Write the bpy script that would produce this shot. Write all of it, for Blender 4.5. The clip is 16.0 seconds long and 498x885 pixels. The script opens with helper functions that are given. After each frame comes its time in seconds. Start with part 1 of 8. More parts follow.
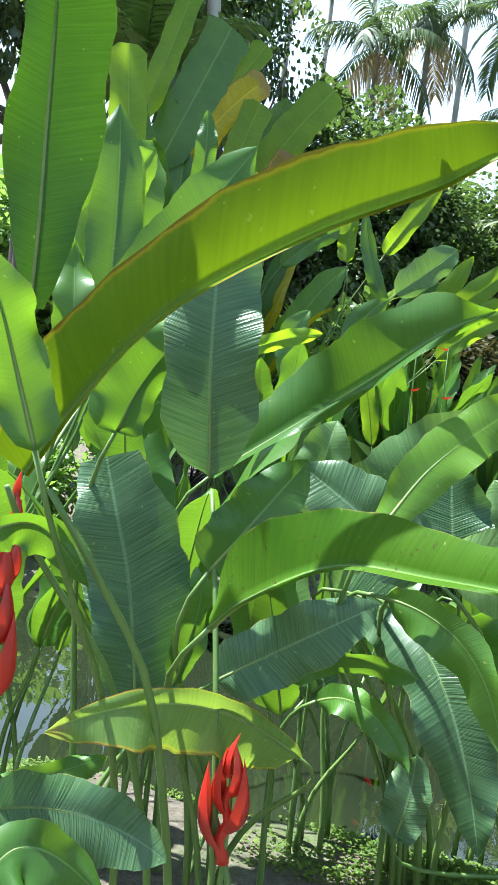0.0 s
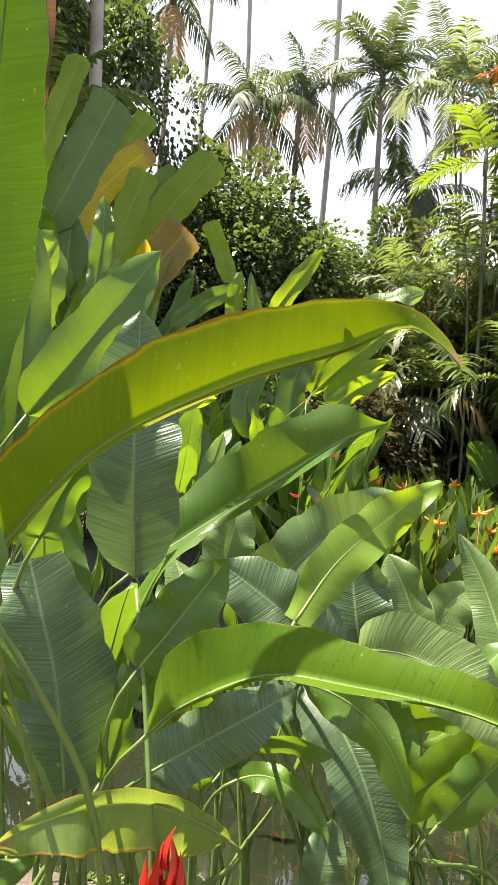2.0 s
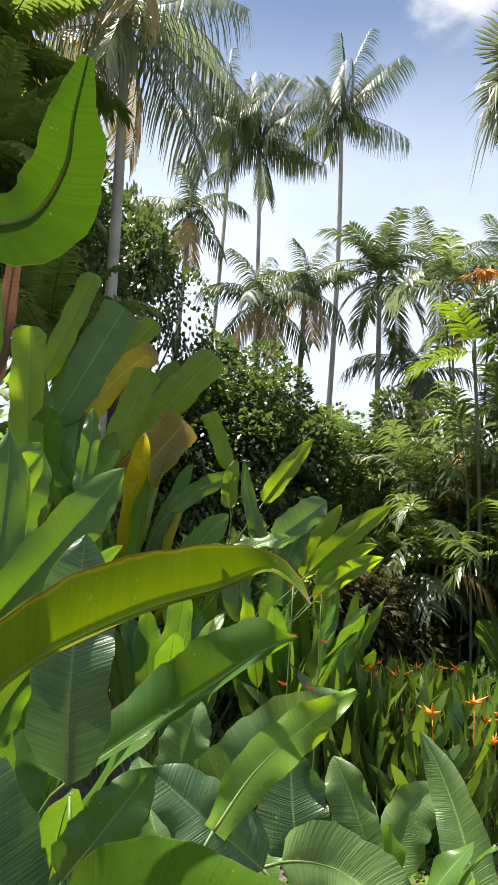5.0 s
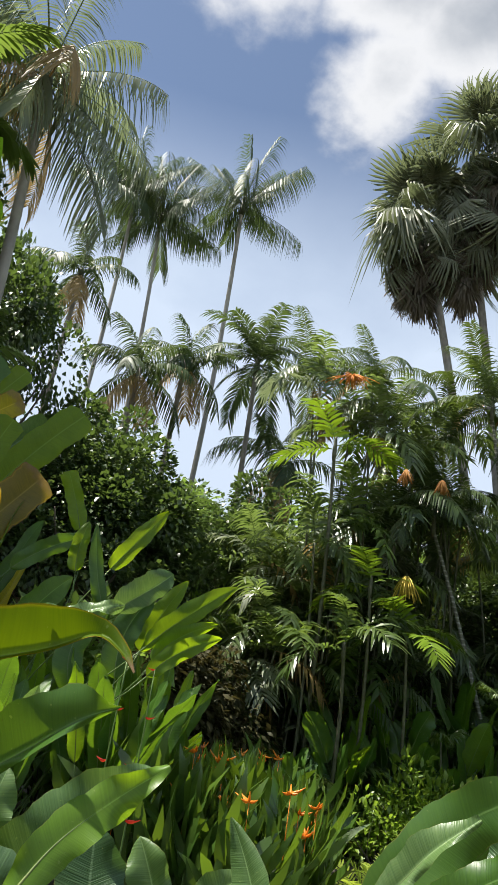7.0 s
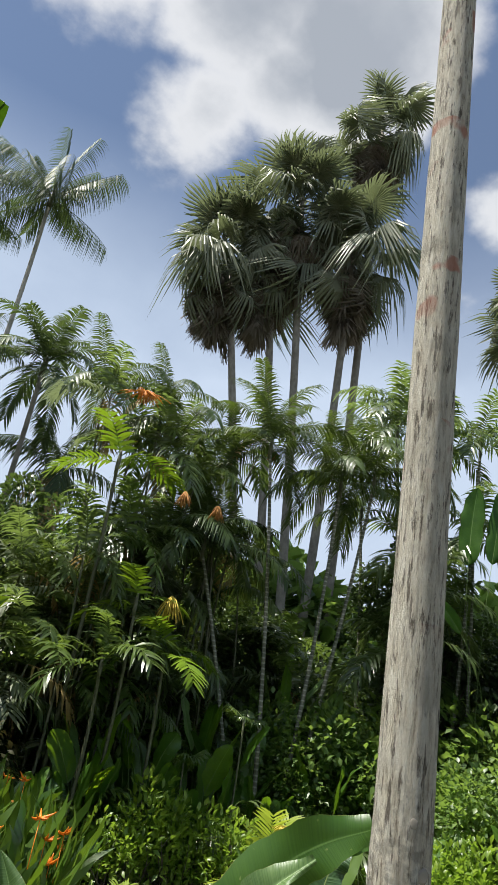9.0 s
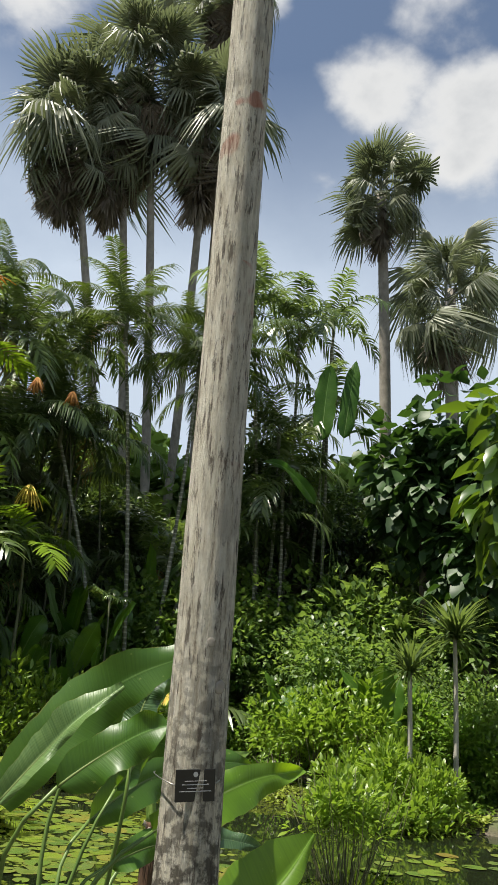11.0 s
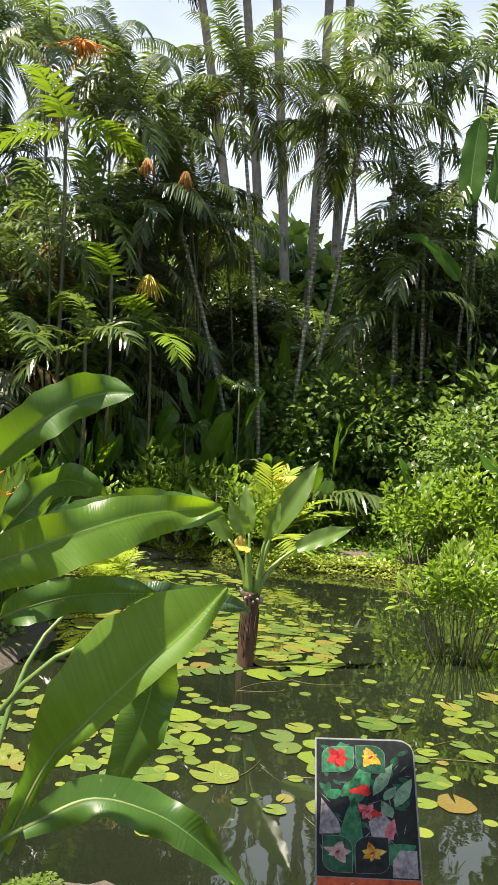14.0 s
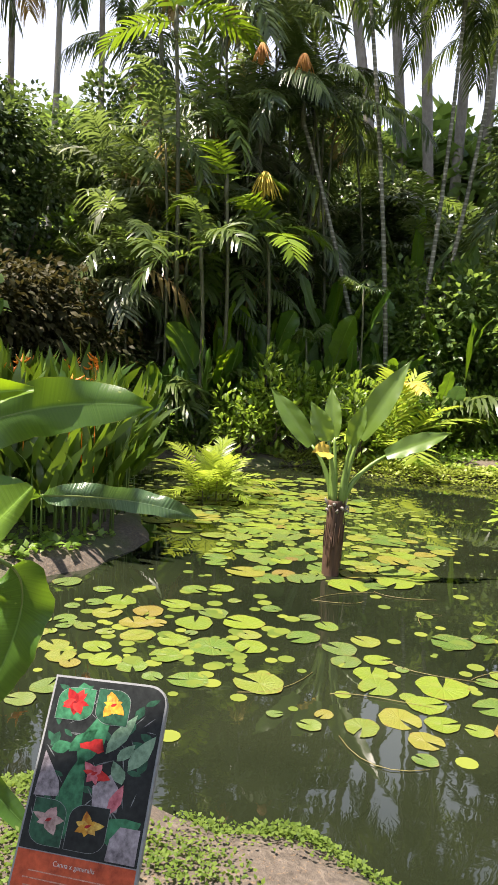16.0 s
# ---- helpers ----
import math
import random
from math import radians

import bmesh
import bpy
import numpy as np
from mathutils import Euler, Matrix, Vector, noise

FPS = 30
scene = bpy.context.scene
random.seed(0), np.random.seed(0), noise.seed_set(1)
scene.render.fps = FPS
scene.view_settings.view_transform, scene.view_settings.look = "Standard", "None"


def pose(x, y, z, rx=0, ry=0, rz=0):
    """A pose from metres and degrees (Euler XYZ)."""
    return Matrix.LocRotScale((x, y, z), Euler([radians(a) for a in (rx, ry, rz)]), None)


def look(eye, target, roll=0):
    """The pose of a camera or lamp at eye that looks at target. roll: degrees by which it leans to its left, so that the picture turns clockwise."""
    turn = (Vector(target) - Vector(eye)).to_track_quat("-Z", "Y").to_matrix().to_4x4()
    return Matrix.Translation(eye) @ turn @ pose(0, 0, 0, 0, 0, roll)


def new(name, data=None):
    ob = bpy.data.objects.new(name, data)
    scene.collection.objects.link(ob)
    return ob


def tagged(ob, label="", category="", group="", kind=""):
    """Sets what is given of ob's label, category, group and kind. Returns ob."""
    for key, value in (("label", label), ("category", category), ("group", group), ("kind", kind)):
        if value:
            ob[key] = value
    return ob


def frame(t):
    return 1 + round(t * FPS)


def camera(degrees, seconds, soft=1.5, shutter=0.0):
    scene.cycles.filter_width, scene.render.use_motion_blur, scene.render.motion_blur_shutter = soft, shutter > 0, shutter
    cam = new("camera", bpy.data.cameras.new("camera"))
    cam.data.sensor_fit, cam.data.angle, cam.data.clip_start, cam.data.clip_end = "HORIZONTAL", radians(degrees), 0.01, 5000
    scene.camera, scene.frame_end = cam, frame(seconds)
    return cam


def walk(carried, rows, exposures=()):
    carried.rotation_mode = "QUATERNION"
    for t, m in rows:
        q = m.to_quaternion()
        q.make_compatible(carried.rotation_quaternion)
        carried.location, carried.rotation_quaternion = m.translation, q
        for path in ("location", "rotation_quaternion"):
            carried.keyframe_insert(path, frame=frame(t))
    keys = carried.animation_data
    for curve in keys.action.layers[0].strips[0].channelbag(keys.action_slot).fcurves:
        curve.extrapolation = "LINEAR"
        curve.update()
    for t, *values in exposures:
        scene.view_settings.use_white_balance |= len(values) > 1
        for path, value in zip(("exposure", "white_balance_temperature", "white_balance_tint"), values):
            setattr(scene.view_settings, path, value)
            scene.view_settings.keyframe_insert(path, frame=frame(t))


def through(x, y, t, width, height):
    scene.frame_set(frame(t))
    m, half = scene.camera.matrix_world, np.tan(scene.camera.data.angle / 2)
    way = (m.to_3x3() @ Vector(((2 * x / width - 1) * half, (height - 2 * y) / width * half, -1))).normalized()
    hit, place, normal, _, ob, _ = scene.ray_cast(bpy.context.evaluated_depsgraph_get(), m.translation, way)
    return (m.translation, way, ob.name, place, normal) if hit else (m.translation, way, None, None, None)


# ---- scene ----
cam = camera(36.82, 16.0, soft=0.75)
PATH = [
    (0.0, -0.044, -0.011, 1.992, 86.44, -6.19, 0.30),
    (0.5, -0.024, -0.049, 2.010, 86.83, -6.33, -2.22),
    (1.0, -0.108, -0.072, 2.061, 87.56, -6.12, -4.84),
    (1.5, -0.149, -0.111, 2.102, 88.84, -5.51, -7.12),
    (2.0, -0.157, -0.173, 2.164, 90.42, -4.53, -8.40),
    (2.5, -0.185, -0.220, 2.197, 91.89, -3.89, -8.78),
    (3.0, -0.137, -0.270, 2.220, 93.10, -3.50, -8.45),
    (3.5, 0.023, -0.308, 2.208, 94.60, -3.05, -7.60),
    (3.7, 0.063, -0.357, 2.223, 95.32, -3.11, -7.26),
    (5.8, 0.081, -0.569, 2.309, 107.72, -5.63, -8.63),
    (6.0, 0.079, -0.585, 2.299, 108.33, -6.09, -9.93),
    (6.5, 0.091, -0.594, 2.304, 109.45, -7.60, -14.16),
    (7.0, 0.088, -0.620, 2.287, 110.41, -9.10, -19.31),
    (7.5, -0.048, -0.520, 2.332, 111.64, -10.14, -24.74),
    (8.0, -0.163, -0.405, 2.330, 113.06, -10.70, -29.91),
    (8.5, -0.183, -0.397, 2.295, 114.22, -10.59, -34.58),
    (9.0, -0.174, -0.453, 2.288, 114.71, -9.80, -38.59),
    (9.5, -0.160, -0.481, 2.293, 114.37, -8.43, -42.16),
    (10.0, -0.124, -0.494, 2.287, 112.93, -6.55, -45.32),
    (10.2, -0.106, -0.508, 2.274, 112.04, -5.93, -46.36),
    (12.3, 0.437, -0.545, 2.130, 98.85, -3.44, -44.77),
    (12.5, 0.531, -0.525, 2.127, 97.80, -3.27, -44.14),
    (13.0, 0.725, -0.466, 2.125, 95.77, -3.23, -42.07),
    (13.5, 0.964, -0.422, 2.092, 93.78, -3.64, -37.86),
    (14.0, 1.193, -0.366, 2.028, 91.27, -3.87, -34.99),
    (14.5, 1.373, -0.296, 2.017, 89.24, -4.02, -32.74),
    (15.0, 1.607, -0.336, 2.020, 87.37, -3.96, -30.14),
    (15.5, 1.796, -0.402, 2.008, 85.48, -3.73, -27.07),
    (16.0, 2.004, -0.373, 1.988, 83.70, -2.93, -23.15),
]
walk(cam, [(t, pose(*row)) for t, *row in PATH],
     exposures=[(0.0, 2.12, 5600, 2), (0.5, 2.11, 5800, 6), (1.0, 2.10, 6500, 16), (1.5, 2.13, 7000, 24), (3.7, 1.92, 7100, 22), (5.8, 1.20, 6500, 8), (7.0, 1.05, 6500, 10),
                (9.0, 0.87, 6400, 10), (10.2, 0.79, 6500, 8), (12.3, 1.09, 6900, 10), (14.0, 1.44, 6900, 12), (16.0, 1.67, 6900, 20)])

# ---- sky and sun ----
SUN_AZ, SUN_EL = -69.0, 67.0          # degrees: azimuth from +y towards +x, elevation
az, el = radians(SUN_AZ), radians(SUN_EL)
sun_way = Vector((math.sin(az) * math.cos(el), math.cos(az) * math.cos(el), math.sin(el)))
sun = new("sun", bpy.data.lights.new("sun", "SUN"))
sun.data.energy, sun.data.angle, sun.data.color = 5.0, radians(0.6), (1.0, 0.95, 0.86)
sun.matrix_world = look(sun_way * 60, (0, 0, 0))


def link(tree, a, b):
    tree.links.new(a, b)


world = bpy.data.worlds.new("sky")
scene.world = world
world.use_nodes = True
wt = world.node_tree
wt.nodes.clear()


def wmath(op, a, b=None, c=None, clamp=False):
    n = wt.nodes.new("ShaderNodeMath")
    n.operation, n.use_clamp = op, clamp
    for i, v in enumerate((a, b, c)):
        if v is None:
            continue
        if isinstance(v, (int, float)):
            n.inputs[i].default_value = v
        else:
            link(wt, v, n.inputs[i])
    return n.outputs[0]


coords = wt.nodes.new("ShaderNodeTexCoord")
way = coords.outputs["Generated"]
sky = wt.nodes.new("ShaderNodeTexSky")
sky.sky_type, sky.sun_disc = "NISHITA", False
sky.sun_elevation, sky.sun_rotation = el, az
sky.air_density, sky.dust_density, sky.ozone_density = 1.0, 0.3, 2.6
xyz = wt.nodes.new("ShaderNodeSeparateXYZ")
link(wt, way, xyz.inputs[0])
height = xyz.outputs[2]
# broken cumulus: fractal noise on the sky dome, seen in perspective
flat = wt.nodes.new("ShaderNodeVectorMath")
flat.operation = "DIVIDE"
deno = wt.nodes.new("ShaderNodeCombineXYZ")
low = wmath("ADD", wmath("MAXIMUM", height, 0.0), 0.3)
for i in range(3):
    link(wt, low, deno.inputs[i])
link(wt, way, flat.inputs[0])
link(wt, deno.outputs[0], flat.inputs[1])
puff = wt.nodes.new("ShaderNodeTexNoise")
puff.inputs["Scale"].default_value, puff.inputs["Detail"].default_value, puff.inputs["Roughness"].default_value = 2.6, 8.0, 0.55
link(wt, flat.outputs[0], puff.inputs["Vector"])


def cloud_bank(direction, reach):
    """Above 0 inside a round bank of cloud, below 0 outside its reach."""
    d = Vector(direction).normalized()
    n = wt.nodes.new("ShaderNodeVectorMath")
    n.operation = "DISTANCE"
    norm = wt.nodes.new("ShaderNodeVectorMath")
    norm.operation = "NORMALIZE"
    link(wt, way, norm.inputs[0])
    link(wt, norm.outputs[0], n.inputs[0])
    n.inputs[1].default_value = d
    return wmath("DIVIDE", wmath("SUBTRACT", reach, n.outputs["Value"]), 0.2)


banks = cloud_bank((0.23, 0.50, 0.83), 0.15)
for direction, reach in (((0.267, 0.632, 0.727), 0.075), ((0.33, 0.541, 0.774), 0.09), ((0.36, 0.46, 0.81), 0.15), ((0.12, 0.60, 0.79), 0.07), ((0.603, 0.429, 0.672), 0.075), ((0.62, 0.506, 0.60), 0.08), ((0.56, 0.33, 0.75), 0.07), ((0.70, 0.36, 0.60), 0.10), ((-0.09, 0.66, 0.75), 0.03)):
    banks = wmath("MAXIMUM", banks, cloud_bank(direction, reach))
cover = wmath("ADD", wmath("MULTIPLY", wmath("MAXIMUM", banks, -0.6), 0.55), wmath("MULTIPLY", wmath("SUBTRACT", puff.outputs["Fac"], 0.5), 1.3))
edge = wt.nodes.new("ShaderNodeMapRange")
edge.interpolation_type = "SMOOTHSTEP"
link(wt, cover, edge.inputs["Value"])
edge.inputs["From Min"].default_value, edge.inputs["From Max"].default_value = -0.06, 0.12
core = wt.nodes.new("ShaderNodeMapRange")
core.interpolation_type = "SMOOTHSTEP"
link(wt, cover, core.inputs["Value"])
core.inputs["From Min"].default_value, core.inputs["From Max"].default_value = 0.06, 0.34
tone = wt.nodes.new("ShaderNodeMix")
tone.data_type = "RGBA"
billow = wt.nodes.new("ShaderNodeTexNoise")
billow.inputs["Scale"].default_value, billow.inputs["Detail"].default_value = 5.5, 6.0
link(wt, flat.outputs[0], billow.inputs["Vector"])
link(wt, wmath("MULTIPLY", core.outputs[0], wmath("ADD", 0.25, wmath("MULTIPLY", billow.outputs["Fac"], 1.4)), clamp=True), tone.inputs["Factor"])
tone.inputs["A"].default_value, tone.inputs["B"].default_value = (8.1, 8.2, 8.4, 1), (4.1, 4.45, 5.0, 1)
# thin haze low over the horizon, and wisps
haze = wt.nodes.new("ShaderNodeMapRange")
link(wt, height, haze.inputs["Value"])
haze.inputs["From Min"].default_value, haze.inputs["From Max"].default_value = 0.76, 0.42
haze.interpolation_type = "SMOOTHSTEP"
wisp = wmath("MULTIPLY", haze.outputs[0], wmath("ADD", 0.5, wmath("MULTIPLY", puff.outputs["Fac"], 1.1)), clamp=True)
hazy = wt.nodes.new("ShaderNodeMix")
hazy.data_type = "RGBA"
link(wt, wmath("MAXIMUM", wisp, 0.10), hazy.inputs["Factor"])
link(wt, sky.outputs[0], hazy.inputs["A"])
hazy.inputs["B"].default_value = (6.1, 7.1, 8.6, 1)
full = wt.nodes.new("ShaderNodeMix")
full.data_type = "RGBA"
link(wt, edge.outputs[0], full.inputs["Factor"])
link(wt, hazy.outputs["Result"], full.inputs["A"])
link(wt, tone.outputs["Result"], full.inputs["B"])
back = wt.nodes.new("ShaderNodeBackground")
link(wt, full.outputs["Result"], back.inputs["Color"])
back.inputs["Strength"].default_value = 0.056
wout = wt.nodes.new("ShaderNodeOutputWorld")
link(wt, back.outputs[0], wout.inputs["Surface"])

# ---- materials ----
def fresh(name):
    m = bpy.data.materials.new(name)
    m.use_nodes = True
    t = m.node_tree
    t.nodes.clear()
    out = t.nodes.new("ShaderNodeOutputMaterial")
    b = t.nodes.new("ShaderNodeBsdfPrincipled")
    link(t, b.outputs[0], out.inputs["Surface"])
    return m, t, b, out


def ramp(t, source, *stops):
    r = t.nodes.new("ShaderNodeValToRGB")
    while len(r.color_ramp.elements) < len(stops):
        r.color_ramp.elements.new(0.5)
    for e, (p, c) in zip(r.color_ramp.elements, stops):
        e.position, e.color = p, (*c, 1)
    link(t, source, r.inputs[0])
    return r.outputs["Color"]


def noise_of(t, vector, scale, detail=4.0, rough=0.55):
    n = t.nodes.new("ShaderNodeTexNoise")
    n.inputs["Scale"].default_value, n.inputs["Detail"].default_value, n.inputs["Roughness"].default_value = scale, detail, rough
    link(t, vector, n.inputs["Vector"])
    return n.outputs["Fac"]


def mixed(t, fac, a, b, blend="MIX"):
    n = t.nodes.new("ShaderNodeMix")
    n.data_type, n.blend_type = "RGBA", blend
    for socket, v in ((n.inputs["Factor"], fac), (n.inputs["A"], a), (n.inputs["B"], b)):
        if isinstance(v, (int, float)):
            socket.default_value = v
        elif isinstance(v, tuple):
            socket.default_value = (*v, 1)
        else:
            link(t, v, socket)
    return n.outputs["Result"]


def calc(t, op, a, b=0.0, clamp=False):
    n = t.nodes.new("ShaderNodeMath")
    n.operation, n.use_clamp = op, clamp
    for i, v in enumerate((a, b)):
        if isinstance(v, (int, float)):
            n.inputs[i].default_value = v
        else:
            link(t, v, n.inputs[i])
    return n.outputs[0]


def gray(t, value):
    n = t.nodes.new("ShaderNodeCombineXYZ")
    for i in range(3):
        link(t, value, n.inputs[i])
    return n.outputs[0]


def bump(t, b, source, strength, distance=0.01):
    n = t.nodes.new("ShaderNodeBump")
    n.inputs["Strength"].default_value, n.inputs["Distance"].default_value = strength, distance
    link(t, source, n.inputs["Height"])
    link(t, n.outputs[0], b.inputs["Normal"])
    return n


def leaf_material(name, dark, light, through, glow=0.3, rough=0.42, scale=6.0, island=False, gloss=0.6):
    """Small foliage: mottled green with light coming through it."""
    m, t, b, out = fresh(name)
    co = t.nodes.new("ShaderNodeTexCoord")
    n = noise_of(t, co.outputs["Object"], scale, 3.0)
    if island:
        g = t.nodes.new("ShaderNodeNewGeometry")
        r = g.outputs["Random Per Island"]
    else:
        g = t.nodes.new("ShaderNodeObjectInfo")
        r = g.outputs["Random"]
    f = calc(t, "ADD", calc(t, "MULTIPLY", n, 0.7), calc(t, "MULTIPLY", r, 0.5), True)
    col = ramp(t, f, (0.25, dark), (0.85, light))
    link(t, col, b.inputs["Base Color"])
    b.inputs["Roughness"].default_value = rough
    b.inputs["Specular IOR Level"].default_value = gloss
    tr = t.nodes.new("ShaderNodeBsdfTranslucent")
    link(t, mixed(t, 0.75, col, through), tr.inputs["Color"])
    mx = t.nodes.new("ShaderNodeMixShader")
    mx.inputs[0].default_value = glow
    link(t, b.outputs[0], mx.inputs[1])
    link(t, tr.outputs[0], mx.inputs[2])
    link(t, mx.outputs[0], out.inputs["Surface"])
    return m


def blade_material(name, dark, light, through, glow=0.34, rough=0.32, relief=1.0, scorch=0.0, specks=0.0, gloss=0.5):
    """A large ribbed leaf. Its first map runs along the side veins in metres, its second from base to tip and from margin to margin."""
    m, t, b, out = fresh(name)
    uv = t.nodes.new("ShaderNodeUVMap")
    uv.uv_map = "veins"
    rel = t.nodes.new("ShaderNodeUVMap")
    rel.uv_map = "span"
    sep = t.nodes.new("ShaderNodeSeparateXYZ")
    link(t, rel.outputs[0], sep.inputs[0])
    info = t.nodes.new("ShaderNodeObjectInfo")
    co = t.nodes.new("ShaderNodeTexCoord")
    lay = t.nodes.new("ShaderNodeMapping")
    lay.inputs["Scale"].default_value = (150.0, 5.0, 1.0)
    link(t, uv.outputs[0], lay.inputs["Vector"])
    ribs = t.nodes.new("ShaderNodeMapRange")
    ribs.inputs["From Min"].default_value, ribs.inputs["From Max"].default_value = 0.3, 0.7
    link(t, noise_of(t, lay.outputs[0], 1.0, 2.0, 0.5), ribs.inputs["Value"])
    fine = t.nodes.new("ShaderNodeTexWave")
    fine.bands_direction = "X"
    fine.inputs["Scale"].default_value, fine.inputs["Distortion"].default_value = 95.0, 0.4
    link(t, uv.outputs[0], fine.inputs["Vector"])
    blot = noise_of(t, co.outputs["Object"], 5.0, 4.0)
    wide = noise_of(t, co.outputs["Object"], 1.7, 2.0)
    f = calc(t, "ADD", calc(t, "ADD", calc(t, "MULTIPLY", blot, 0.6), calc(t, "MULTIPLY", wide, 0.5)), calc(t, "SUBTRACT", calc(t, "MULTIPLY", info.outputs["Random"], 0.35), 0.17))
    f = calc(t, "ADD", f, calc(t, "MULTIPLY", calc(t, "SUBTRACT", ribs.outputs[0], 0.4), 0.26 * relief), True)
    col = ramp(t, f, (0.3, dark), (0.9, light))
    # a pale line along the midrib
    rib = calc(t, "ABSOLUTE", calc(t, "SUBTRACT", sep.outputs[1], 0.5))
    line = t.nodes.new("ShaderNodeMapRange")
    line.inputs["From Min"].default_value, line.inputs["From Max"].default_value = 0.025, 0.006
    link(t, rib, line.inputs["Value"])
    col = mixed(t, calc(t, "MULTIPLY", line.outputs[0], 0.6), col, tuple(min(1, c * 1.8 + 0.05) for c in light))
    # small tears, specks and withered margins
    spot = noise_of(t, co.outputs["Object"], 70.0, 2.0)
    sp = t.nodes.new("ShaderNodeMapRange")
    sp.inputs["From Min"].default_value, sp.inputs["From Max"].default_value = 0.71 - 0.03 * specks, 0.76 - 0.03 * specks
    link(t, spot, sp.inputs["Value"])
    col = mixed(t, calc(t, "MULTIPLY", sp.outputs[0], 0.55 + 0.3 * specks), col, (0.05, 0.035, 0.012))
    pale = noise_of(t, co.outputs["Object"], 55.0, 1.0)
    pl = t.nodes.new("ShaderNodeMapRange")
    pl.inputs["From Min"].default_value, pl.inputs["From Max"].default_value = 0.74, 0.78
    link(t, pale, pl.inputs["Value"])
    col = mixed(t, calc(t, "MULTIPLY", pl.outputs[0], 0.4), col, (0.36, 0.42, 0.12))
    wither = noise_of(t, co.outputs["Object"], 14.0, 4.0)
    rim = calc(t, "ADD", calc(t, "MULTIPLY", rib, 2.0), calc(t, "MULTIPLY", wither, 0.10 + 0.06 * scorch))
    mr = t.nodes.new("ShaderNodeMapRange")
    mr.inputs["From Min"].default_value, mr.inputs["From Max"].default_value = 1.035 - 0.01 * scorch, 1.06 - 0.01 * scorch
    link(t, rim, mr.inputs["Value"])
    if scorch:
        ye = t.nodes.new("ShaderNodeMapRange")
        ye.inputs["From Min"].default_value, ye.inputs["From Max"].default_value = 0.97, 1.04
        link(t, rim, ye.inputs["Value"])
        col = mixed(t, calc(t, "MULTIPLY", ye.outputs[0], 0.8), col, (0.55, 0.36, 0.01))
    col = mixed(t, mr.outputs[0], col, (0.16, 0.055, 0.01) if scorch else (0.22, 0.20, 0.05))
    if scorch:
        far = calc(t, "ADD", sep.outputs[0], calc(t, "MULTIPLY", wither, 0.12))
        tip = t.nodes.new("ShaderNodeMapRange")
        tip.inputs["From Min"].default_value, tip.inputs["From Max"].default_value = 0.97, 1.02
        link(t, far, tip.inputs["Value"])
        col = mixed(t, tip.outputs[0], col, (0.22, 0.13, 0.07))
    link(t, col, b.inputs["Base Color"])
    link(t, calc(t, "ADD", rough, calc(t, "MULTIPLY", blot, 0.16)), b.inputs["Roughness"])
    b.inputs["Specular IOR Level"].default_value = gloss
    fade = calc(t, "MULTIPLY", calc(t, "SUBTRACT", noise_of(t, co.outputs["Object"], 3.0, 2.0), 0.3), 2.0, True)
    h = calc(t, "ADD", calc(t, "MULTIPLY", ribs.outputs[0], fade), calc(t, "MULTIPLY", fine.outputs["Fac"], 0.06))
    bump(t, b, h, 0.42 * relief, 0.004)
    tr = t.nodes.new("ShaderNodeBsdfTranslucent")
    seen = mixed(t, 0.7, col, through)
    shade_of = calc(t, "ADD", 0.72, calc(t, "ADD", calc(t, "MULTIPLY", ribs.outputs[0], 0.20 * relief), calc(t, "MULTIPLY", blot, 0.3)))
    seen = mixed(t, 1.0, seen, gray(t, shade_of), "MULTIPLY")
    link(t, seen, tr.inputs["Color"])
    mx = t.nodes.new("ShaderNodeMixShader")
    mx.inputs[0].default_value = glow
    link(t, b.outputs[0], mx.inputs[1])
    link(t, tr.outputs[0], mx.inputs[2])
    link(t, mx.outputs[0], out.inputs["Surface"])
    return m


def plain_material(name, a, c, scale=8.0, rough=0.7, relief=0.3, metal=0.0, detail=6.0, stretch=(1, 1, 1)):
    m, t, b, out = fresh(name)
    co = t.nodes.new("ShaderNodeTexCoord")
    mp = t.nodes.new("ShaderNodeMapping")
    mp.inputs["Scale"].default_value = stretch
    link(t, co.outputs["Object"], mp.inputs["Vector"])
    n = noise_of(t, mp.outputs[0], scale, detail, 0.62)
    big = noise_of(t, mp.outputs[0], scale * 0.22, 3.0)
    f = calc(t, "ADD", calc(t, "MULTIPLY", n, 0.6), calc(t, "MULTIPLY", big, 0.4))
    link(t, ramp(t, f, (0.32, a), (0.68, c)), b.inputs["Base Color"])
    b.inputs["Roughness"].default_value, b.inputs["Metallic"].default_value = rough, metal
    if relief:
        bump(t, b, n, relief, 0.01)
    return m


leaf_green = blade_material("heliconia_green", (0.032, 0.095, 0.012), (0.085, 0.175, 0.022), (0.27, 0.47, 0.012), glow=0.34, relief=0.6)
leaf_deep = blade_material("heliconia_deep_green", (0.024, 0.075, 0.008), (0.055, 0.125, 0.012), (0.11, 0.25, 0.004), glow=0.2, relief=0.9, gloss=0.2)
leaf_bright = blade_material("heliconia_light_green", (0.055, 0.14, 0.010), (0.14, 0.26, 0.018), (0.40, 0.62, 0.010), glow=0.42, relief=0.7)
leaf_dark = blade_material("heliconia_dark_green", (0.035, 0.095, 0.012), (0.08, 0.175, 0.022), (0.26, 0.46, 0.015), glow=0.30)
leaf_blue = blade_material("heliconia_blue_green", (0.030, 0.074, 0.028), (0.085, 0.15, 0.064), (0.16, 0.33, 0.045), glow=0.2, rough=0.24, relief=1.9)
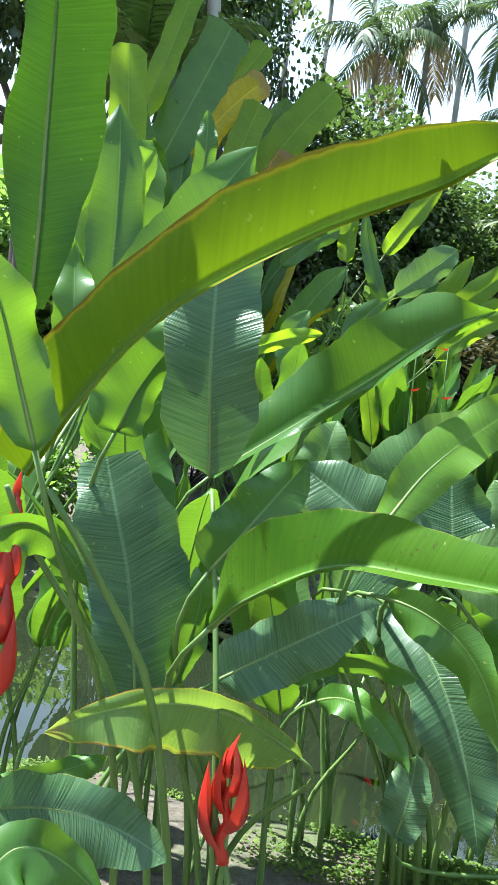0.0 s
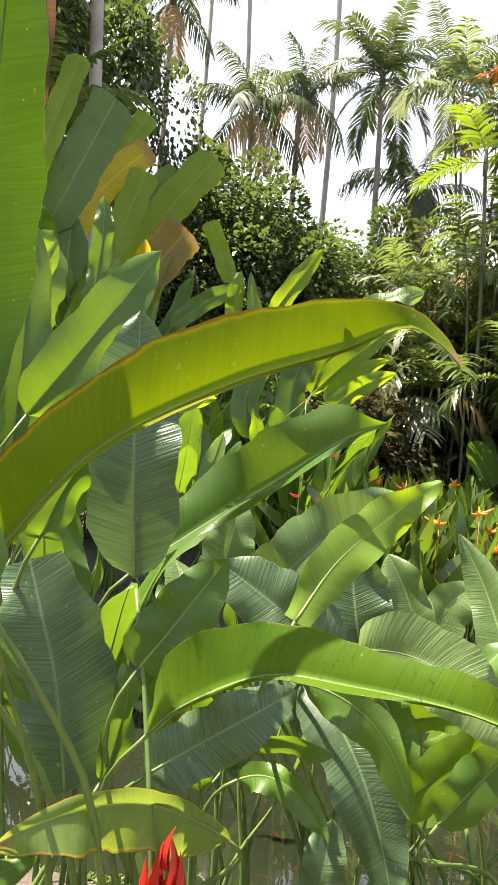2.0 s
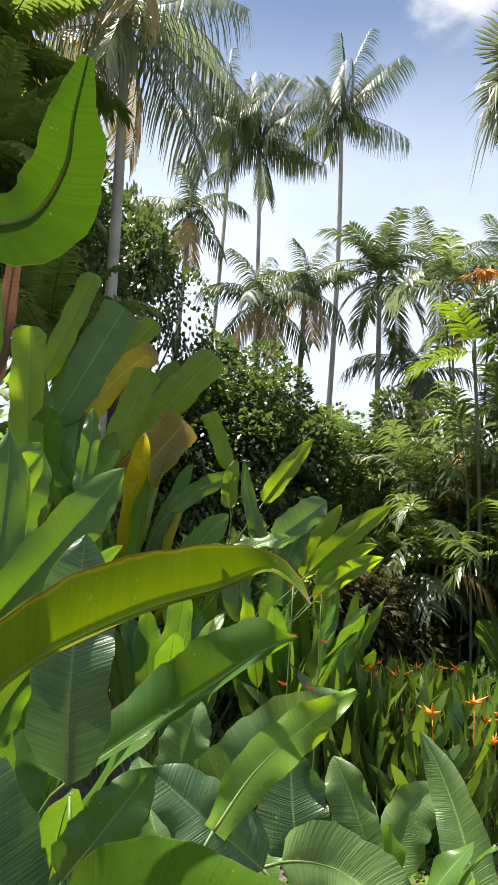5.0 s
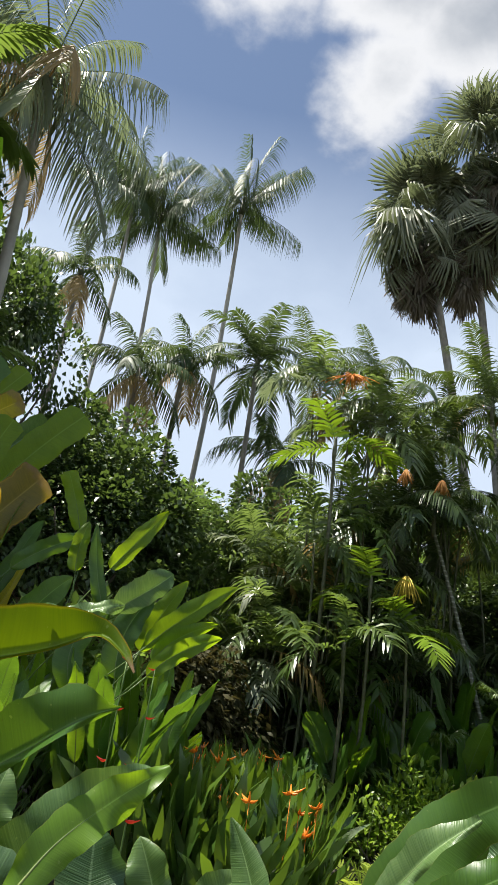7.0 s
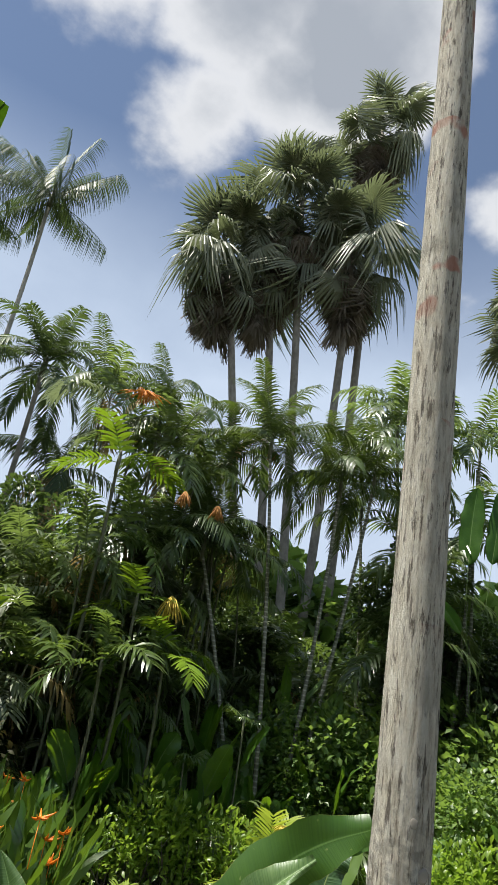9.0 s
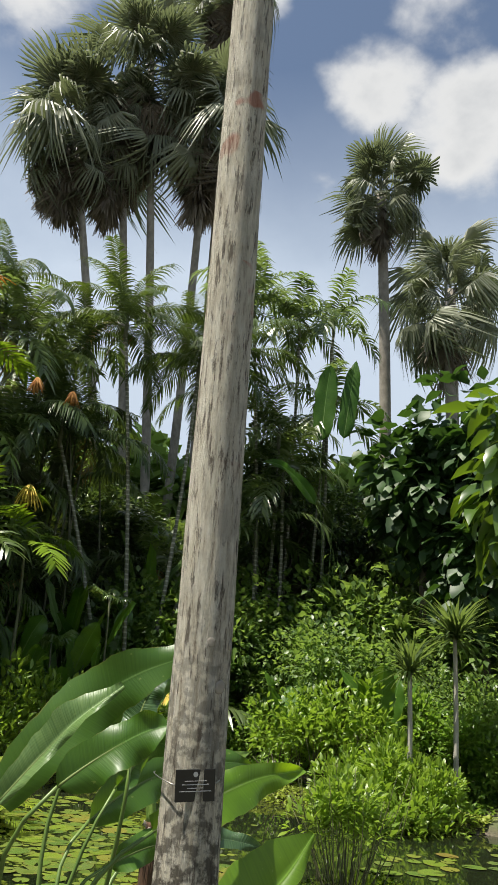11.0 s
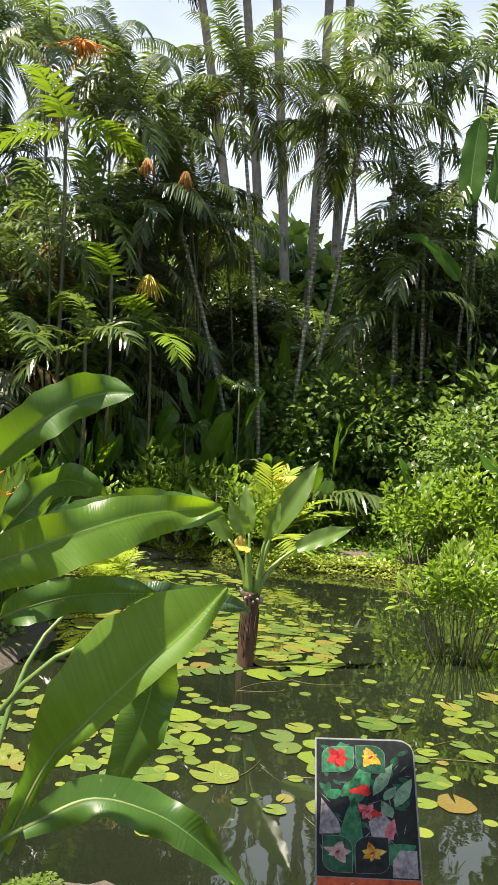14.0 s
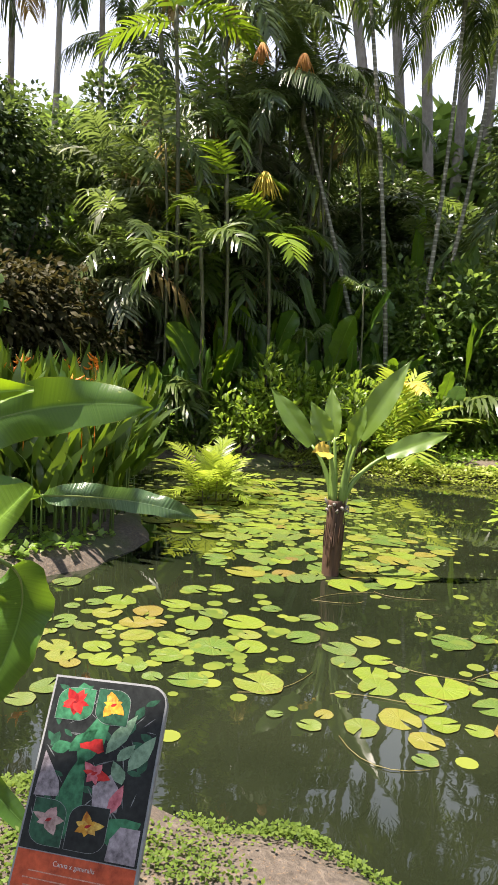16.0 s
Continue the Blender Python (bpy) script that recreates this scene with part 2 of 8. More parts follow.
leaf_pale = blade_material("heliconia_pale_green", (0.070, 0.140, 0.038), (0.16, 0.25, 0.080), (0.28, 0.46, 0.06), glow=0.28, rough=0.30, relief=1.5)
# brighter copy of the light green: sunlight on far leaves put into the material
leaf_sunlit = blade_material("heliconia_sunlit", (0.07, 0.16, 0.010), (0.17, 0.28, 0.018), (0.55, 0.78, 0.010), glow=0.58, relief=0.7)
leaf_gold = blade_material("heliconia_yellowing", (0.042, 0.105, 0.002), (0.115, 0.185, 0.003), (0.33, 0.46, 0.001), glow=0.44, relief=0.6, scorch=1.0, gloss=0.2)
leaf_curled = blade_material("heliconia_withering", (0.09, 0.16, 0.03), (0.17, 0.26, 0.05), (0.45, 0.62, 0.05), glow=0.34, scorch=1.0)
leaf_specked = blade_material("heliconia_specked", (0.036, 0.10, 0.005), (0.085, 0.165, 0.008), (0.26, 0.44, 0.004), glow=0.38, rough=0.5, relief=0.7, specks=1.6, gloss=0.15)
leaf_yellow = blade_material("heliconia_yellow", (0.26, 0.22, 0.006), (0.52, 0.42, 0.01), (0.9, 0.72, 0.01), glow=0.5, scorch=1.0)
leaf_brown = blade_material("heliconia_brown", (0.10, 0.085, 0.01), (0.26, 0.19, 0.02), (0.5, 0.36, 0.02), glow=0.4, scorch=1.0)
leaf_withered = blade_material("heliconia_withered", (0.07, 0.032, 0.016), (0.20, 0.11, 0.065), (0.25, 0.12, 0.05), glow=0.2, rough=0.7)
stem_green = plain_material("stem_green", (0.06, 0.12, 0.02), (0.14, 0.21, 0.05), 14, 0.45, 0.15, stretch=(1, 1, 0.15))
midrib_mat = plain_material("midrib", (0.10, 0.16, 0.035), (0.20, 0.25, 0.07), 20, 0.6, 0.1)
bract_red = leaf_material("bract_red", (0.30, 0.010, 0.012), (0.52, 0.03, 0.018), (0.75, 0.06, 0.02), 0.22, 0.35, 9)
bract_orange = leaf_material("bract_orange", (0.65, 0.16, 0.01), (0.85, 0.33, 0.03), (0.95, 0.4, 0.02), 0.3, 0.4, 9)
palm_green = leaf_material("palm_green", (0.042, 0.072, 0.025), (0.112, 0.155, 0.056), (0.27, 0.38, 0.07), 0.38, 0.30, 0.6, gloss=0.8)
palm_light = leaf_material("palm_light_green", (0.046, 0.084, 0.020), (0.11, 0.16, 0.042), (0.31, 0.45, 0.06), 0.34, 0.32, 0.6, gloss=0.6)
# for fronds in full sun: the sun's brightness is put into this green
palm_sunlit = leaf_material("palm_sunlit_green", (0.08, 0.16, 0.01), (0.18, 0.28, 0.02), (0.34, 0.52, 0.02), 0.28, 0.36, 0.6)
palm_grey = leaf_material("palm_grey_green", (0.09, 0.115, 0.065), (0.21, 0.24, 0.145), (0.34, 0.42, 0.17), 0.3, 0.4, 0.6, gloss=0.6)
palm_fan = leaf_material("palm_fan_green", (0.075, 0.090, 0.055), (0.21, 0.225, 0.15), (0.26, 0.32, 0.13), 0.26, 0.46, 0.9, gloss=0.4)
palm_comb = leaf_material("palm_combed_green", (0.030, 0.054, 0.018), (0.080, 0.115, 0.036), (0.20, 0.29, 0.03), 0.22, 0.36, 0.6, gloss=0.5)
palm_straw = leaf_material("palm_straw", (0.20, 0.13, 0.05), (0.42, 0.31, 0.12), (0.6, 0.42, 0.15), 0.3, 0.6, 0.8)
palm_dead = leaf_material("palm_dead", (0.075, 0.062, 0.045), (0.20, 0.168, 0.12), (0.24, 0.18, 0.10), 0.2, 0.8, 0.8)
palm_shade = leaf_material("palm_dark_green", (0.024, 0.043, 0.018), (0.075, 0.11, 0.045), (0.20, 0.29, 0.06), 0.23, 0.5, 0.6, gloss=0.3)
tree_dark = leaf_material("tree_dark", (0.022, 0.044, 0.015), (0.070, 0.110, 0.032), (0.20, 0.31, 0.05), 0.26, 0.36, 1.5, True)
shrub_dark = leaf_material("shrub_dark", (0.050, 0.10, 0.025), (0.14, 0.22, 0.05), (0.36, 0.54, 0.08), 0.40, 0.42, 1.5, True)
shrub_mid = leaf_material("shrub_mid", (0.06, 0.125, 0.018), (0.175, 0.275, 0.042), (0.38, 0.62, 0.06), 0.42, 0.4, 1.5, True)
shrub_light = leaf_material("shrub_light", (0.075, 0.145, 0.014), (0.21, 0.30, 0.035), (0.42, 0.64, 0.05), 0.36, 0.4, 1.5, True)
shrub_brown = leaf_material("shrub_reddish", (0.022, 0.028, 0.011), (0.062, 0.056, 0.020), (0.13, 0.11, 0.03), 0.2, 0.6, 1.5, True, 0.15)
moss_mat = leaf_material("ground_cover", (0.04, 0.078, 0.010), (0.11, 0.165, 0.026), (0.36, 0.5, 0.05), 0.26, 0.6, 2.0, True, 0.2)
# yellow-green bank plants, lighter than ground_cover: sun on the bank is put in
moss_light = leaf_material("bank_cover", (0.13, 0.18, 0.022), (0.34, 0.40, 0.07), (0.5, 0.6, 0.08), 0.26, 0.5, 2.0, True)
pond_frond = leaf_material("pond_frond", (0.14, 0.21, 0.02), (0.30, 0.38, 0.05), (0.6, 0.75, 0.07), 0.4, 0.36, 1.2)
spear_mat = leaf_material("spear_leaf", (0.026, 0.066, 0.011), (0.092, 0.16, 0.022), (0.26, 0.42, 0.02), 0.26, 0.30, 1.2, True)
orange_mat = plain_material("orange_fruit", (0.55, 0.14, 0.01), (0.8, 0.30, 0.02), 12, 0.6, 0.2)
yellow_mat = plain_material("yellow_blossom", (0.45, 0.30, 0.03), (0.7, 0.52, 0.08), 12, 0.6, 0.2)
bark_grey = plain_material("bark_grey", (0.13, 0.115, 0.09), (0.34, 0.31, 0.26), 5, 0.85, 0.5, stretch=(1, 1, 0.6))
bark_dark = plain_material("bark_dark", (0.055, 0.045, 0.032), (0.15, 0.125, 0.09), 6, 0.9, 0.6, stretch=(1, 1, 0.4))
bark_pale = plain_material("bark_pale", (0.22, 0.21, 0.18), (0.45, 0.42, 0.36), 4, 0.8, 0.4, stretch=(1, 1, 0.5))
stump_mat = plain_material("stump_fibre", (0.018, 0.010, 0.006), (0.12, 0.06, 0.03), 26, 0.8, 1.0, stretch=(1, 1, 0.16))


def ringed_material():
    """Thin palm stem: green-grey with pale rings where leaves have fallen, blotched by lichen."""
    m, t, b, out = fresh("ringed_stem")
    co = t.nodes.new("ShaderNodeTexCoord")
    wave = t.nodes.new("ShaderNodeTexWave")
    wave.bands_direction = "Z"
    wave.inputs["Scale"].default_value, wave.inputs["Distortion"].default_value = 2.6, 0.6
    link(t, co.outputs["Object"], wave.inputs["Vector"])
    blot = noise_of(t, co.outputs["Object"], 3.0, 4.0)
    fine = noise_of(t, co.outputs["Object"], 30.0, 4.0)
    base = ramp(t, calc(t, "ADD", calc(t, "MULTIPLY", blot, 0.6), calc(t, "MULTIPLY", fine, 0.4)), (0.35, (0.055, 0.06, 0.035)), (0.65, (0.22, 0.215, 0.155)))
    pale = t.nodes.new("ShaderNodeMapRange")
    pale.inputs["From Min"].default_value, pale.inputs["From Max"].default_value = 0.72, 0.9
    link(t, wave.outputs["Fac"], pale.inputs["Value"])
    col = mixed(t, calc(t, "MULTIPLY", pale.outputs[0], calc(t, "MULTIPLY", blot, 1.1)), base, (0.44, 0.43, 0.36))
    link(t, col, b.inputs["Base Color"])
    b.inputs["Roughness"].default_value = 0.75
    bump(t, b, wave.outputs["Fac"], 0.4, 0.01)
    return m


ring_bark = ringed_material()
culm_mat = plain_material("culm", (0.035, 0.042, 0.018), (0.15, 0.15, 0.085), 7, 0.6, 0.4, stretch=(1, 1, 2.2))


def near_trunk_material():
    """Weathered palm bark: pale grey with fine upright fissures, dark stains and a few rust-red patches."""
    m, t, b, out = fresh("trunk_bark")
    co = t.nodes.new("ShaderNodeTexCoord")
    mp = t.nodes.new("ShaderNodeMapping")
    mp.inputs["Scale"].default_value = (1, 1, 0.13)
    link(t, co.outputs["Object"], mp.inputs["Vector"])
    fib = noise_of(t, mp.outputs[0], 75.0, 8.0, 0.75)
    crack = noise_of(t, mp.outputs[0], 62.0, 7.0, 0.74)
    blot = noise_of(t, co.outputs["Object"], 7.0, 5.0, 0.6)
    spot = noise_of(t, co.outputs["Object"], 30.0, 4.0, 0.6)
    col = ramp(t, fib, (0.30, (0.26, 0.20, 0.13)), (0.46, (0.68, 0.63, 0.50)), (0.66, (0.86, 0.83, 0.72)))
    dk = t.nodes.new("ShaderNodeMapRange")
    dk.inputs["From Min"].default_value, dk.inputs["From Max"].default_value = 0.53, 0.61
    link(t, crack, dk.inputs["Value"])
    col = mixed(t, calc(t, "MULTIPLY", dk.outputs[0], 0.88), col, (0.075, 0.055, 0.036))
    lich = t.nodes.new("ShaderNodeMapRange")
    lich.inputs["From Min"].default_value, lich.inputs["From Max"].default_value = 0.54, 0.66
    link(t, blot, lich.inputs["Value"])
    col = mixed(t, calc(t, "MULTIPLY", lich.outputs[0], 0.45), col, (0.34, 0.32, 0.26))
    # dark mottled stains on the lower trunk, fading out upward
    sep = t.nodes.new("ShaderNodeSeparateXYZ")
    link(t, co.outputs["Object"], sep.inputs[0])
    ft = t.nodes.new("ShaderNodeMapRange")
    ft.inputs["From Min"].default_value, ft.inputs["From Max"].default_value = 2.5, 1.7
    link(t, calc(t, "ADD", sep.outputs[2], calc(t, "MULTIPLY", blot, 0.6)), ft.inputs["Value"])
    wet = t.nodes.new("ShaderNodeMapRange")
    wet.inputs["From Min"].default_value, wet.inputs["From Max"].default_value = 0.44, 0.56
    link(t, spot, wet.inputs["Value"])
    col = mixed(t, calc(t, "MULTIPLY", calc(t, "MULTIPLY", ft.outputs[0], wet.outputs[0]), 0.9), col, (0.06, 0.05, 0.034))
    # small weathered blotches all over
    fleck = noise_of(t, mp.outputs[0], 34.0, 5.0, 0.7)
    fk = t.nodes.new("ShaderNodeMapRange")
    fk.inputs["From Min"].default_value, fk.inputs["From Max"].default_value = 0.52, 0.64
    link(t, fleck, fk.inputs["Value"])
    col = mixed(t, calc(t, "MULTIPLY", fk.outputs[0], 0.3), col, (0.22, 0.19, 0.14))
    # old leaf scars run round the upper trunk, with rust-red patches under them
    high = t.nodes.new("ShaderNodeMapRange")
    high.inputs["From Min"].default_value, high.inputs["From Max"].default_value = 2.3, 3.2
    link(t, sep.outputs[2], high.inputs["Value"])
    ring = t.nodes.new("ShaderNodeTexWave")
    ring.bands_direction = "Z"
    ring.wave_profile = "SAW"
    ring.inputs["Scale"].default_value, ring.inputs["Distortion"].default_value = 0.52, 0.35
    ring.inputs["Detail"].default_value, ring.inputs["Detail Scale"].default_value = 3.0, 6.0
    link(t, co.outputs["Object"], ring.inputs["Vector"])
    scar = t.nodes.new("ShaderNodeMapRange")
    scar.inputs["From Min"].default_value, scar.inputs["From Max"].default_value = 0.10, 0.03
    link(t, ring.outputs["Fac"], scar.inputs["Value"])
    mark = calc(t, "MULTIPLY", scar.outputs[0], high.outputs[0])
    col = mixed(t, calc(t, "MULTIPLY", mark, calc(t, "MULTIPLY", dk.outputs[0], 0.4)), col, (0.13, 0.10, 0.07))
    red = noise_of(t, co.outputs["Object"], 7.5, 2.0, 0.5)
    rd = t.nodes.new("ShaderNodeMapRange")
    rd.inputs["From Min"].default_value, rd.inputs["From Max"].default_value = 0.58, 0.64
    link(t, red, rd.inputs["Value"])
    below = t.nodes.new("ShaderNodeMapRange")
    below.inputs["From Min"].default_value, below.inputs["From Max"].default_value = 0.5, 0.8
    link(t, ring.outputs["Fac"], below.inputs["Value"])
    col = mixed(t, calc(t, "MULTIPLY", calc(t, "MULTIPLY", rd.outputs[0], high.outputs[0]), calc(t, "MULTIPLY", below.outputs[0], 0.75)), col, (0.50, 0.16, 0.09))
    link(t, col, b.inputs["Base Color"])
    b.inputs["Roughness"].default_value = 0.88
    bump(t, b, calc(t, "SUBTRACT", calc(t, "ADD", fib, calc(t, "MULTIPLY", crack, 0.9)), calc(t, "MULTIPLY", mark, 0.5)), 1.0, 0.05)
    return m


def water_material():
    m, t, b, out = fresh("pond_water")
    co = t.nodes.new("ShaderNodeTexCoord")
    n = noise_of(t, co.outputs["Object"], 0.5, 4.0)
    link(t, ramp(t, n, (0.3, (0.007, 0.010, 0.005)), (0.7, (0.018, 0.023, 0.011))), b.inputs["Base Color"])
    b.inputs["Roughness"].default_value, b.inputs["IOR"].default_value = 0.008, 1.7
    mp = t.nodes.new("ShaderNodeMapping")
    mp.inputs["Scale"].default_value = (1.0, 1.0, 1.0)
    link(t, co.outputs["Object"], mp.inputs["Vector"])
    w = noise_of(t, mp.outputs[0], 5.0, 2.0)
    w2 = noise_of(t, mp.outputs[0], 22.0, 2.0)
    bump(t, b, calc(t, "ADD", w, calc(t, "MULTIPLY", w2, 0.12)), 0.012, 0.05)
    return m


def ground_material():
    m, t, b, out = fresh("soil")
    co = t.nodes.new("ShaderNodeTexCoord")
    big = noise_of(t, co.outputs["Object"], 0.9, 5.0)
    fine = noise_of(t, co.outputs["Object"], 26.0, 6.0, 0.7)
    col = ramp(t, fine, (0.3, (0.045, 0.035, 0.026)), (0.55, (0.11, 0.09, 0.068)), (0.8, (0.21, 0.175, 0.135)))
    litter = noise_of(t, co.outputs["Object"], 60.0, 3.0)
    lt = t.nodes.new("ShaderNodeMapRange")
    lt.inputs["From Min"].default_value, lt.inputs["From Max"].default_value = 0.60, 0.66
    link(t, litter, lt.inputs["Value"])
    col = mixed(t, calc(t, "MULTIPLY", lt.outputs[0], 0.6), col, (0.20, 0.13, 0.07))
    gr = t.nodes.new("ShaderNodeMapRange")
    gr.inputs["From Min"].default_value, gr.inputs["From Max"].default_value = 0.5, 0.62
    link(t, big, gr.inputs["Value"])
    col = mixed(t, calc(t, "MULTIPLY", gr.outputs[0], 0.7), col, (0.065, 0.095, 0.022))
    link(t, col, b.inputs["Base Color"])
    b.inputs["Roughness"].default_value = 0.95
    bump(t, b, fine, 0.7, 0.03)
    return m


def pad_material():
    """Floating leaf: yellow-green, some olive, some turning rusty, with fine radial veins."""
    m, t, b, out = fresh("lily_pad")
    co = t.nodes.new("ShaderNodeTexCoord")
    info = t.nodes.new("ShaderNodeObjectInfo")
    n = noise_of(t, co.outputs["Object"], 9.0, 4.0)
    base = ramp(t, info.outputs["Random"], (0.0, (0.06, 0.12, 0.03)), (0.16, (0.10, 0.17, 0.035)), (0.3, (0.16, 0.22, 0.025)), (0.44, (0.20, 0.26, 0.03)), (0.52, (0.08, 0.13, 0.05)), (0.66, (0.18, 0.21, 0.04)), (0.82, (0.22, 0.21, 0.04)), (0.93, (0.24, 0.17, 0.045)), (1.0, (0.20, 0.10, 0.04)))
    col = mixed(t, calc(t, "MULTIPLY", n, 0.5), base, (0.10, 0.17, 0.02))
    rust = noise_of(t, co.outputs["Object"], 3.6, 6.0, 0.7)
    mr = t.nodes.new("ShaderNodeMapRange")
    mr.inputs["From Min"].default_value, mr.inputs["From Max"].default_value = 0.55, 0.66
    link(t, rust, mr.inputs["Value"])
    col = mixed(t, calc(t, "MULTIPLY", mr.outputs[0], 0.5), col, (0.28, 0.16, 0.05))
    # radial veins from the stalk, and a browned rim here and there
    xyz = t.nodes.new("ShaderNodeSeparateXYZ")
    link(t, co.outputs["Object"], xyz.inputs[0])
    turn = calc(t, "ARCTAN2", xyz.outputs["Y"], xyz.outputs["X"])
    vein = calc(t, "POWER", calc(t, "ABSOLUTE", calc(t, "COSINE", calc(t, "MULTIPLY", turn, 8.0))), 14.0)
    col = mixed(t, calc(t, "MULTIPLY", vein, 0.14), col, (0.30, 0.34, 0.10))
    far = t.nodes.new("ShaderNodeVectorMath")
    far.operation = "LENGTH"
    link(t, co.outputs["Object"], far.inputs[0])
    rim = t.nodes.new("ShaderNodeMapRange")
    rim.inputs["From Min"].default_value, rim.inputs["From Max"].default_value = 0.86, 1.0
    link(t, far.outputs["Value"], rim.inputs["Value"])
    wear = noise_of(t, co.outputs["Object"], 2.2, 3.0)
    wr = t.nodes.new("ShaderNodeMapRange")
    wr.inputs["From Min"].default_value, wr.inputs["From Max"].default_value = 0.46, 0.6
    link(t, wear, wr.inputs["Value"])
    col = mixed(t, calc(t, "MULTIPLY", rim.outputs[0], calc(t, "MULTIPLY", wr.outputs[0], 0.75)), col, (0.20, 0.11, 0.045))
    link(t, mixed(t, 1.0, col, (0.76, 0.79, 0.6), "MULTIPLY"), b.inputs["Base Color"])
    b.inputs["Roughness"].default_value = 0.4
    bump(t, b, calc(t, "ADD", n, calc(t, "MULTIPLY", vein, -0.35)), 0.5, 0.02)
    return m


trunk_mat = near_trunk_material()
water_mat = water_material()
ground_mat = ground_material()
pad_mat = pad_material()
black_plate = plain_material("black_plate", (0.008, 0.008, 0.008), (0.016, 0.016, 0.016), 20, 0.35, 0.0)
white_ink = plain_material("white_ink", (0.35, 0.35, 0.35), (0.5, 0.5, 0.5), 20, 0.6, 0.0)
wire_mat = plain_material("wire", (0.35, 0.34, 0.32), (0.55, 0.54, 0.5), 20, 0.35, 0.0, metal=1.0)

# ---- building helpers ----
def mesh_of(name, V, F, mat, smooth=True):
    me = bpy.data.meshes.new(name)
    me.from_pydata([tuple(map(float, v)) for v in V] if not isinstance(V, np.ndarray) else V.tolist(), [], F.tolist() if isinstance(F, np.ndarray) else F)
    me.materials.append(mat)
    if smooth:
        me.polygons.foreach_set("use_smooth", [True] * len(me.polygons))
    me.update()
    return me


def put(name, me, parent=None, m=None, label=""):
    ob = new(name, me)
    if m is not None:
        ob.matrix_basis = m
    if parent is not None:
        ob.parent = parent
    return tagged(ob, label)


def part_np(name, V, F, mat, parent=None, label="", m=None, smooth=True):
    return put(name, mesh_of(name, V, F, mat, smooth), parent, m, label)


def part(name, bm, mat, parent=None, label="", m=None):
    me = bpy.data.meshes.new(name)
    bm.to_mesh(me)
    bm.free()
    me.materials.append(mat)
    return put(name, me, parent, m, label)


def thing(name, at, label, category, group="", kind=""):
    ob = new(name)
    ob.empty_display_size = 0.1
    ob.location = at
    return tagged(ob, label, category, group, kind)


def unit(v):
    v = np.asarray(v, float)
    return v / max(np.linalg.norm(v), 1e-9)


def curve3(b, m, e, n):
    """n points of the parabola that starts at b, passes m half-way and ends at e."""
    b, m, e = (np.asarray(p, float) for p in (b, m, e))
    u = np.linspace(0, 1, n)[:, None]
    c = 2 * m - 0.5 * (b + e)
    return (1 - u) ** 2 * b + 2 * u * (1 - u) * c + u ** 2 * e


def smooth_line(points, n):
    """n points of a smooth line through the given ones."""
    K = np.array(points, float)
    K = np.concatenate([[2 * K[0] - K[1]], K, [2 * K[-1] - K[-2]]])
    out = []
    for s in np.linspace(0, len(K) - 3 - 1e-9, n):
        i, t = int(s), s - int(s)
        a, b, c, d = K[i:i + 4]
        out.append(0.5 * (2 * b + (c - a) * t + (2 * a - 5 * b + 4 * c - d) * t * t + (3 * b - a - 3 * c + d) * t ** 3))
    return np.array(out)


def tube(P, R, sides=8, knots=0.0):
    """A tapered tube along the points P with the radii R."""
    P = np.asarray(P, float)
    n = len(P)
    R = np.broadcast_to(np.asarray(R, float), (n,))
    T = np.gradient(P, axis=0)
    T /= np.maximum(np.linalg.norm(T, axis=1, keepdims=True), 1e-9)
    ref = np.array([1.0, 0, 0]) if abs(T[0, 0]) < 0.8 else np.array([0, 1.0, 0])
    A = np.cross(T, ref)
    A /= np.linalg.norm(A, axis=1, keepdims=True)
    B = np.cross(T, A)
    a = np.arange(sides) * 2 * np.pi / sides
    V = P[:, None] + R[:, None, None] * (np.cos(a)[None, :, None] * A[:, None] + np.sin(a)[None, :, None] * B[:, None])
    if knots:
        V += np.random.uniform(-knots, knots, V.shape)
    V = V.reshape(-1, 3)
    i, j = np.meshgrid(np.arange(n - 1), np.arange(sides), indexing="ij")
    k = (j + 1) % sides
    F = np.stack([i * sides + j, i * sides + k, (i + 1) * sides + k, (i + 1) * sides + j], -1).reshape(-1, 4)
    F = F.tolist() + [list(range(sides))[::-1], [(n - 1) * sides + q for q in range(sides)]]
    return V, F


def joined(pieces):
    V, F, o = [], [], 0
    for v, f in pieces:
        V.append(np.asarray(v, float))
        F += [[q + o for q in face] for face in (f.tolist() if isinstance(f, np.ndarray) else f)]
        o += len(v)
    return np.concatenate(V), F


def scatter(TV, TF, X, Y, Z, at):
    """Copies of a small template (vertices TV, faces TF) with the axes X, Y, Z (n x 3, scaled) at the places at."""
    V = at[:, None] + TV[None, :, :1] * X[:, None] + TV[None, :, 1:2] * Y[:, None] + TV[None, :, 2:] * Z[:, None]
    k = len(TV)
    off = (np.arange(len(at)) * k)[:, None]
    F = []
    for face in TF:
        F.append(np.asarray(face)[None] + off)
    if len({len(f) for f in TF}) == 1:
        return V.reshape(-1, 3), np.stack(F, 1).reshape(-1, len(TF[0]))
    return V.reshape(-1, 3), [list(r) for block in F for r in block.tolist()]


def axes(dirs, up, size, width):
    """Axes for scatter: Y along dirs, X across, Z out of the leaf."""
    Y = dirs / np.linalg.norm(dirs, axis=1, keepdims=True)
    X = np.cross(Y, up)
    X /= np.maximum(np.linalg.norm(X, axis=1, keepdims=True), 1e-6)
    Z = np.cross(X, Y)
    s = np.asarray(size)[:, None]
    return X * s * width, Y * s, Z * s


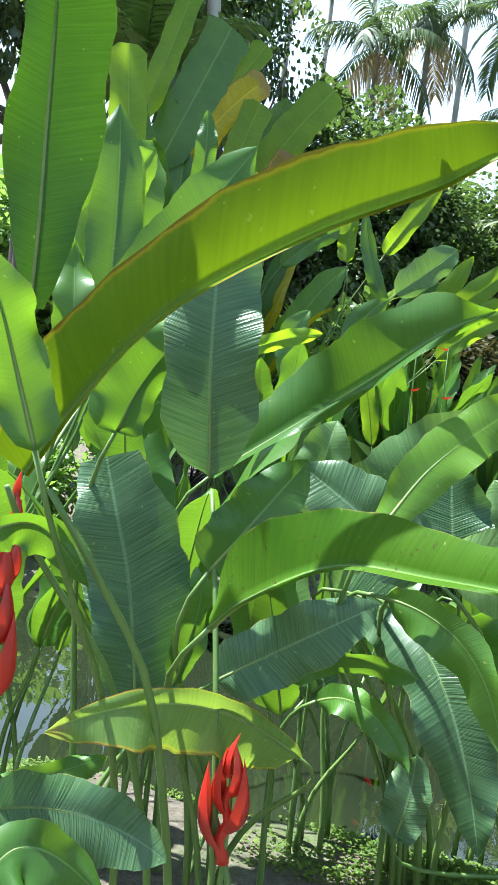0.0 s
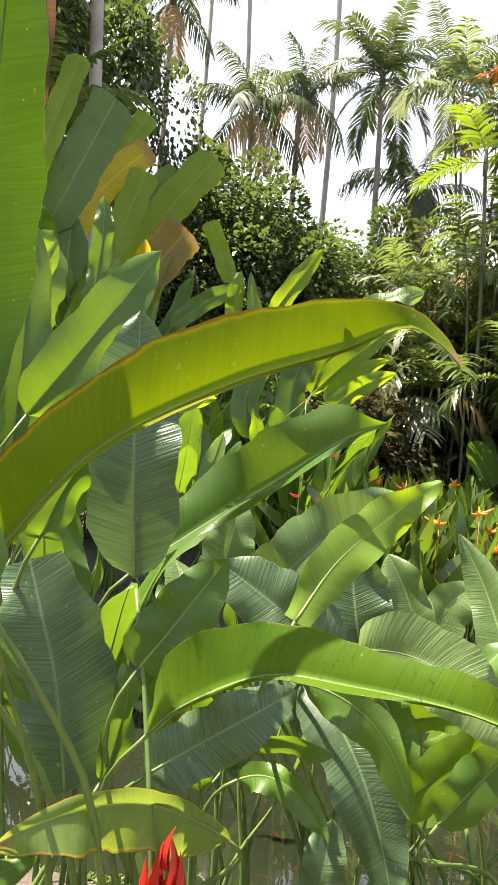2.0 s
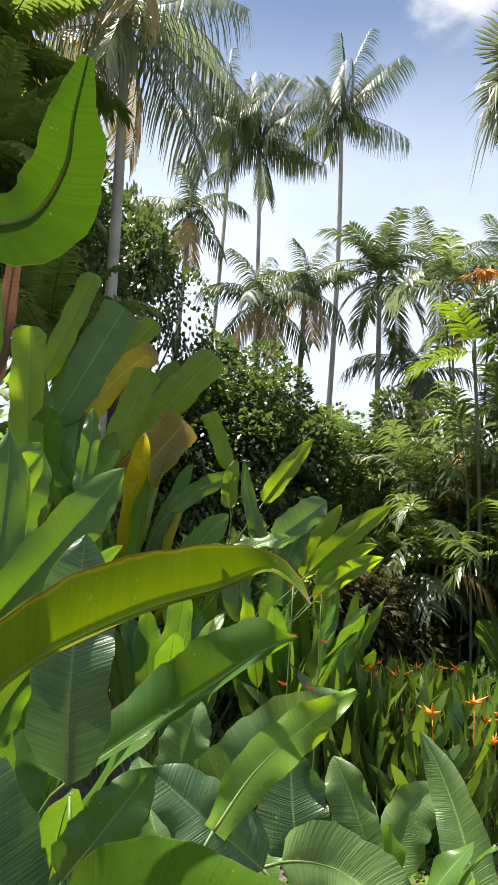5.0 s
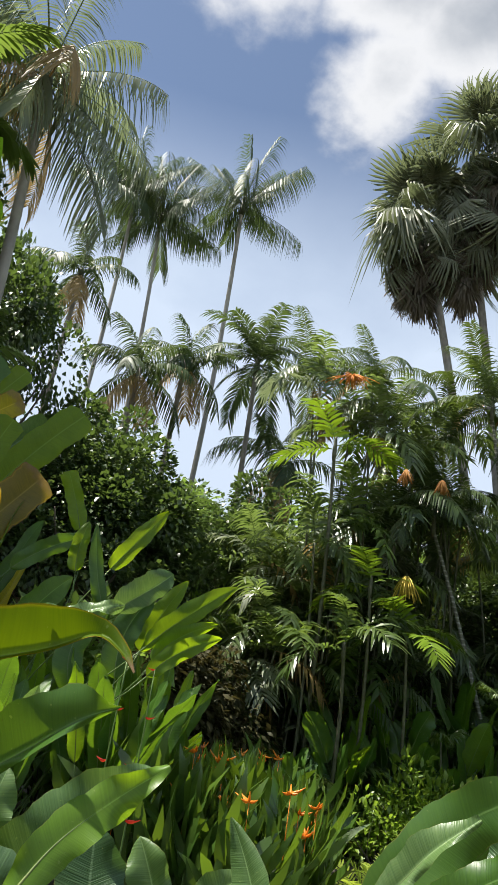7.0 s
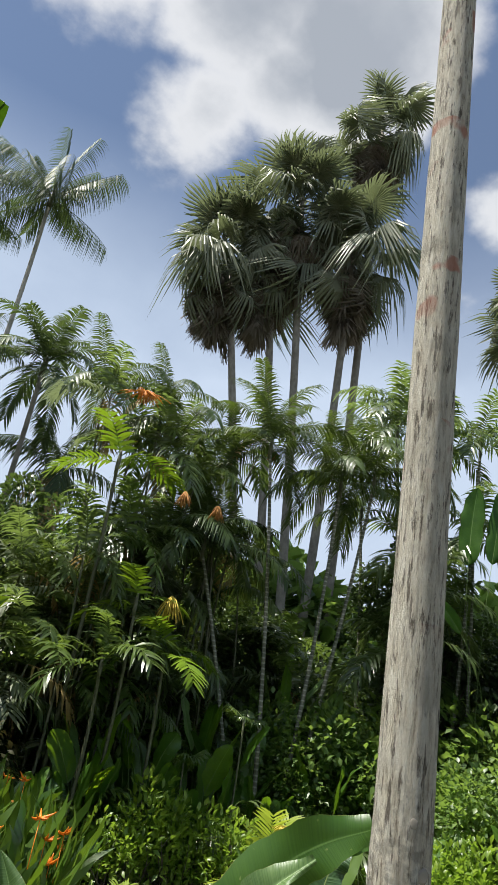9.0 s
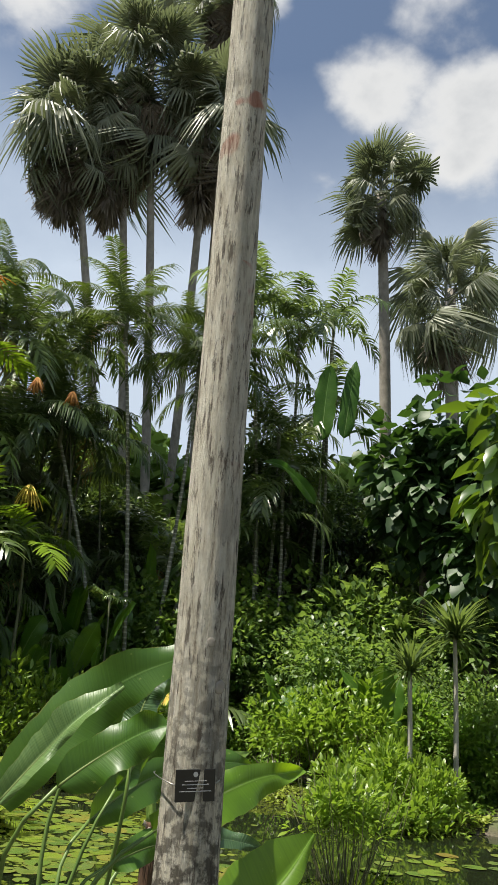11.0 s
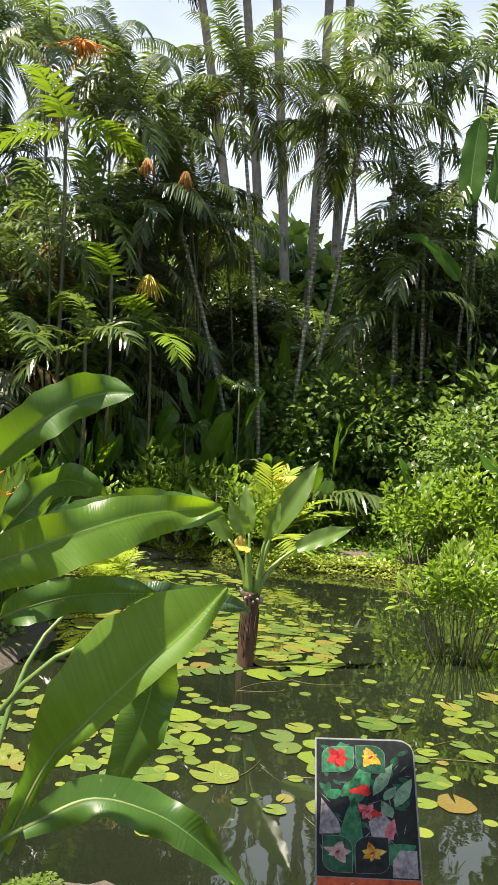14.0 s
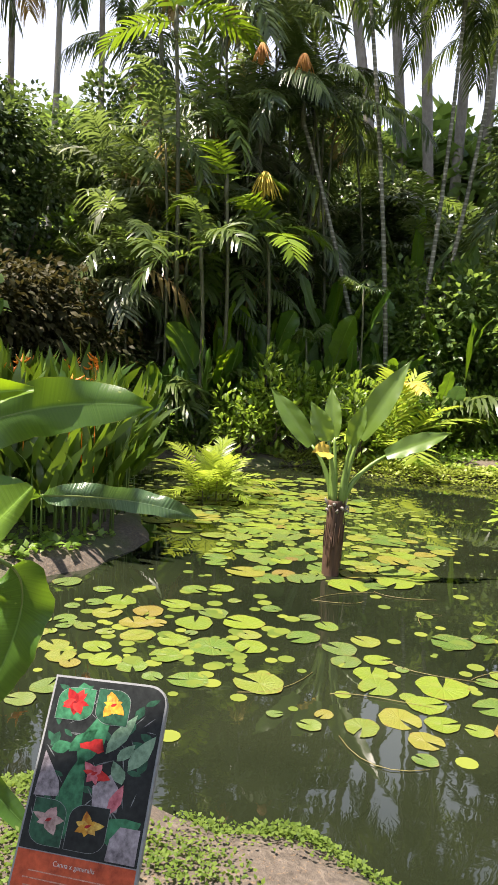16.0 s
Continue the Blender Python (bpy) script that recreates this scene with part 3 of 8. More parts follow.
LEAF_V = np.array([(0, 0, 0), (-1, 0.42, 0.07), (0, 0.45, 0), (1, 0.42, 0.07), (-0.62, 0.75, 0.02), (0.62, 0.75, 0.02), (0, 0.78, -0.03), (0, 1, -0.14)], float)
LEAF_F = [(0, 2, 1, 1), (0, 3, 2, 2), (1, 2, 6, 4), (2, 3, 5, 6), (4, 6, 7, 7), (6, 5, 7, 7)]
LEAF_F = [tuple(dict.fromkeys(f)) for f in LEAF_F]
SIMPLE_V = np.array([(0, 0, 0), (-1, 0.45, 0.05), (1, 0.45, 0.05), (0, 1, -0.1)], float)
SIMPLE_F = [(0, 2, 1), (1, 2, 3)]
DIAMOND_V = np.array([(0, 0, 0), (-1, 0.48, 0.07), (0, 0.5, 0), (1, 0.48, 0.07), (0, 1, -0.14)], float)
DIAMOND_F = [(0, 2, 1), (0, 3, 2), (1, 2, 4), (2, 3, 4)]
TEMPLATES = {"leaf": (LEAF_V, LEAF_F), "simple": (SIMPLE_V, SIMPLE_F), "diamond": (DIAMOND_V, DIAMOND_F)}
SWORD_V = np.array([(-0.5, 0, 0), (0.5, 0, 0), (-1, 0.4, 0.03), (1, 0.4, 0.03), (-0.7, 0.75, 0.0), (0.7, 0.75, 0.0), (0, 1, -0.12)], float)
SWORD_F = [(0, 1, 3, 2), (2, 3, 5, 4), (4, 5, 6)]

TEMPLATES["sword"] = (SWORD_V, SWORD_F)
FEET = {}


def blade(plant, mat, base, mid, tip, left, right, face, fold=(14, 14), scorch=False, specks=False, relief=1.0, ripple=0.017, stem=True, blunt=False, via=()):
    """One large leaf of a heliconia: a blade on a midrib from base through mid (or the points via) to tip, turned to face; left and right are
    its half widths, or rows of half widths from base to tip."""
    if scorch and mat is leaf_pale:
        mat = leaf_curled
    if specks:
        mat = leaf_specked
    seed = len(bpy.data.objects)
    rng = np.random.RandomState(seed)
    nu, nv = 28, 6
    P = smooth_line((base, *via, tip), nu) if via else curve3(base, mid, tip, nu)
    T = np.gradient(P, axis=0)
    T /= np.linalg.norm(T, axis=1, keepdims=True)
    S = np.cross(T, np.asarray(face, float))
    S /= np.linalg.norm(S, axis=1, keepdims=True)
    N = np.cross(S, T)
    u = np.linspace(0, 1, nu)
    if not via:
        P = P + N * (rng.uniform(0.006, 0.016) * np.sin(u * rng.uniform(5, 9) + rng.uniform(0, 6)))[:, None]
    tw = np.radians(rng.uniform(-16, 16)) * (u - 0.5)[:, None] * 2
    S, N = S * np.cos(tw) + N * np.sin(tw), N * np.cos(tw) - S * np.sin(tw)
    length = np.sum(np.linalg.norm(np.diff(P, axis=0), axis=1))
    w = np.where(u < 0.24, np.sqrt(np.clip(1 - (1 - u / 0.24) ** 2, 0, 1)), 1.0)
    w = w * np.where(u > 0.5, np.clip(1 - (np.clip(u - 0.5, 0, 1) / 0.5) ** 2.4, 0, 1) ** 0.8, 1.0)
    w = 0.03 + 0.97 * w
    if blunt:
        # the leaf has lost its tip
        w = np.where(u < 0.24, w, 1.0) * np.clip((1.02 - u) / 0.05, 0.55, 1)
    margins = []
    for side in (left, right):
        if isinstance(side, tuple):
            row = np.interp(u, np.linspace(0, 1, len(side)), side)
            for q in range(3):
                row[1:-1] = (row[:-2] + 2 * row[1:-1] + row[2:]) / 4
            margins.append(row)
        else:
            margins.append(side * w)
    left, right = (float(np.max(row)) for row in margins)
    v = np.linspace(-1, 1, 2 * nv + 1)
    f1, f2, f3 = rng.uniform(4, 7), rng.uniform(9, 14), rng.uniform(0, 6.28)
    rag = 1 + 0.05 * np.sin(u * f2 * 2 + f3) + 0.025 * np.sin(u * 61 + f3)
    V, veins, span = [], [], []
    for i in range(nu):
        for q in v:
            half = margins[0 if q < 0 else 1][i] * (rag[i] if abs(q) > 0.8 else 1)
            a = radians(fold[0] if q < 0 else fold[1]) * (1 - 0.35 * abs(q))
            x = math.copysign(abs(q) * half, q)
            wav = ripple * q * q * (math.sin(u[i] * f2 + f3 + (2 if q < 0 else 0)) + 0.6 * math.sin(u[i] * f1 * 3.1 + 2 * f3))
            p = P[i] + S[i] * x * math.cos(a) + N[i] * (abs(x) * math.sin(a) - 0.10 * half * q * q + wav)
            V.append(p)
            veins.append((u[i] * length - 0.35 * abs(x), x))
            span.append((u[i], q * 0.5 + 0.5))
    k = 2 * nv + 1
    i, j = np.meshgrid(np.arange(nu - 1), np.arange(k - 1), indexing="ij")
    F = np.stack([i * k + j, i * k + j + 1, (i + 1) * k + j + 1, (i + 1) * k + j], -1).reshape(-1, 4)
    foot = FEET[plant.name]
    origin = np.array(plant.location)
    me = mesh_of("leaf", np.array(V) - origin, F, mat)
    for name, data in (("veins", veins), ("span", span)):
        layer = me.uv_layers.new(name=name)
        layer.data.foreach_set("uv", np.array(data)[F.reshape(-1)].reshape(-1))
    ob = put("leaf", me, plant)
    r0 = 0.0055 + 0.004 * (left + right)
    pv, pf = tube(P - N * r0 * 0.5 - origin, np.linspace(r0, 0.0012, nu), 6)
    part_np("midrib", pv, pf, midrib_mat, ob)
    if stem:
        # the leaf stalk bends from the blade's base down to the plant's foot
        b = P[0]
        out = -T[0]
        g = np.array([foot[0] + rng.uniform(-0.14, 0.14), foot[1] + rng.uniform(-0.12, 0.12), foot[2]])
        c1 = b + out * 0.28 * np.linalg.norm(b - g)
        c2 = g + np.array([0, 0, 0.55 * (b[2] - g[2])])
        s = np.linspace(0, 1, 12)[:, None]
        Q = (1 - s) ** 3 * b + 3 * s * (1 - s) ** 2 * c1 + 3 * s * s * (1 - s) * c2 + s ** 3 * g
        sv, sf = tube(Q - origin, np.linspace(r0 * 0.95, 0.0125, 12), 7)
        part_np("stalk", sv, sf, stem_green, plant)
    return ob


def stalk(plant, points, r0, r1):
    """A leaf stalk through the given points."""
    P = np.array(points, float)
    s = np.linspace(0, 1, len(P))
    Q = np.stack([np.interp(np.linspace(0, 1, 14), s, P[:, c]) for c in range(3)], 1)
    Q[1:-1] = (Q[:-2] + 2 * Q[1:-1] + Q[2:]) / 4
    v, f = tube(Q - np.array(plant.location), np.linspace(r0, r1, 14), 8)
    return part_np("stalk", v, f, stem_green, plant)


def heliconia(name, foot, label, group=""):
    ob = thing(name, foot, label, "plant", group)
    FEET[ob.name] = foot
    return ob


def bract_mesh(length, depth, name="bract"):
    """A boat-shaped bract: a folded, pointed keel."""
    n = 9
    u = np.linspace(0, 1, n)
    V, F = [], []
    for t in u:
        w = depth * (math.sin(math.pi * min(1, t * 0.9 + 0.1)) ** 0.7) * (1 - t) ** 0.55 + 0.001
        y, z = length * t, 0.32 * length * t * t
        for a in (-75, -40, 0, 40, 75):
            V.append((w * 0.55 * math.sin(radians(a)), y, z - w * math.cos(radians(a)) + w * 0.3))
    for i in range(n - 1):
        for j in range(4):
            F.append((i * 5 + j, i * 5 + j + 1, (i + 1) * 5 + j + 1, (i + 1) * 5 + j))
    return mesh_of(name, np.array(V), F, bract_red)


BRACT = bract_mesh(0.165, 0.062)
BRACT_SMALL = bract_mesh(0.10, 0.018)


def heliconia_flower(at, height, count, size, turn, lean, label, small=False, hang=False):
    ob = thing("heliconia_flower", at, label, "flower", "heliconia flowers")
    top = np.array([lean * height, 0.05 * height, height])
    P = curve3((0, 0, 0), top * 0.5 + np.array([0.01, 0, 0]), top, 10)
    v, f = tube(P, np.linspace(0.010, 0.006, 10) * (0.6 if small else 1), 7)
    part_np("flower_stalk", v, f, stem_green, ob)
    if not hang:
        ax = np.stack([P[0] + (top - P[0]) * q + np.array([0.008 * math.sin(40 * q), 0, 0]) for q in np.linspace(0.66, 1.0, 12)])
        v, f = tube(ax, np.linspace(0.014, 0.008, 12) * size, 7)
        part_np("flower_axis", v, f, bract_red, ob, "red flower axis")
    for i in range(count):
        k = 1 - i / max(count, 1) * (0.75 if hang else 0.34)
        p = P[0] + (top - P[0]) * k
        side = turn + (180 if i % 2 else 0)
        s = size * (0.55 + 0.45 * i / max(count - 1, 1))
        m = Matrix.Translation(p) @ Matrix.Rotation(radians(side), 4, "Z") @ Matrix.Rotation(radians(52 + 26 * (1 - i / count) if not hang else -10), 4, "X") @ Matrix.Scale(s, 4)
        put("bract", BRACT_SMALL if small else BRACT, ob, m)
    return ob


# ---- palms ----
def feather_frond(length, pairs, leaflet, start, end, hang=0.35, vee=35, seed=0, mat=None, width=0.035, ragged=0.12):
    """A feather leaf: its rachis leaves the crown at the elevation start and bends to end (degrees); leaflets droop by hang."""
    rng = np.random.RandomState(seed)
    n = 26
    u = np.linspace(0, 1, n)
    ang = np.radians(start + (end - start) * u ** 1.25)
    step = length / (n - 1)
    y = np.concatenate([[0], np.cumsum(np.cos(ang[:-1]) * step)])
    z = np.concatenate([[0], np.cumsum(np.sin(ang[:-1]) * step)])
    x = 0.05 * length * np.sin(u * 2.2) * rng.uniform(-1, 1)
    P = np.stack([np.full(n, 0.0) + x, y, z], 1)
    rv, rf = tube(P, np.linspace(0.022, 0.004, n) * max(length, 1.2) / 3, 4)
    T = np.gradient(P, axis=0)
    T /= np.linalg.norm(T, axis=1, keepdims=True)
    at, dirs, sides, sizes = [], [], [], []
    for s in np.linspace(0.10, 0.99, pairs):
        i = s * (n - 1)
        p = np.array([np.interp(i, np.arange(n), P[:, c]) for c in range(3)])
        t = unit([np.interp(i, np.arange(n), T[:, c]) for c in range(3)])
        nrm = unit(np.cross((1, 0, 0), t))
        for sd in (-1, 1):
            fwd = 0.35 + 0.75 * s
            d = unit(np.array([sd * 1.0, 0, 0]) + t * fwd + nrm * math.tan(radians(vee)) * (1 - 0.5 * s) + rng.uniform(-ragged, ragged, 3))
            at.append(p)
            dirs.append(d)
            sides.append(unit(np.cross(d, nrm + rng.uniform(-0.35, 0.35, 3))))
            sizes.append(leaflet * (0.55 + 0.45 * math.sin(math.pi * min(1, s * 0.85 + 0.12))) * rng.uniform(0.82, 1.12))
    at, dirs, sides, sizes = np.array(at), np.array(dirs), np.array(sides), np.array(sizes)
    cols = []
    for q, wq in ((0.0, 0.45), (0.3, 1.0), (0.65, 0.8), (1.0, 0.12)):
        c = at + dirs * (sizes * (q - 0.18 * hang * q * q))[:, None] + np.array([0, 0, -1.0]) * (sizes * hang * 0.85 * q * q)[:, None]
        cols += [c - sides * width * 0.5 * wq, c + sides * width * 0.5 * wq]
    lv = np.stack(cols, 1).reshape(-1, 3)
    o = (np.arange(len(at)) * 8)[:, None]
    lf = np.concatenate([np.array([[0, 1, 3, 2]]) + 2 * q + o for q in range(3)])
    V, F = joined([(rv, rf), (lv, lf)])
    return mesh_of("frond", V, F, mat)


def frond_set(length, pairs, leaflet, mat, hang=0.35, vee=35, width=0.035, pose_set=((80, 40), (60, 5), (38, -25), (12, -50), (-15, -75)), seed=0, ragged=0.12):
    return [feather_frond(length * (0.85 if i == 0 else 1), pairs, leaflet, a, b, hang, vee, seed + i, mat, width, ragged) for i, (a, b) in enumerate(pose_set)]


def palm(name, foot, hub, radius, fronds, count, label, category="palm tree", group="", bark=None, seed=0, bow=0.0, shaft=0.0, rings=False, size=1.0, tilt=6, lowest=5):
    """A palm: a trunk from foot to hub, and count fronds (meshes shared) set round the hub, the upright ones innermost."""
    rng = random.Random(seed)
    ob = thing(name, foot, label, category, group)
    f, h = Vector(foot), Vector(hub)
    mid = (f + h) / 2 + Vector((bow, 0, 0))
    n = 14
    P = curve3((0, 0, 0), mid - f, h - f, n)
    R = np.linspace(radius * 1.15, radius * 0.72, n)
    if rings:
        P = curve3((0, 0, 0), mid - f, h - f, 120)
        R = np.linspace(radius * 1.15, radius * 0.8, 120) * (1 + 0.06 * (np.arange(120) % 3 == 0))
    v, fc = tube(P, R, 10)
    part_np("trunk", v, fc, bark or bark_grey, ob)
    if shaft:
        Q = curve3(h - f - Vector((0, 0, 0.2)), h - f + Vector((0, 0, shaft * 0.4)), h - f + Vector((0, 0, shaft)), 6)
        v, fc = tube(Q, radius * np.array([0.8, 1.15, 1.1, 0.9, 0.7, 0.5]), 9)
        part_np("crownshaft", v, fc, culm_mat, ob)
    top = h - f + Vector((0, 0, shaft * 0.8))
    k = len(fronds)
    for i in range(count):
        s = i / max(count - 1, 1)
        mesh = fronds[min(k - 1, int(s ** 0.9 * min(lowest, k)))]
        m = Matrix.Translation(top + Vector((0, 0, -0.25 * s * size))) @ Matrix.Rotation(i * 2.39996 + rng.uniform(-0.25, 0.25), 4, "Z") @ Matrix.Rotation(radians(rng.uniform(-tilt, tilt)), 4, "X") @ Matrix.Rotation(radians(rng.uniform(-14, 14)), 4, "Y") @ Matrix.Scale(size * rng.uniform(0.85, 1.1), 4)
        put("frond", mesh, ob, m)
    return ob


def fan_leaf(radius, rays, droop, seed, mat, petiole=0.9, split=0.45, name="fan_leaf"):
    """A fan leaf on its stalk: pleated rays joined near the stalk, split farther out, their tips bending down."""
    rng = np.random.RandomState(seed)
    V, F = [], []
    bend = rng.uniform(0.16, 0.30)

    def spot(a, r, lift, sag):
        k = r * (1 - 0.3 * min(1.0, droop * sag) * (r / radius) ** 2)
        x, y = math.sin(radians(a)) * k, math.cos(radians(a)) * k
        return (x * (1 - 0.12 * sag), petiole + y, lift - droop * radius * sag * (r / radius) ** 2.2 - bend * abs(x))
    turn = 300 / rays
    for i in range(rays):
        am = -150 + turn * (i + 0.5) + rng.uniform(-0.8, 0.8)
        a0, a1 = -150 + turn * i, -150 + turn * (i + 1)
        L = radius * (0.86 + 0.14 * math.cos(radians(am))) * rng.uniform(0.9, 1.05)
        sag = rng.uniform(0.4, 0.75) if rng.rand() > 0.2 else rng.uniform(0.9, 1.2)
        r1 = L * (1 - split) * rng.uniform(0.95, 1.05)
        up = 0.045 * radius
        o = len(V)
        V += [(0, petiole, 0), spot(a0, r1, 0, 0.4), spot(am, r1, up, 0.4), spot(a1, r1, 0, 0.4),
              spot(am - turn * 0.30, L * 0.80, 0, sag), spot(am, L * 0.80, up * 0.5, sag), spot(am + turn * 0.30, L * 0.80, 0, sag), spot(am + rng.uniform(-2, 2), L, 0, sag * 1.25)]
        F += [(o, o + 2, o + 1), (o, o + 3, o + 2), (o + 1, o + 2, o + 5, o + 4), (o + 2, o + 3, o + 6, o + 5), (o + 4, o + 5, o + 7), (o + 5, o + 6, o + 7)]
    pv, pf = tube(curve3((0, 0, 0), (0, petiole * 0.5, 0.06), (0, petiole, 0), 5), [0.03, 0.026, 0.022, 0.018, 0.014], 5)
    V, F = joined([(np.array(V), F), (pv, pf)])
    return mesh_of(name, V, F, mat, False)


FANS = [fan_leaf(1.0, 34, d, i, m, p, 0.55) for i, (d, m, p) in enumerate(((0.55, palm_fan, 1.1), (1.1, palm_fan, 1.2), (1.5, palm_fan, 1.2), (1.5, palm_fan, 1.1), (1.5, palm_dead, 1.0)))]


def thatch_leaf(length, strips, seed):
    """A dead fan leaf hanging folded like a brush: narrow strips from one stalk."""
    rng = np.random.RandomState(seed)
    V, F = [], []
    for i in range(strips):
        a, l, w = rng.normal(0, 0.24), length * rng.uniform(0.65, 1.0), rng.uniform(0.018, 0.035)
        s, c, z0 = math.sin(a), math.cos(a), rng.uniform(-0.10, 0.10)
        o = len(V)
        for u, k in ((0.0, 0.5), (0.45, 1.0), (1.0, 0.15)):
            x, y, z = s * l * u, 0.35 + c * l * u, z0 * u + 0.10 * u * u * rng.uniform(-1, 1)
            V += [(x - w * k, y, z), (x + w * k, y, z + 0.02)]
        F += [(o, o + 1, o + 3, o + 2), (o + 2, o + 3, o + 5, o + 4)]
    pv, pf = tube(np.array([(0, 0, 0), (0, 0.2, 0.02), (0, 0.42, 0)]), [0.03, 0.026, 0.02], 5)
    V, F = joined([(np.array(V), F), (pv, pf)])
    return mesh_of("dead_leaf", V, F, palm_dead)


SKIRT = [thatch_leaf(1.35, 34, 20 + i) for i in range(4)]


def fan_palm(foot, hub, radius, count, skirt, label, seed, size=1.0, group="fan palms", deep=2.2):
    """A fan palm: stiff young leaves above, older ones bending over farther down, and a thatch of dead leaves hanging round the trunk."""
    rng = random.Random(seed)
    ob = thing("fan_palm", foot, label, "palm tree", group)
    f, h = Vector(foot), Vector(hub)
    v, fc = tube(curve3((0, 0, 0), (h - f) / 2 + Vector((0.25, 0, 0)), h - f, 14), np.linspace(radius * 1.1, radius * 0.8, 14), 10)
    part_np("trunk", v, fc, bark_grey, ob)
    for i in range(count):
        s = i / (count - 1)
        el_ = 84 - 128 * s ** 0.85 + rng.uniform(-24, 24)
        pick = rng.random()
        mesh = FANS[0 if s < 0.3 else 1 if s < 0.55 else 2 if s < 0.8 else 4 if pick < 0.12 else 3]
        m = Matrix.Translation(h - f + Vector((0, 0, 0.4 - deep * 0.75 * s))) @ Matrix.Rotation(i * 2.39996 + rng.uniform(-0.5, 0.5), 4, "Z") @ Matrix.Rotation(radians(el_), 4, "X") @ Matrix.Rotation(radians(rng.uniform(-60, 60)), 4, "Y") @ Matrix.Scale(size * rng.uniform(0.6, 1.3), 4)
        put("fan_leaf", mesh, ob, m)
    for i in range(skirt):
        s = i / max(skirt - 1, 1)
        m = Matrix.Translation(h - f + Vector((0, 0, -deep * (0.35 + 0.75 * s)))) @ Matrix.Rotation(i * 2.39996, 4, "Z") @ Matrix.Rotation(radians(-50 - 30 * s + rng.uniform(-8, 8)), 4, "X") @ Matrix.Rotation(radians(rng.uniform(-40, 40)), 4, "Y") @ Matrix.Scale(size * rng.uniform(0.75, 1.1), 4)
        put("dead_leaf", FANS[4] if s < 0.25 and i % 3 == 0 else SKIRT[i % 4], ob, m)
    return ob


# ---- shrubs and trees ----
def crown_cloud(n, radii, leaf, width, seed, mat, clumps=14, shell=0.45, droop=0.3, template="leaf", name="crown", lift=0.0):
    """Many small leaves in clumps through an uneven ellipsoid, with gaps between the clumps."""
    rng = np.random.RandomState(seed)
    rx, ry, rz = radii
    C = rng.normal(size=(clumps, 3))
    C /= np.linalg.norm(C, axis=1, keepdims=True)
    C *= rng.uniform(shell, 0.92, (clumps, 1))
    size = rng.uniform(0.22, 0.42, clumps)
    which = rng.randint(0, clumps, n)
    D = rng.normal(size=(n, 3))
    D /= np.linalg.norm(D, axis=1, keepdims=True)
    at = (C[which] + D * (size[which] * rng.uniform(0.55, 1.0, n) ** 0.5)[:, None]) * np.array([rx, ry, rz]) + np.array([0, 0, lift])
    dirs = D + 0.5 * C[which] + rng.normal(size=(n, 3)) * 0.5 + np.array([0, 0, -droop])
    ups = np.array([0, 0, 1.0]) + rng.normal(size=(n, 3)) * 0.35
    X, Y, Z = axes(dirs, ups, leaf * rng.uniform(0.65, 1.25, n), width)
    V, F = scatter(*TEMPLATES[template], X, Y, Z, at)
    return mesh_of(name, V, F, mat)


def twigs(n, radii, seed, mat, thick=0.02, name="branch_work", lift=0.0):
    rng = np.random.RandomState(seed)
    pieces = []
    for i in range(n):
        d = rng.normal(size=3)
        d /= np.linalg.norm(d)
        e = d * np.array(radii) * 0.8 + np.array([0, 0, lift])
        b = np.array([0, 0, 0.0])
        m = 0.5 * e + np.array([0, 0, -0.12 * radii[2]]) + rng.normal(size=3) * 0.06 * radii[0]
        pieces.append(tube(curve3(b, m, e, 6), np.linspace(thick, thick * 0.25, 6), 5))
    V, F = joined(pieces)
    return mesh_of(name, V, F, mat)


def shrub(name, foot, crown, branches, label, category="shrub", group="", scale=(1, 1, 1), turn=0.0, lift=0.0):
    ob = thing(name, foot, label, category, group)
    m = Matrix.Translation((0, 0, lift)) @ Matrix.Rotation(turn, 4, "Z") @ Matrix.Diagonal((*scale, 1))
    put("foliage", crown, ob, m)
    if branches:
        put("branch_work", branches, ob, Matrix.Rotation(turn, 4, "Z") @ Matrix.Diagonal((*scale, 1)))
    return ob

# ---- ground and water ----
POND = [(-9, 3.7), (-3.0, 3.62), (-0.4, 3.5), (0.7, 3.25), (1.7, 3.1), (2.62, 2.86), (3.02, 2.5), (3.2, 2.3), (3.48, 2.22), (3.62, 1.7), (4.3, 0.9), (6.0, 0.5), (9.0, 0.5), (12.4, 2.2), (13.0, 4.6), (12.3, 6.1), (11.5, 6.7),
        (11.7, 8.6), (10.9, 9.9), (9.7, 10.9), (8.8, 12.3), (7.6, 12.6), (6.2, 13.6), (4.9, 12.6), (4.5, 10.0), (4.35, 8.0), (4.3, 7.2), (3.4, 6.4), (2.8, 6.2), (1.2, 6.4), (-1.0, 6.8), (-9, 6.9)]


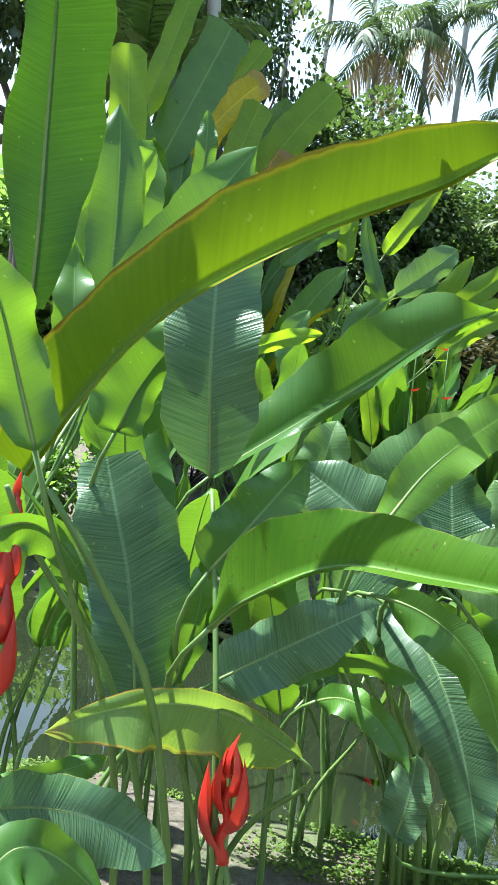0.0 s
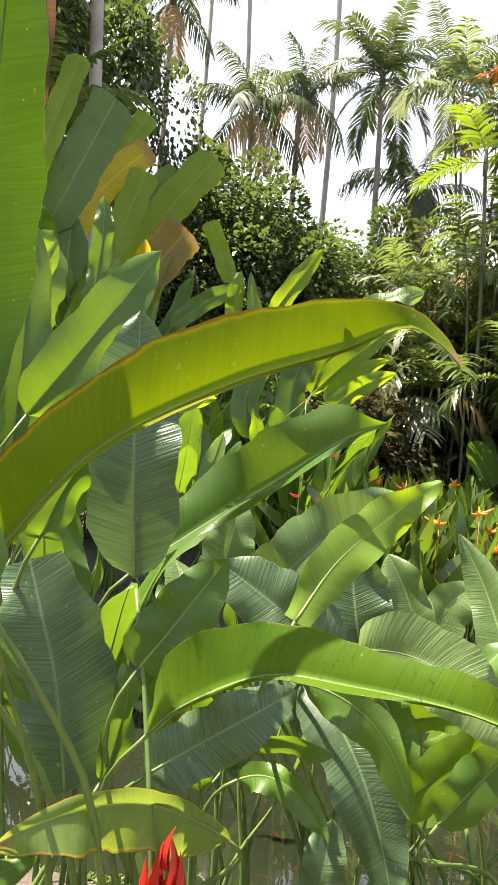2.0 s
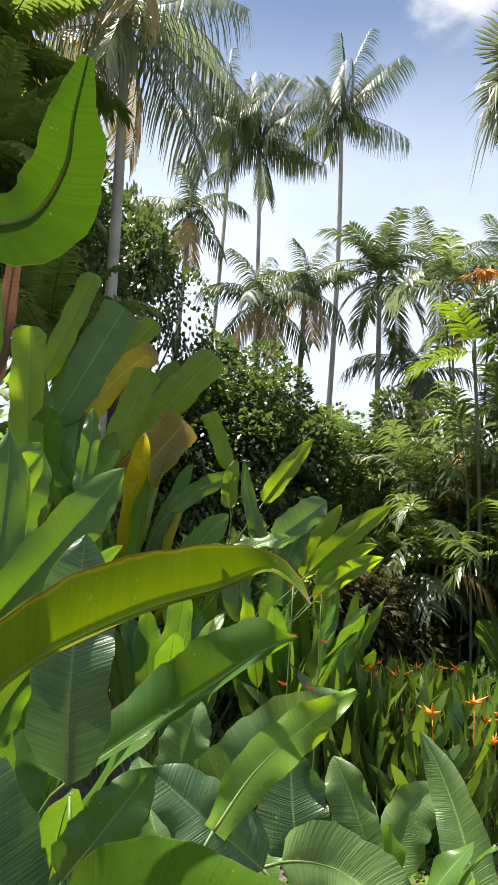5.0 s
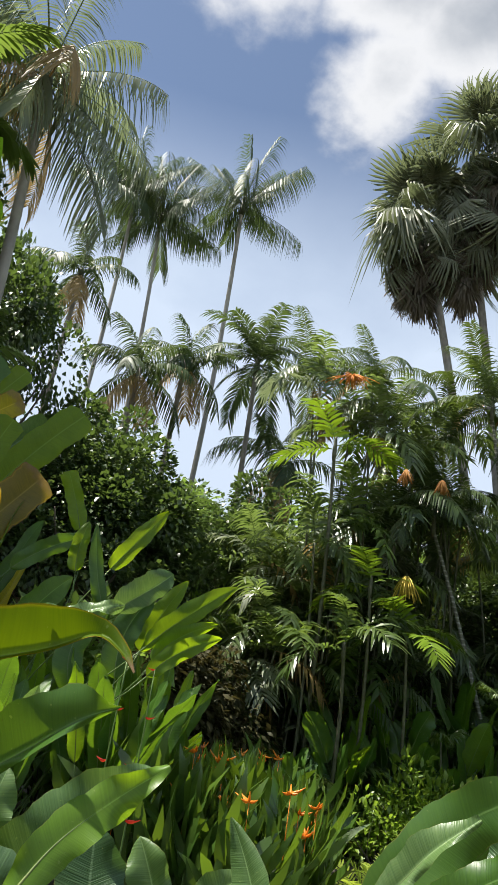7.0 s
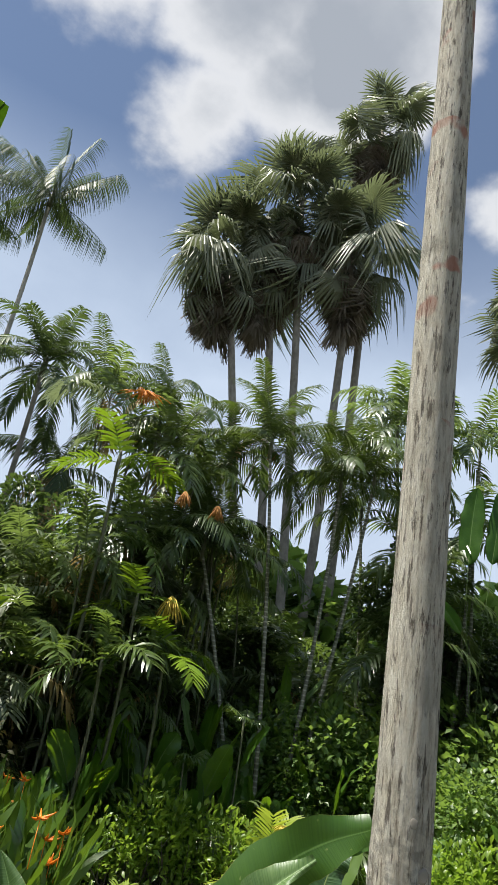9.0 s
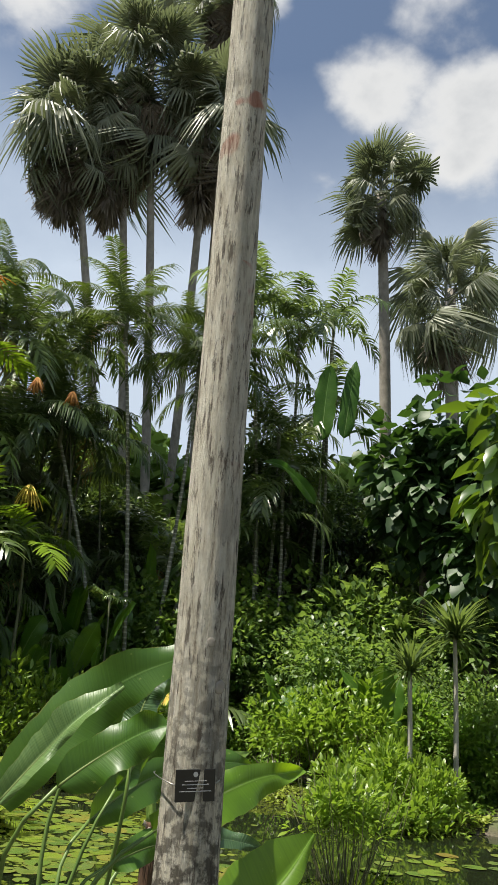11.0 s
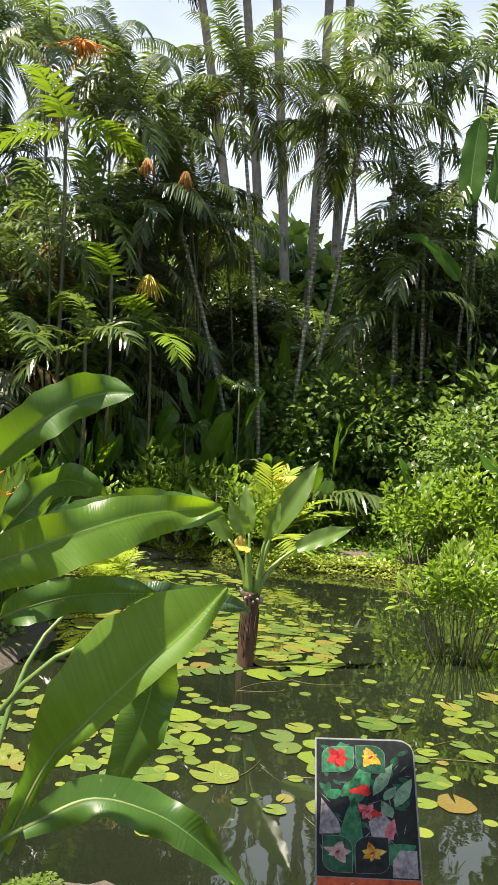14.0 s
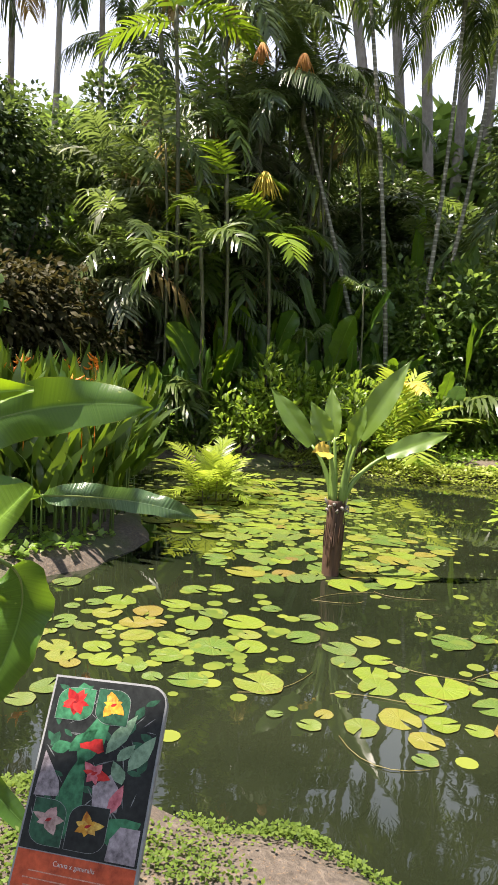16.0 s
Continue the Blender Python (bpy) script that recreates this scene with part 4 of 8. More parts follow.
def shore(x, y):
    """Distance in metres from the pond's edge: above 0 on land, below 0 in the water."""
    a = np.array(POND, float)
    b = np.roll(a, -1, axis=0)
    px, py = np.asarray(x, float)[..., None], np.asarray(y, float)[..., None]
    d = b - a
    s = np.clip(((px - a[:, 0]) * d[:, 0] + (py - a[:, 1]) * d[:, 1]) / (d ** 2).sum(1), 0, 1)
    near = np.min(np.hypot(px - a[:, 0] - s * d[:, 0], py - a[:, 1] - s * d[:, 1]), -1)
    cross = ((a[:, 1] > py) != (b[:, 1] > py)) & (px < (b[:, 0] - a[:, 0]) * (py - a[:, 1]) / np.where(b[:, 1] == a[:, 1], 1e-9, b[:, 1] - a[:, 1]) + a[:, 0])
    return np.where(cross.sum(-1) % 2 == 1, -near, near)


def wobble(x, y):
    return 0.5 * np.sin(1.7 * x + 0.6 * y) + 0.35 * np.sin(3.9 * y - 1.3 * x) + 0.25 * np.sin(7.1 * x + 5.3 * y)


def land(x, y):
    """Height of the ground."""
    s = shore(x, y) + 0.10 * wobble(x, y)
    h = np.where(s < 0, np.maximum(s * 0.9, -0.6), np.minimum(s * 0.8, 0.13) + np.clip(s - 0.16, 0, 2.4) * 0.11)
    return h + np.where(s > 0, 0.02 * wobble(2.3 * x + 4, 2.1 * y), 0)


def spread(lo, hi, step, far):
    inner = np.arange(lo, hi + step / 2, step)
    grow = [step]
    while sum(grow) < far:
        grow.append(grow[-1] * 1.45)
    g = np.cumsum(grow)
    return np.concatenate([(lo - g)[::-1], inner, hi + g])


gx, gy = spread(-5, 16, 0.16, 900), spread(-2, 16, 0.16, 900)
GX, GY = np.meshgrid(gx, gy, indexing="ij")
near_zone = (np.abs(GX) < 60) & (np.abs(GY) < 60)
GZ = np.where(near_zone, land(GX, GY), 0.4)
i, j = np.meshgrid(np.arange(len(gx) - 1), np.arange(len(gy) - 1), indexing="ij")
k = len(gy)
GF = np.stack([i * k + j, (i + 1) * k + j, (i + 1) * k + j + 1, i * k + j + 1], -1).reshape(-1, 4)
tagged(part_np("ground", np.stack([GX, GY, GZ], -1).reshape(-1, 3), GF, ground_mat), "brown garden soil with leaf litter and moss", "ground", kind="structure")
wv = [(-9.5, 0, 0), (14, 0, 0), (14, 14.5, 0), (-9.5, 14.5, 0)]
tagged(part_np("water", np.array(wv, float), [(0, 1, 2, 3)], water_mat), "still murky green-brown pond water mirroring trees", "water", kind="structure")

# ---- heliconias in front ----
p_a = heliconia("heliconia_plant", (-0.42, 2.05, 0.28), "tall heliconia with broad arching green leaves, one yellowing", "heliconia plants")
p_b = heliconia("heliconia_plant", (0.02, 2.35, 0.26), "heliconia with ribbed blue-green and bright green leaves", "heliconia plants")
p_c = heliconia("heliconia_plant", (0.75, 2.75, 0.2), "heliconia with broad pale leaves beside the pond", "heliconia plants")
p_d = heliconia("heliconia_plant", (1.45, 2.9, 0.15), "heliconia with pale curled leaves at the water's edge", "heliconia plants")
p_e = heliconia("heliconia_plant", (-1.1, 3.0, 0.2), "upright heliconia with dark green leaves", "heliconia plants")
p_t = heliconia("heliconia_plant", (1.75, 1.75, 0.3), "low heliconia with glossy arching leaves beside the palm trunk", "heliconia plants")
blade(p_a, leaf_gold, (-0.514, 1.6, 1.773), None, (0.41, 1.12, 2.345), (0.10, 0.14, 0.145, 0.142, 0.116, 0.038, 0.02, 0.004), (0.03, 0.03, 0.028, 0.024, 0.02, 0.018, 0.01, 0.003), (-0.25, -0.95, -0.17), fold=(4, 110), scorch=True, ripple=0.016, stem=False,
      via=((-0.396, 1.57, 1.959), (-0.229, 1.52, 2.147), (0.029, 1.38, 2.296), (0.221, 1.27, 2.369), (0.319, 1.2, 2.418), (0.375, 1.16, 2.392)))
blade(p_a, leaf_pale, (0.19, 1.30, 2.452), (0.285, 1.275, 2.472), (0.380, 1.25, 2.502), 0.022, 0.026, (0.15, -0.85, 0.5), relief=1.2, stem=False)
blade(p_a, leaf_deep, (-0.564, 1.68, 2.136), None, (-0.485, 1.36, 3.32), (0.01, 0.065, 0.095, 0.06, 0.055, 0.05, 0.045, 0.01), (0.03, 0.085, 0.125, 0.125, 0.12, 0.10, 0.08, 0.02), (0.30, -0.94, -0.10), fold=(8, 8), ripple=0.016, stem=False,
      via=((-0.554, 1.66, 2.314), (-0.553, 1.65, 2.494), (-0.545, 1.62, 2.661), (-0.535, 1.58, 2.781), (-0.519, 1.5, 2.963), (-0.50, 1.43, 3.14)))
blade(p_e, leaf_green, (-0.67, 2.98, 2.05), (-0.66, 3.02, 2.60), (-0.70, 3.06, 3.10), 0.115, 0.105, (0.15, -0.99, 0.07), scorch=True)
blade(p_e, leaf_bright, (-0.888, 3.5, 2.538), (-0.767, 3.6, 2.874), (-0.637, 3.65, 3.123), 0.11, 0.10, (0.2, -0.97, 0.05))
blade(p_e, leaf_bright, (-0.71, 3.18, 2.09), (-0.64, 3.19, 2.57), (-0.64, 3.19, 2.99), 0.067, 0.057, (0.15, -0.99, -0.00))
blade(p_e, leaf_withered, (-0.475, 1.70, 2.92), (-0.465, 1.68, 3.13), (-0.455, 1.64, 3.45), 0.024, 0.03, (0.17, -0.98, -0.01), stem=False)
blade(p_e, leaf_dark, (-0.67, 3.09, 2.17), (-0.53, 3.11, 2.42), (-0.37, 3.12, 2.64), 0.085, 0.075, (0.14, -0.99, -0.03))
blade(p_e, leaf_dark, (-0.50, 4.41, 3.02), (-0.47, 4.42, 3.33), (-0.48, 4.42, 3.61), 0.065, 0.065, (0.08, -1.00, 0.01))
blade(p_a, leaf_green, (-0.44, 1.38, 1.85), (-0.49, 1.34, 2.05), (-0.54, 1.30, 2.20), 0.055, 0.06, (0.49, -0.87, -0.06))
blade(p_a, leaf_green, (-0.56, 1.40, 1.64), (-0.46, 1.48, 1.69), (-0.35, 1.56, 1.55), 0.025, 0.055, (0.55, -0.82, -0.18))
blade(p_b, leaf_blue, (-0.14, 2.01, 1.76), (-0.17, 2.01, 2.17), (-0.18, 2.05, 2.54), 0.129, 0.132, (-0.10, -0.99, 0.05), relief=1.6, stem=False)
blade(p_b, leaf_green, (-0.136, 2.25, 1.747), None, (0.528, 1.85, 2.264), (0.09, 0.15, 0.155, 0.125, 0.008), (0.03, 0.04, 0.036, 0.03, 0.005), (-0.33, -0.90, 0.05), fold=(10, 60), ripple=0.02,
      via=((0.129, 2.2, 1.95), (0.288, 2.1, 2.079), (0.422, 1.95, 2.203)))
blade(p_a, leaf_blue, (-0.293, 2.12, 1.094), None, (-0.464, 2.24, 1.763), (0.09, 0.125, 0.14, 0.085), (0.12, 0.18, 0.18, 0.10), (0.24, -0.96, 0.12), fold=(10, 14), relief=1.3, ripple=0.02,
      via=((-0.32, 2.15, 1.25), (-0.36, 2.18, 1.44), (-0.41, 2.2, 1.60)))
blade(p_b, leaf_green, (-0.11, 1.94, 1.52), (-0.01, 1.94, 1.66), (0.12, 1.96, 1.84), 0.093, 0.093, (-0.06, -0.99, 0.11))
blade(p_b, leaf_green, (-0.081, 1.55, 1.495), None, (0.492, 0.95, 1.74), (0.05, 0.128, 0.118, 0.07, 0.064, 0.05), (0.014, 0.02, 0.02, 0.018, 0.016, 0.01), (-0.76, -0.64, 0.14), fold=(4, 100), ripple=0.02, specks=True,
      via=((-0.009, 1.5, 1.578), (0.139, 1.35, 1.697), (0.289, 1.2, 1.726), (0.407, 1.05, 1.744)))
blade(p_b, leaf_blue, (-0.06, 1.94, 1.23), (0.13, 1.91, 1.36), (0.34, 1.90, 1.49), 0.089, 0.089, (-0.24, -0.95, 0.22), relief=1.6)
blade(p_b, leaf_pale, (0.19, 1.93, 1.05), (-0.12, 1.77, 1.23), (-0.41, 1.57, 1.22), 0.11, 0.041, (0.55, -0.77, 0.32), fold=(6, 40), scorch=True)
blade(p_c, leaf_blue, (0.44, 2.24, 1.40), (0.60, 2.09, 1.20), (0.70, 1.95, 0.81), 0.109, 0.109, (-0.27, -0.91, 0.33), relief=1.4)
blade(p_c, leaf_blue, (0.32, 2.41, 1.39), (0.51, 2.32, 1.32), (0.68, 2.23, 1.12), 0.103, 0.113, (-0.25, -0.93, 0.29))
blade(p_c, leaf_green, (0.37, 1.95, 1.50), (0.54, 1.80, 1.43), (0.65, 1.76, 1.20), 0.048, 0.072, (-0.53, -0.85, 0.04))
blade(p_b, leaf_green, (0.10, 2.18, 1.16), (0.28, 2.06, 1.29), (0.47, 1.92, 1.30), 0.031, 0.058, (-0.47, -0.83, -0.30))
blade(p_b, leaf_dark, (0.25, 2.27, 1.07), (0.39, 2.15, 1.11), (0.50, 2.02, 0.99), 0.044, 0.055, (-0.60, -0.71, 0.36))
blade(p_c, leaf_bright, (0.311, 1.86, 1.694), None, (0.745, 1.95, 2.109), (0.035, 0.075, 0.07, 0.01), (0.04, 0.072, 0.066, 0.012), (-0.06, -0.95, 0.31), fold=(8, 10), via=((0.43, 1.9, 1.859), (0.587, 1.93, 1.995)))
blade(p_c, leaf_pale, (0.36, 2.77, 1.53), (0.58, 2.79, 1.78), (0.90, 2.77, 2.03), 0.149, 0.108, (-0.15, -0.98, 0.16))
blade(p_c, leaf_pale, (0.24, 3.08, 1.53), (0.27, 3.08, 1.72), (0.32, 3.13, 1.93), 0.117, 0.109, (-0.07, -0.99, 0.14))
blade(p_c, leaf_blue, (0.48, 1.95, 1.57), (0.29, 1.98, 1.70), (0.11, 2.04, 1.82), 0.103, 0.11, (-0.10, -0.97, 0.21), relief=1.4)
blade(p_c, leaf_blue, (0.68, 2.41, 1.49), (0.65, 2.42, 1.65), (0.64, 2.47, 1.84), 0.134, 0.129, (-0.21, -0.97, 0.14), relief=1.6)
blade(p_d, leaf_pale, (1.02, 2.63, 1.41), (0.94, 2.65, 1.62), (0.87, 2.72, 1.78), 0.1, 0.086, (-0.27, -0.96, 0.12), fold=(14, 40))
blade(p_d, leaf_pale, (1.39, 3.45, 1.11), (1.45, 3.48, 1.38), (1.62, 3.47, 1.54), 0.119, 0.131, (-0.33, -0.92, 0.22))
blade(p_d, leaf_pale, (1.61, 2.92, 0.60), (1.68, 3.22, 1.23), (1.50, 3.46, 1.81), 0.115, 0.127, (-0.42, -0.84, 0.34), fold=(12, 40))
blade(p_c, leaf_pale, (0.55, 2.03, 1.57), (0.76, 1.92, 1.56), (0.94, 1.80, 1.37), 0.121, 0.11, (-0.37, -0.88, 0.30), relief=1.5)
blade(p_d, leaf_bright, (0.75, 2.29, 0.91), (0.95, 2.12, 1.20), (1.09, 1.95, 1.36), 0.085, 0.077, (-0.62, -0.78, -0.12))
blade(p_d, leaf_green, (0.86, 2.05, 1.03), (0.98, 2.00, 1.21), (1.10, 1.95, 1.38), 0.082, 0.074, (-0.43, -0.90, 0.03))
blade(p_d, leaf_bright, (0.86, 2.57, 1.13), (1.06, 2.51, 1.21), (1.25, 2.43, 1.20), 0.066, 0.056, (-0.33, -0.94, -0.03))
blade(p_e, leaf_green, (-0.82, 3.71, 2.53), (-0.77, 3.72, 2.87), (-0.68, 3.84, 3.21), 0.184, 0.178, (0.40, -0.91, 0.09))
blade(p_e, leaf_green, (-0.58, 2.73, 2.22), (-0.35, 2.77, 2.57), (-0.12, 2.89, 2.94), 0.118, 0.109, (0.31, -0.95, 0.01))
blade(p_e, leaf_green, (-0.76, 2.90, 2.07), (-0.77, 2.90, 2.29), (-0.81, 2.99, 2.52), 0.082, 0.077, (0.22, -0.95, 0.21))
blade(p_a, leaf_green, (-0.43, 2.16, 1.86), (-0.37, 2.17, 1.98), (-0.27, 2.28, 2.21), 0.124, 0.071, (0.53, -0.84, 0.05))
blade(p_a, leaf_dark, (-0.19, 2.08, 1.15), (-0.14, 2.09, 1.31), (-0.14, 2.09, 1.49), 0.058, 0.046, (0.50, -0.87, -0.05))
blade(p_a, leaf_blue, (-0.53, 1.51, 1.06), (-0.34, 1.66, 0.99), (-0.13, 1.69, 0.88), 0.074, 0.098, (0.52, -0.76, 0.39), relief=1.3)
blade(p_a, leaf_green, (-0.48, 1.42, 0.88), (-0.41, 1.44, 1.04), (-0.24, 1.48, 0.92), 0.054, 0.094, (0.12, -0.84, 0.52))
blade(p_a, leaf_dark, (-0.70, 2.09, 0.77), (-0.53, 2.13, 0.82), (-0.36, 2.17, 0.87), 0.034, 0.065, (0.14, -0.95, 0.29))
blade(p_b, leaf_pale, (-0.22, 2.58, 1.01), (-0.21, 2.58, 1.20), (-0.21, 2.58, 1.38), 0.061, 0.053, (0.06, -1.00, -0.00))
blade(p_b, leaf_blue, (0.30, 2.97, 0.79), (0.35, 2.96, 0.85), (0.42, 2.95, 0.91), 0.073, 0.063, (-0.33, -0.93, 0.17))
blade(p_d, leaf_blue, (0.61, 2.50, 0.53), (0.64, 2.50, 0.66), (0.65, 2.50, 0.82), 0.084, 0.075, (-0.32, -0.95, 0.04))
blade(p_c, leaf_dark, (0.76, 2.46, 1.34), (0.82, 2.44, 1.22), (0.90, 2.41, 0.97), 0.09, 0.082, (-0.23, -0.97, 0.04))
blade(p_e, leaf_dark, (-0.56, 2.64, 1.74), (-0.47, 2.66, 1.87), (-0.30, 2.68, 1.97), 0.112, 0.092, (0.13, -0.99, 0.02))
blade(p_t, leaf_green, (1.83, 1.86, 1.95), (1.99, 1.73, 2.14), (2.17, 1.65, 2.20), 0.077, 0.058, (-0.43, -0.89, -0.16), fold=(8, 40))
blade(p_t, leaf_dark, (1.85, 1.75, 1.78), (1.98, 1.71, 1.92), (2.12, 1.67, 1.89), 0.051, 0.047, (-0.17, -0.95, -0.28))
blade(p_t, leaf_bright, (1.631, 1.28, 1.745), None, (2.202, 1.18, 1.907), (0.05, 0.062, 0.052, 0.008), (0.06, 0.085, 0.07, 0.01), (-0.35, -0.90, 0.25), fold=(16, 22), relief=1.4, via=((1.84, 1.25, 1.826), (2.005, 1.22, 1.88)))
blade(p_t, leaf_green, (1.90, 1.94, 1.64), (2.27, 1.93, 1.80), (2.63, 1.81, 1.83), 0.087, 0.085, (-0.21, -0.97, 0.14), relief=1.2)
blade(p_t, leaf_dark, (1.86, 1.75, 1.54), (2.07, 1.68, 1.60), (2.29, 1.65, 1.60), 0.056, 0.052, (-0.23, -0.97, 0.04))
blade(p_t, leaf_blue, (2.34, 2.01, 1.53), (2.60, 1.94, 1.52), (2.81, 1.87, 1.47), 0.043, 0.035, (-0.26, -0.95, 0.17))
blade(p_t, leaf_bright, (1.741, 1.24, 1.153), None, (2.194, 1.12, 1.72), (0.02, 0.045, 0.135, 0.145, 0.125, 0.012), (0.015, 0.02, 0.03, 0.04, 0.05, 0.01), (-0.51, -0.85, 0.11), fold=(14, 40), ripple=0.014, via=((1.82, 1.22, 1.334), (1.891, 1.2, 1.41), (2.007, 1.17, 1.528), (2.102, 1.14, 1.618)))
blade(p_t, leaf_dark, (2.20, 1.52, 1.45), (2.22, 1.52, 1.32), (2.13, 1.56, 1.05), 0.077, 0.07, (-0.49, -0.87, -0.00))
blade(p_t, leaf_green, (1.767, 1.2, 1.21), None, (2.192, 0.97, 1.087), (0.025, 0.05, 0.05, 0.036, 0.006), (0.025, 0.045, 0.046, 0.034, 0.005), (-0.28, -0.80, 0.52), fold=(10, 16), via=((1.895, 1.15, 1.267), (2.012, 1.08, 1.242), (2.095, 1.02, 1.188)))
blade(p_t, leaf_green, (1.23, 1.48, 1.82), None, (1.6, 1.18, 2.24), (0.05, 0.085, 0.09, 0.075, 0.04), (0.05, 0.08, 0.085, 0.07, 0.03), (-0.55, -0.80, 0.22), fold=(8, 10), ripple=0.01, via=((1.32, 1.42, 1.97), (1.42, 1.35, 2.1), (1.5, 1.27, 2.18)))
blade(p_t, leaf_pale, (1.13, 1.31, 1.85), None, (1.35, 1.14, 2.15), (0.03, 0.05, 0.06, 0.012), (0.02, 0.03, 0.03, 0.012), (-0.6, -0.75, 0.25), fold=(10, 60), ripple=0.008, via=((1.21, 1.26, 1.97), (1.27, 1.21, 2.06)))
blade(p_t, leaf_blue, (1.57, 1.34, 1.95), (1.59, 1.33, 2.1), (1.63, 1.28, 2.19), 0.05, 0.045, (-0.6, -0.75, 0.2))
blade(p_t, leaf_dark, (1.33, 1.35, 1.87), (1.45, 1.25, 1.99), (1.55, 1.15, 2.05), 0.06, 0.07, (-0.5, -0.75, 0.4))
blade(p_t, leaf_bright, (1.06, 0.55, 1.61), (1.16, 0.55, 1.64), (1.30, 0.52, 1.56), 0.03, 0.061, (-0.05, -0.95, 0.31))
p_f = heliconia("heliconia_plant", (-1.0, 1.35, 0.3), "tall heliconia with a broad leaf overhead", "heliconia plants")
blade(p_f, leaf_deep, (-0.30, 0.66, 2.90), None, (-0.09, 0.38, 3.035), (0.03, 0.05, 0.055, 0.05, 0.03, 0.008), (0.03, 0.085, 0.075, 0.055, 0.03, 0.008), (0.30, -0.85, -0.30), fold=(6, 10), ripple=0.005, stem=False,
      via=((-0.19, 0.63, 2.92), (-0.13, 0.54, 2.96), (-0.11, 0.45, 2.995)))
stalk(p_f, ((-0.30, 0.66, 2.90), (-0.50, 0.72, 2.86), (-0.78, 0.95, 2.4), (-0.92, 1.2, 1.3), (-1.0, 1.35, 0.3)), 0.007, 0.013)
stalk(p_a, ((-0.45, 1.56, 1.75), (-0.34, 1.58, 1.58), (-0.20, 1.66, 1.32), (-0.12, 1.79, 0.77), (-0.10, 1.85, 0.33)), 0.008, 0.012)
stalk(p_a, ((-0.56, 1.62, 1.74), (-0.52, 1.67, 1.61), (-0.29, 1.77, 1.26), (-0.18, 1.82, 0.8), (-0.16, 1.9, 0.33)), 0.007, 0.011)
stalk(p_b, ((-0.13, 2.07, 1.72), (-0.09, 1.93, 1.5), (-0.05, 1.80, 1.2), (-0.02, 1.76, 0.9), (0.0, 1.75, 0.36)), 0.006, 0.010)
heliconia_flower((-0.02, 1.72, 0.45), 0.62, 5, 1.2, 75, 0.04, "upright red heliconia flower with boat-shaped bracts")
heliconia_flower((-0.62, 1.62, 0.5), 1.05, 6, 1.2, 80, 0.05, "tall red and orange heliconia flower among stalks")
heliconia_flower((-0.75, 2.2, 0.4), 1.2, 5, 1.0, 60, 0.02, "red heliconia flower among stalks")


# ---- the palm trunk close by, with its name plate ----
def near_palm():
    ob = thing("palm_trunk", (1.471, 0.911, 0.34), "slender pale grey palm trunk with fissured bark", "palm tree")
    n, sides = 150, 40
    z = np.linspace(0, 9.2, n)
    cx = 0.026 - 0.031 * z
    cy = 0.05 - 0.011 * z - 0.0006 * z * z
    r = 0.073 + 0.034 * np.exp(-z / 1.1) - 0.0016 * z
    V = []
    for q in range(n):
        for a in range(sides):
            th = a * 2 * math.pi / sides
            p = Vector((math.cos(th) * 2.2, math.sin(th) * 2.2, z[q] * 1.3))
            rr = r[q] * (1 + 0.035 * noise.noise(p) + 0.03 * noise.noise(p * 4.0))
            V.append((cx[q] + rr * math.cos(th), cy[q] + rr * math.sin(th), z[q]))
    ii, jj = np.meshgrid(np.arange(n - 1), np.arange(sides), indexing="ij")
    kk = (jj + 1) % sides
    F = np.stack([ii * sides + jj, ii * sides + kk, (ii + 1) * sides + kk, (ii + 1) * sides + jj], -1).reshape(-1, 4)
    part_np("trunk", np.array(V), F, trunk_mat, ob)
    # round scars, each a low disc with a raised rim
    for at, size in (((1.43, 0.925, 2.276), 0.014), ((1.44, 0.93, 2.168), 0.018), ((1.449, 0.905, 2.272), 0.013)):
        zz = at[2] - 0.34
        mid = Vector((1.471 + 0.026 - 0.031 * zz, 0.911 + 0.05 - 0.011 * zz - 0.0006 * zz * zz, at[2]))
        out = (Vector(at) - mid)
        out.z = 0
        out.normalize()
        rad = 0.073 + 0.034 * math.exp(-zz / 1.1) - 0.0016 * zz
        side = out.cross(Vector((0, 0, 1)))
        m = Matrix.Translation(mid + out * (rad * 0.97) - Vector(ob.location)) @ Matrix((side, Vector((0, 0, 1)), out)).transposed().to_4x4()
        P = []
        for rr, hh in ((1.0, -0.002), (0.86, 0.0035), (0.6, 0.0045), (0.3, 0.005), (0.0, 0.005)):
            for q in range(16):
                a = q * math.pi / 8
                k = size * rr * (1 + 0.10 * math.sin(2 * a + zz * 9) + 0.05 * math.sin(5 * a))
                P.append((k * math.cos(a), k * math.sin(a), hh))
        FF = [(c * 16 + q, c * 16 + (q + 1) % 16, (c + 1) * 16 + (q + 1) % 16, (c + 1) * 16 + q) for c in range(4) for q in range(16)]
        part_np("knot", np.array(P), FF, bark_grey, ob, "round scar on the bark", m)
    return ob


near_palm()


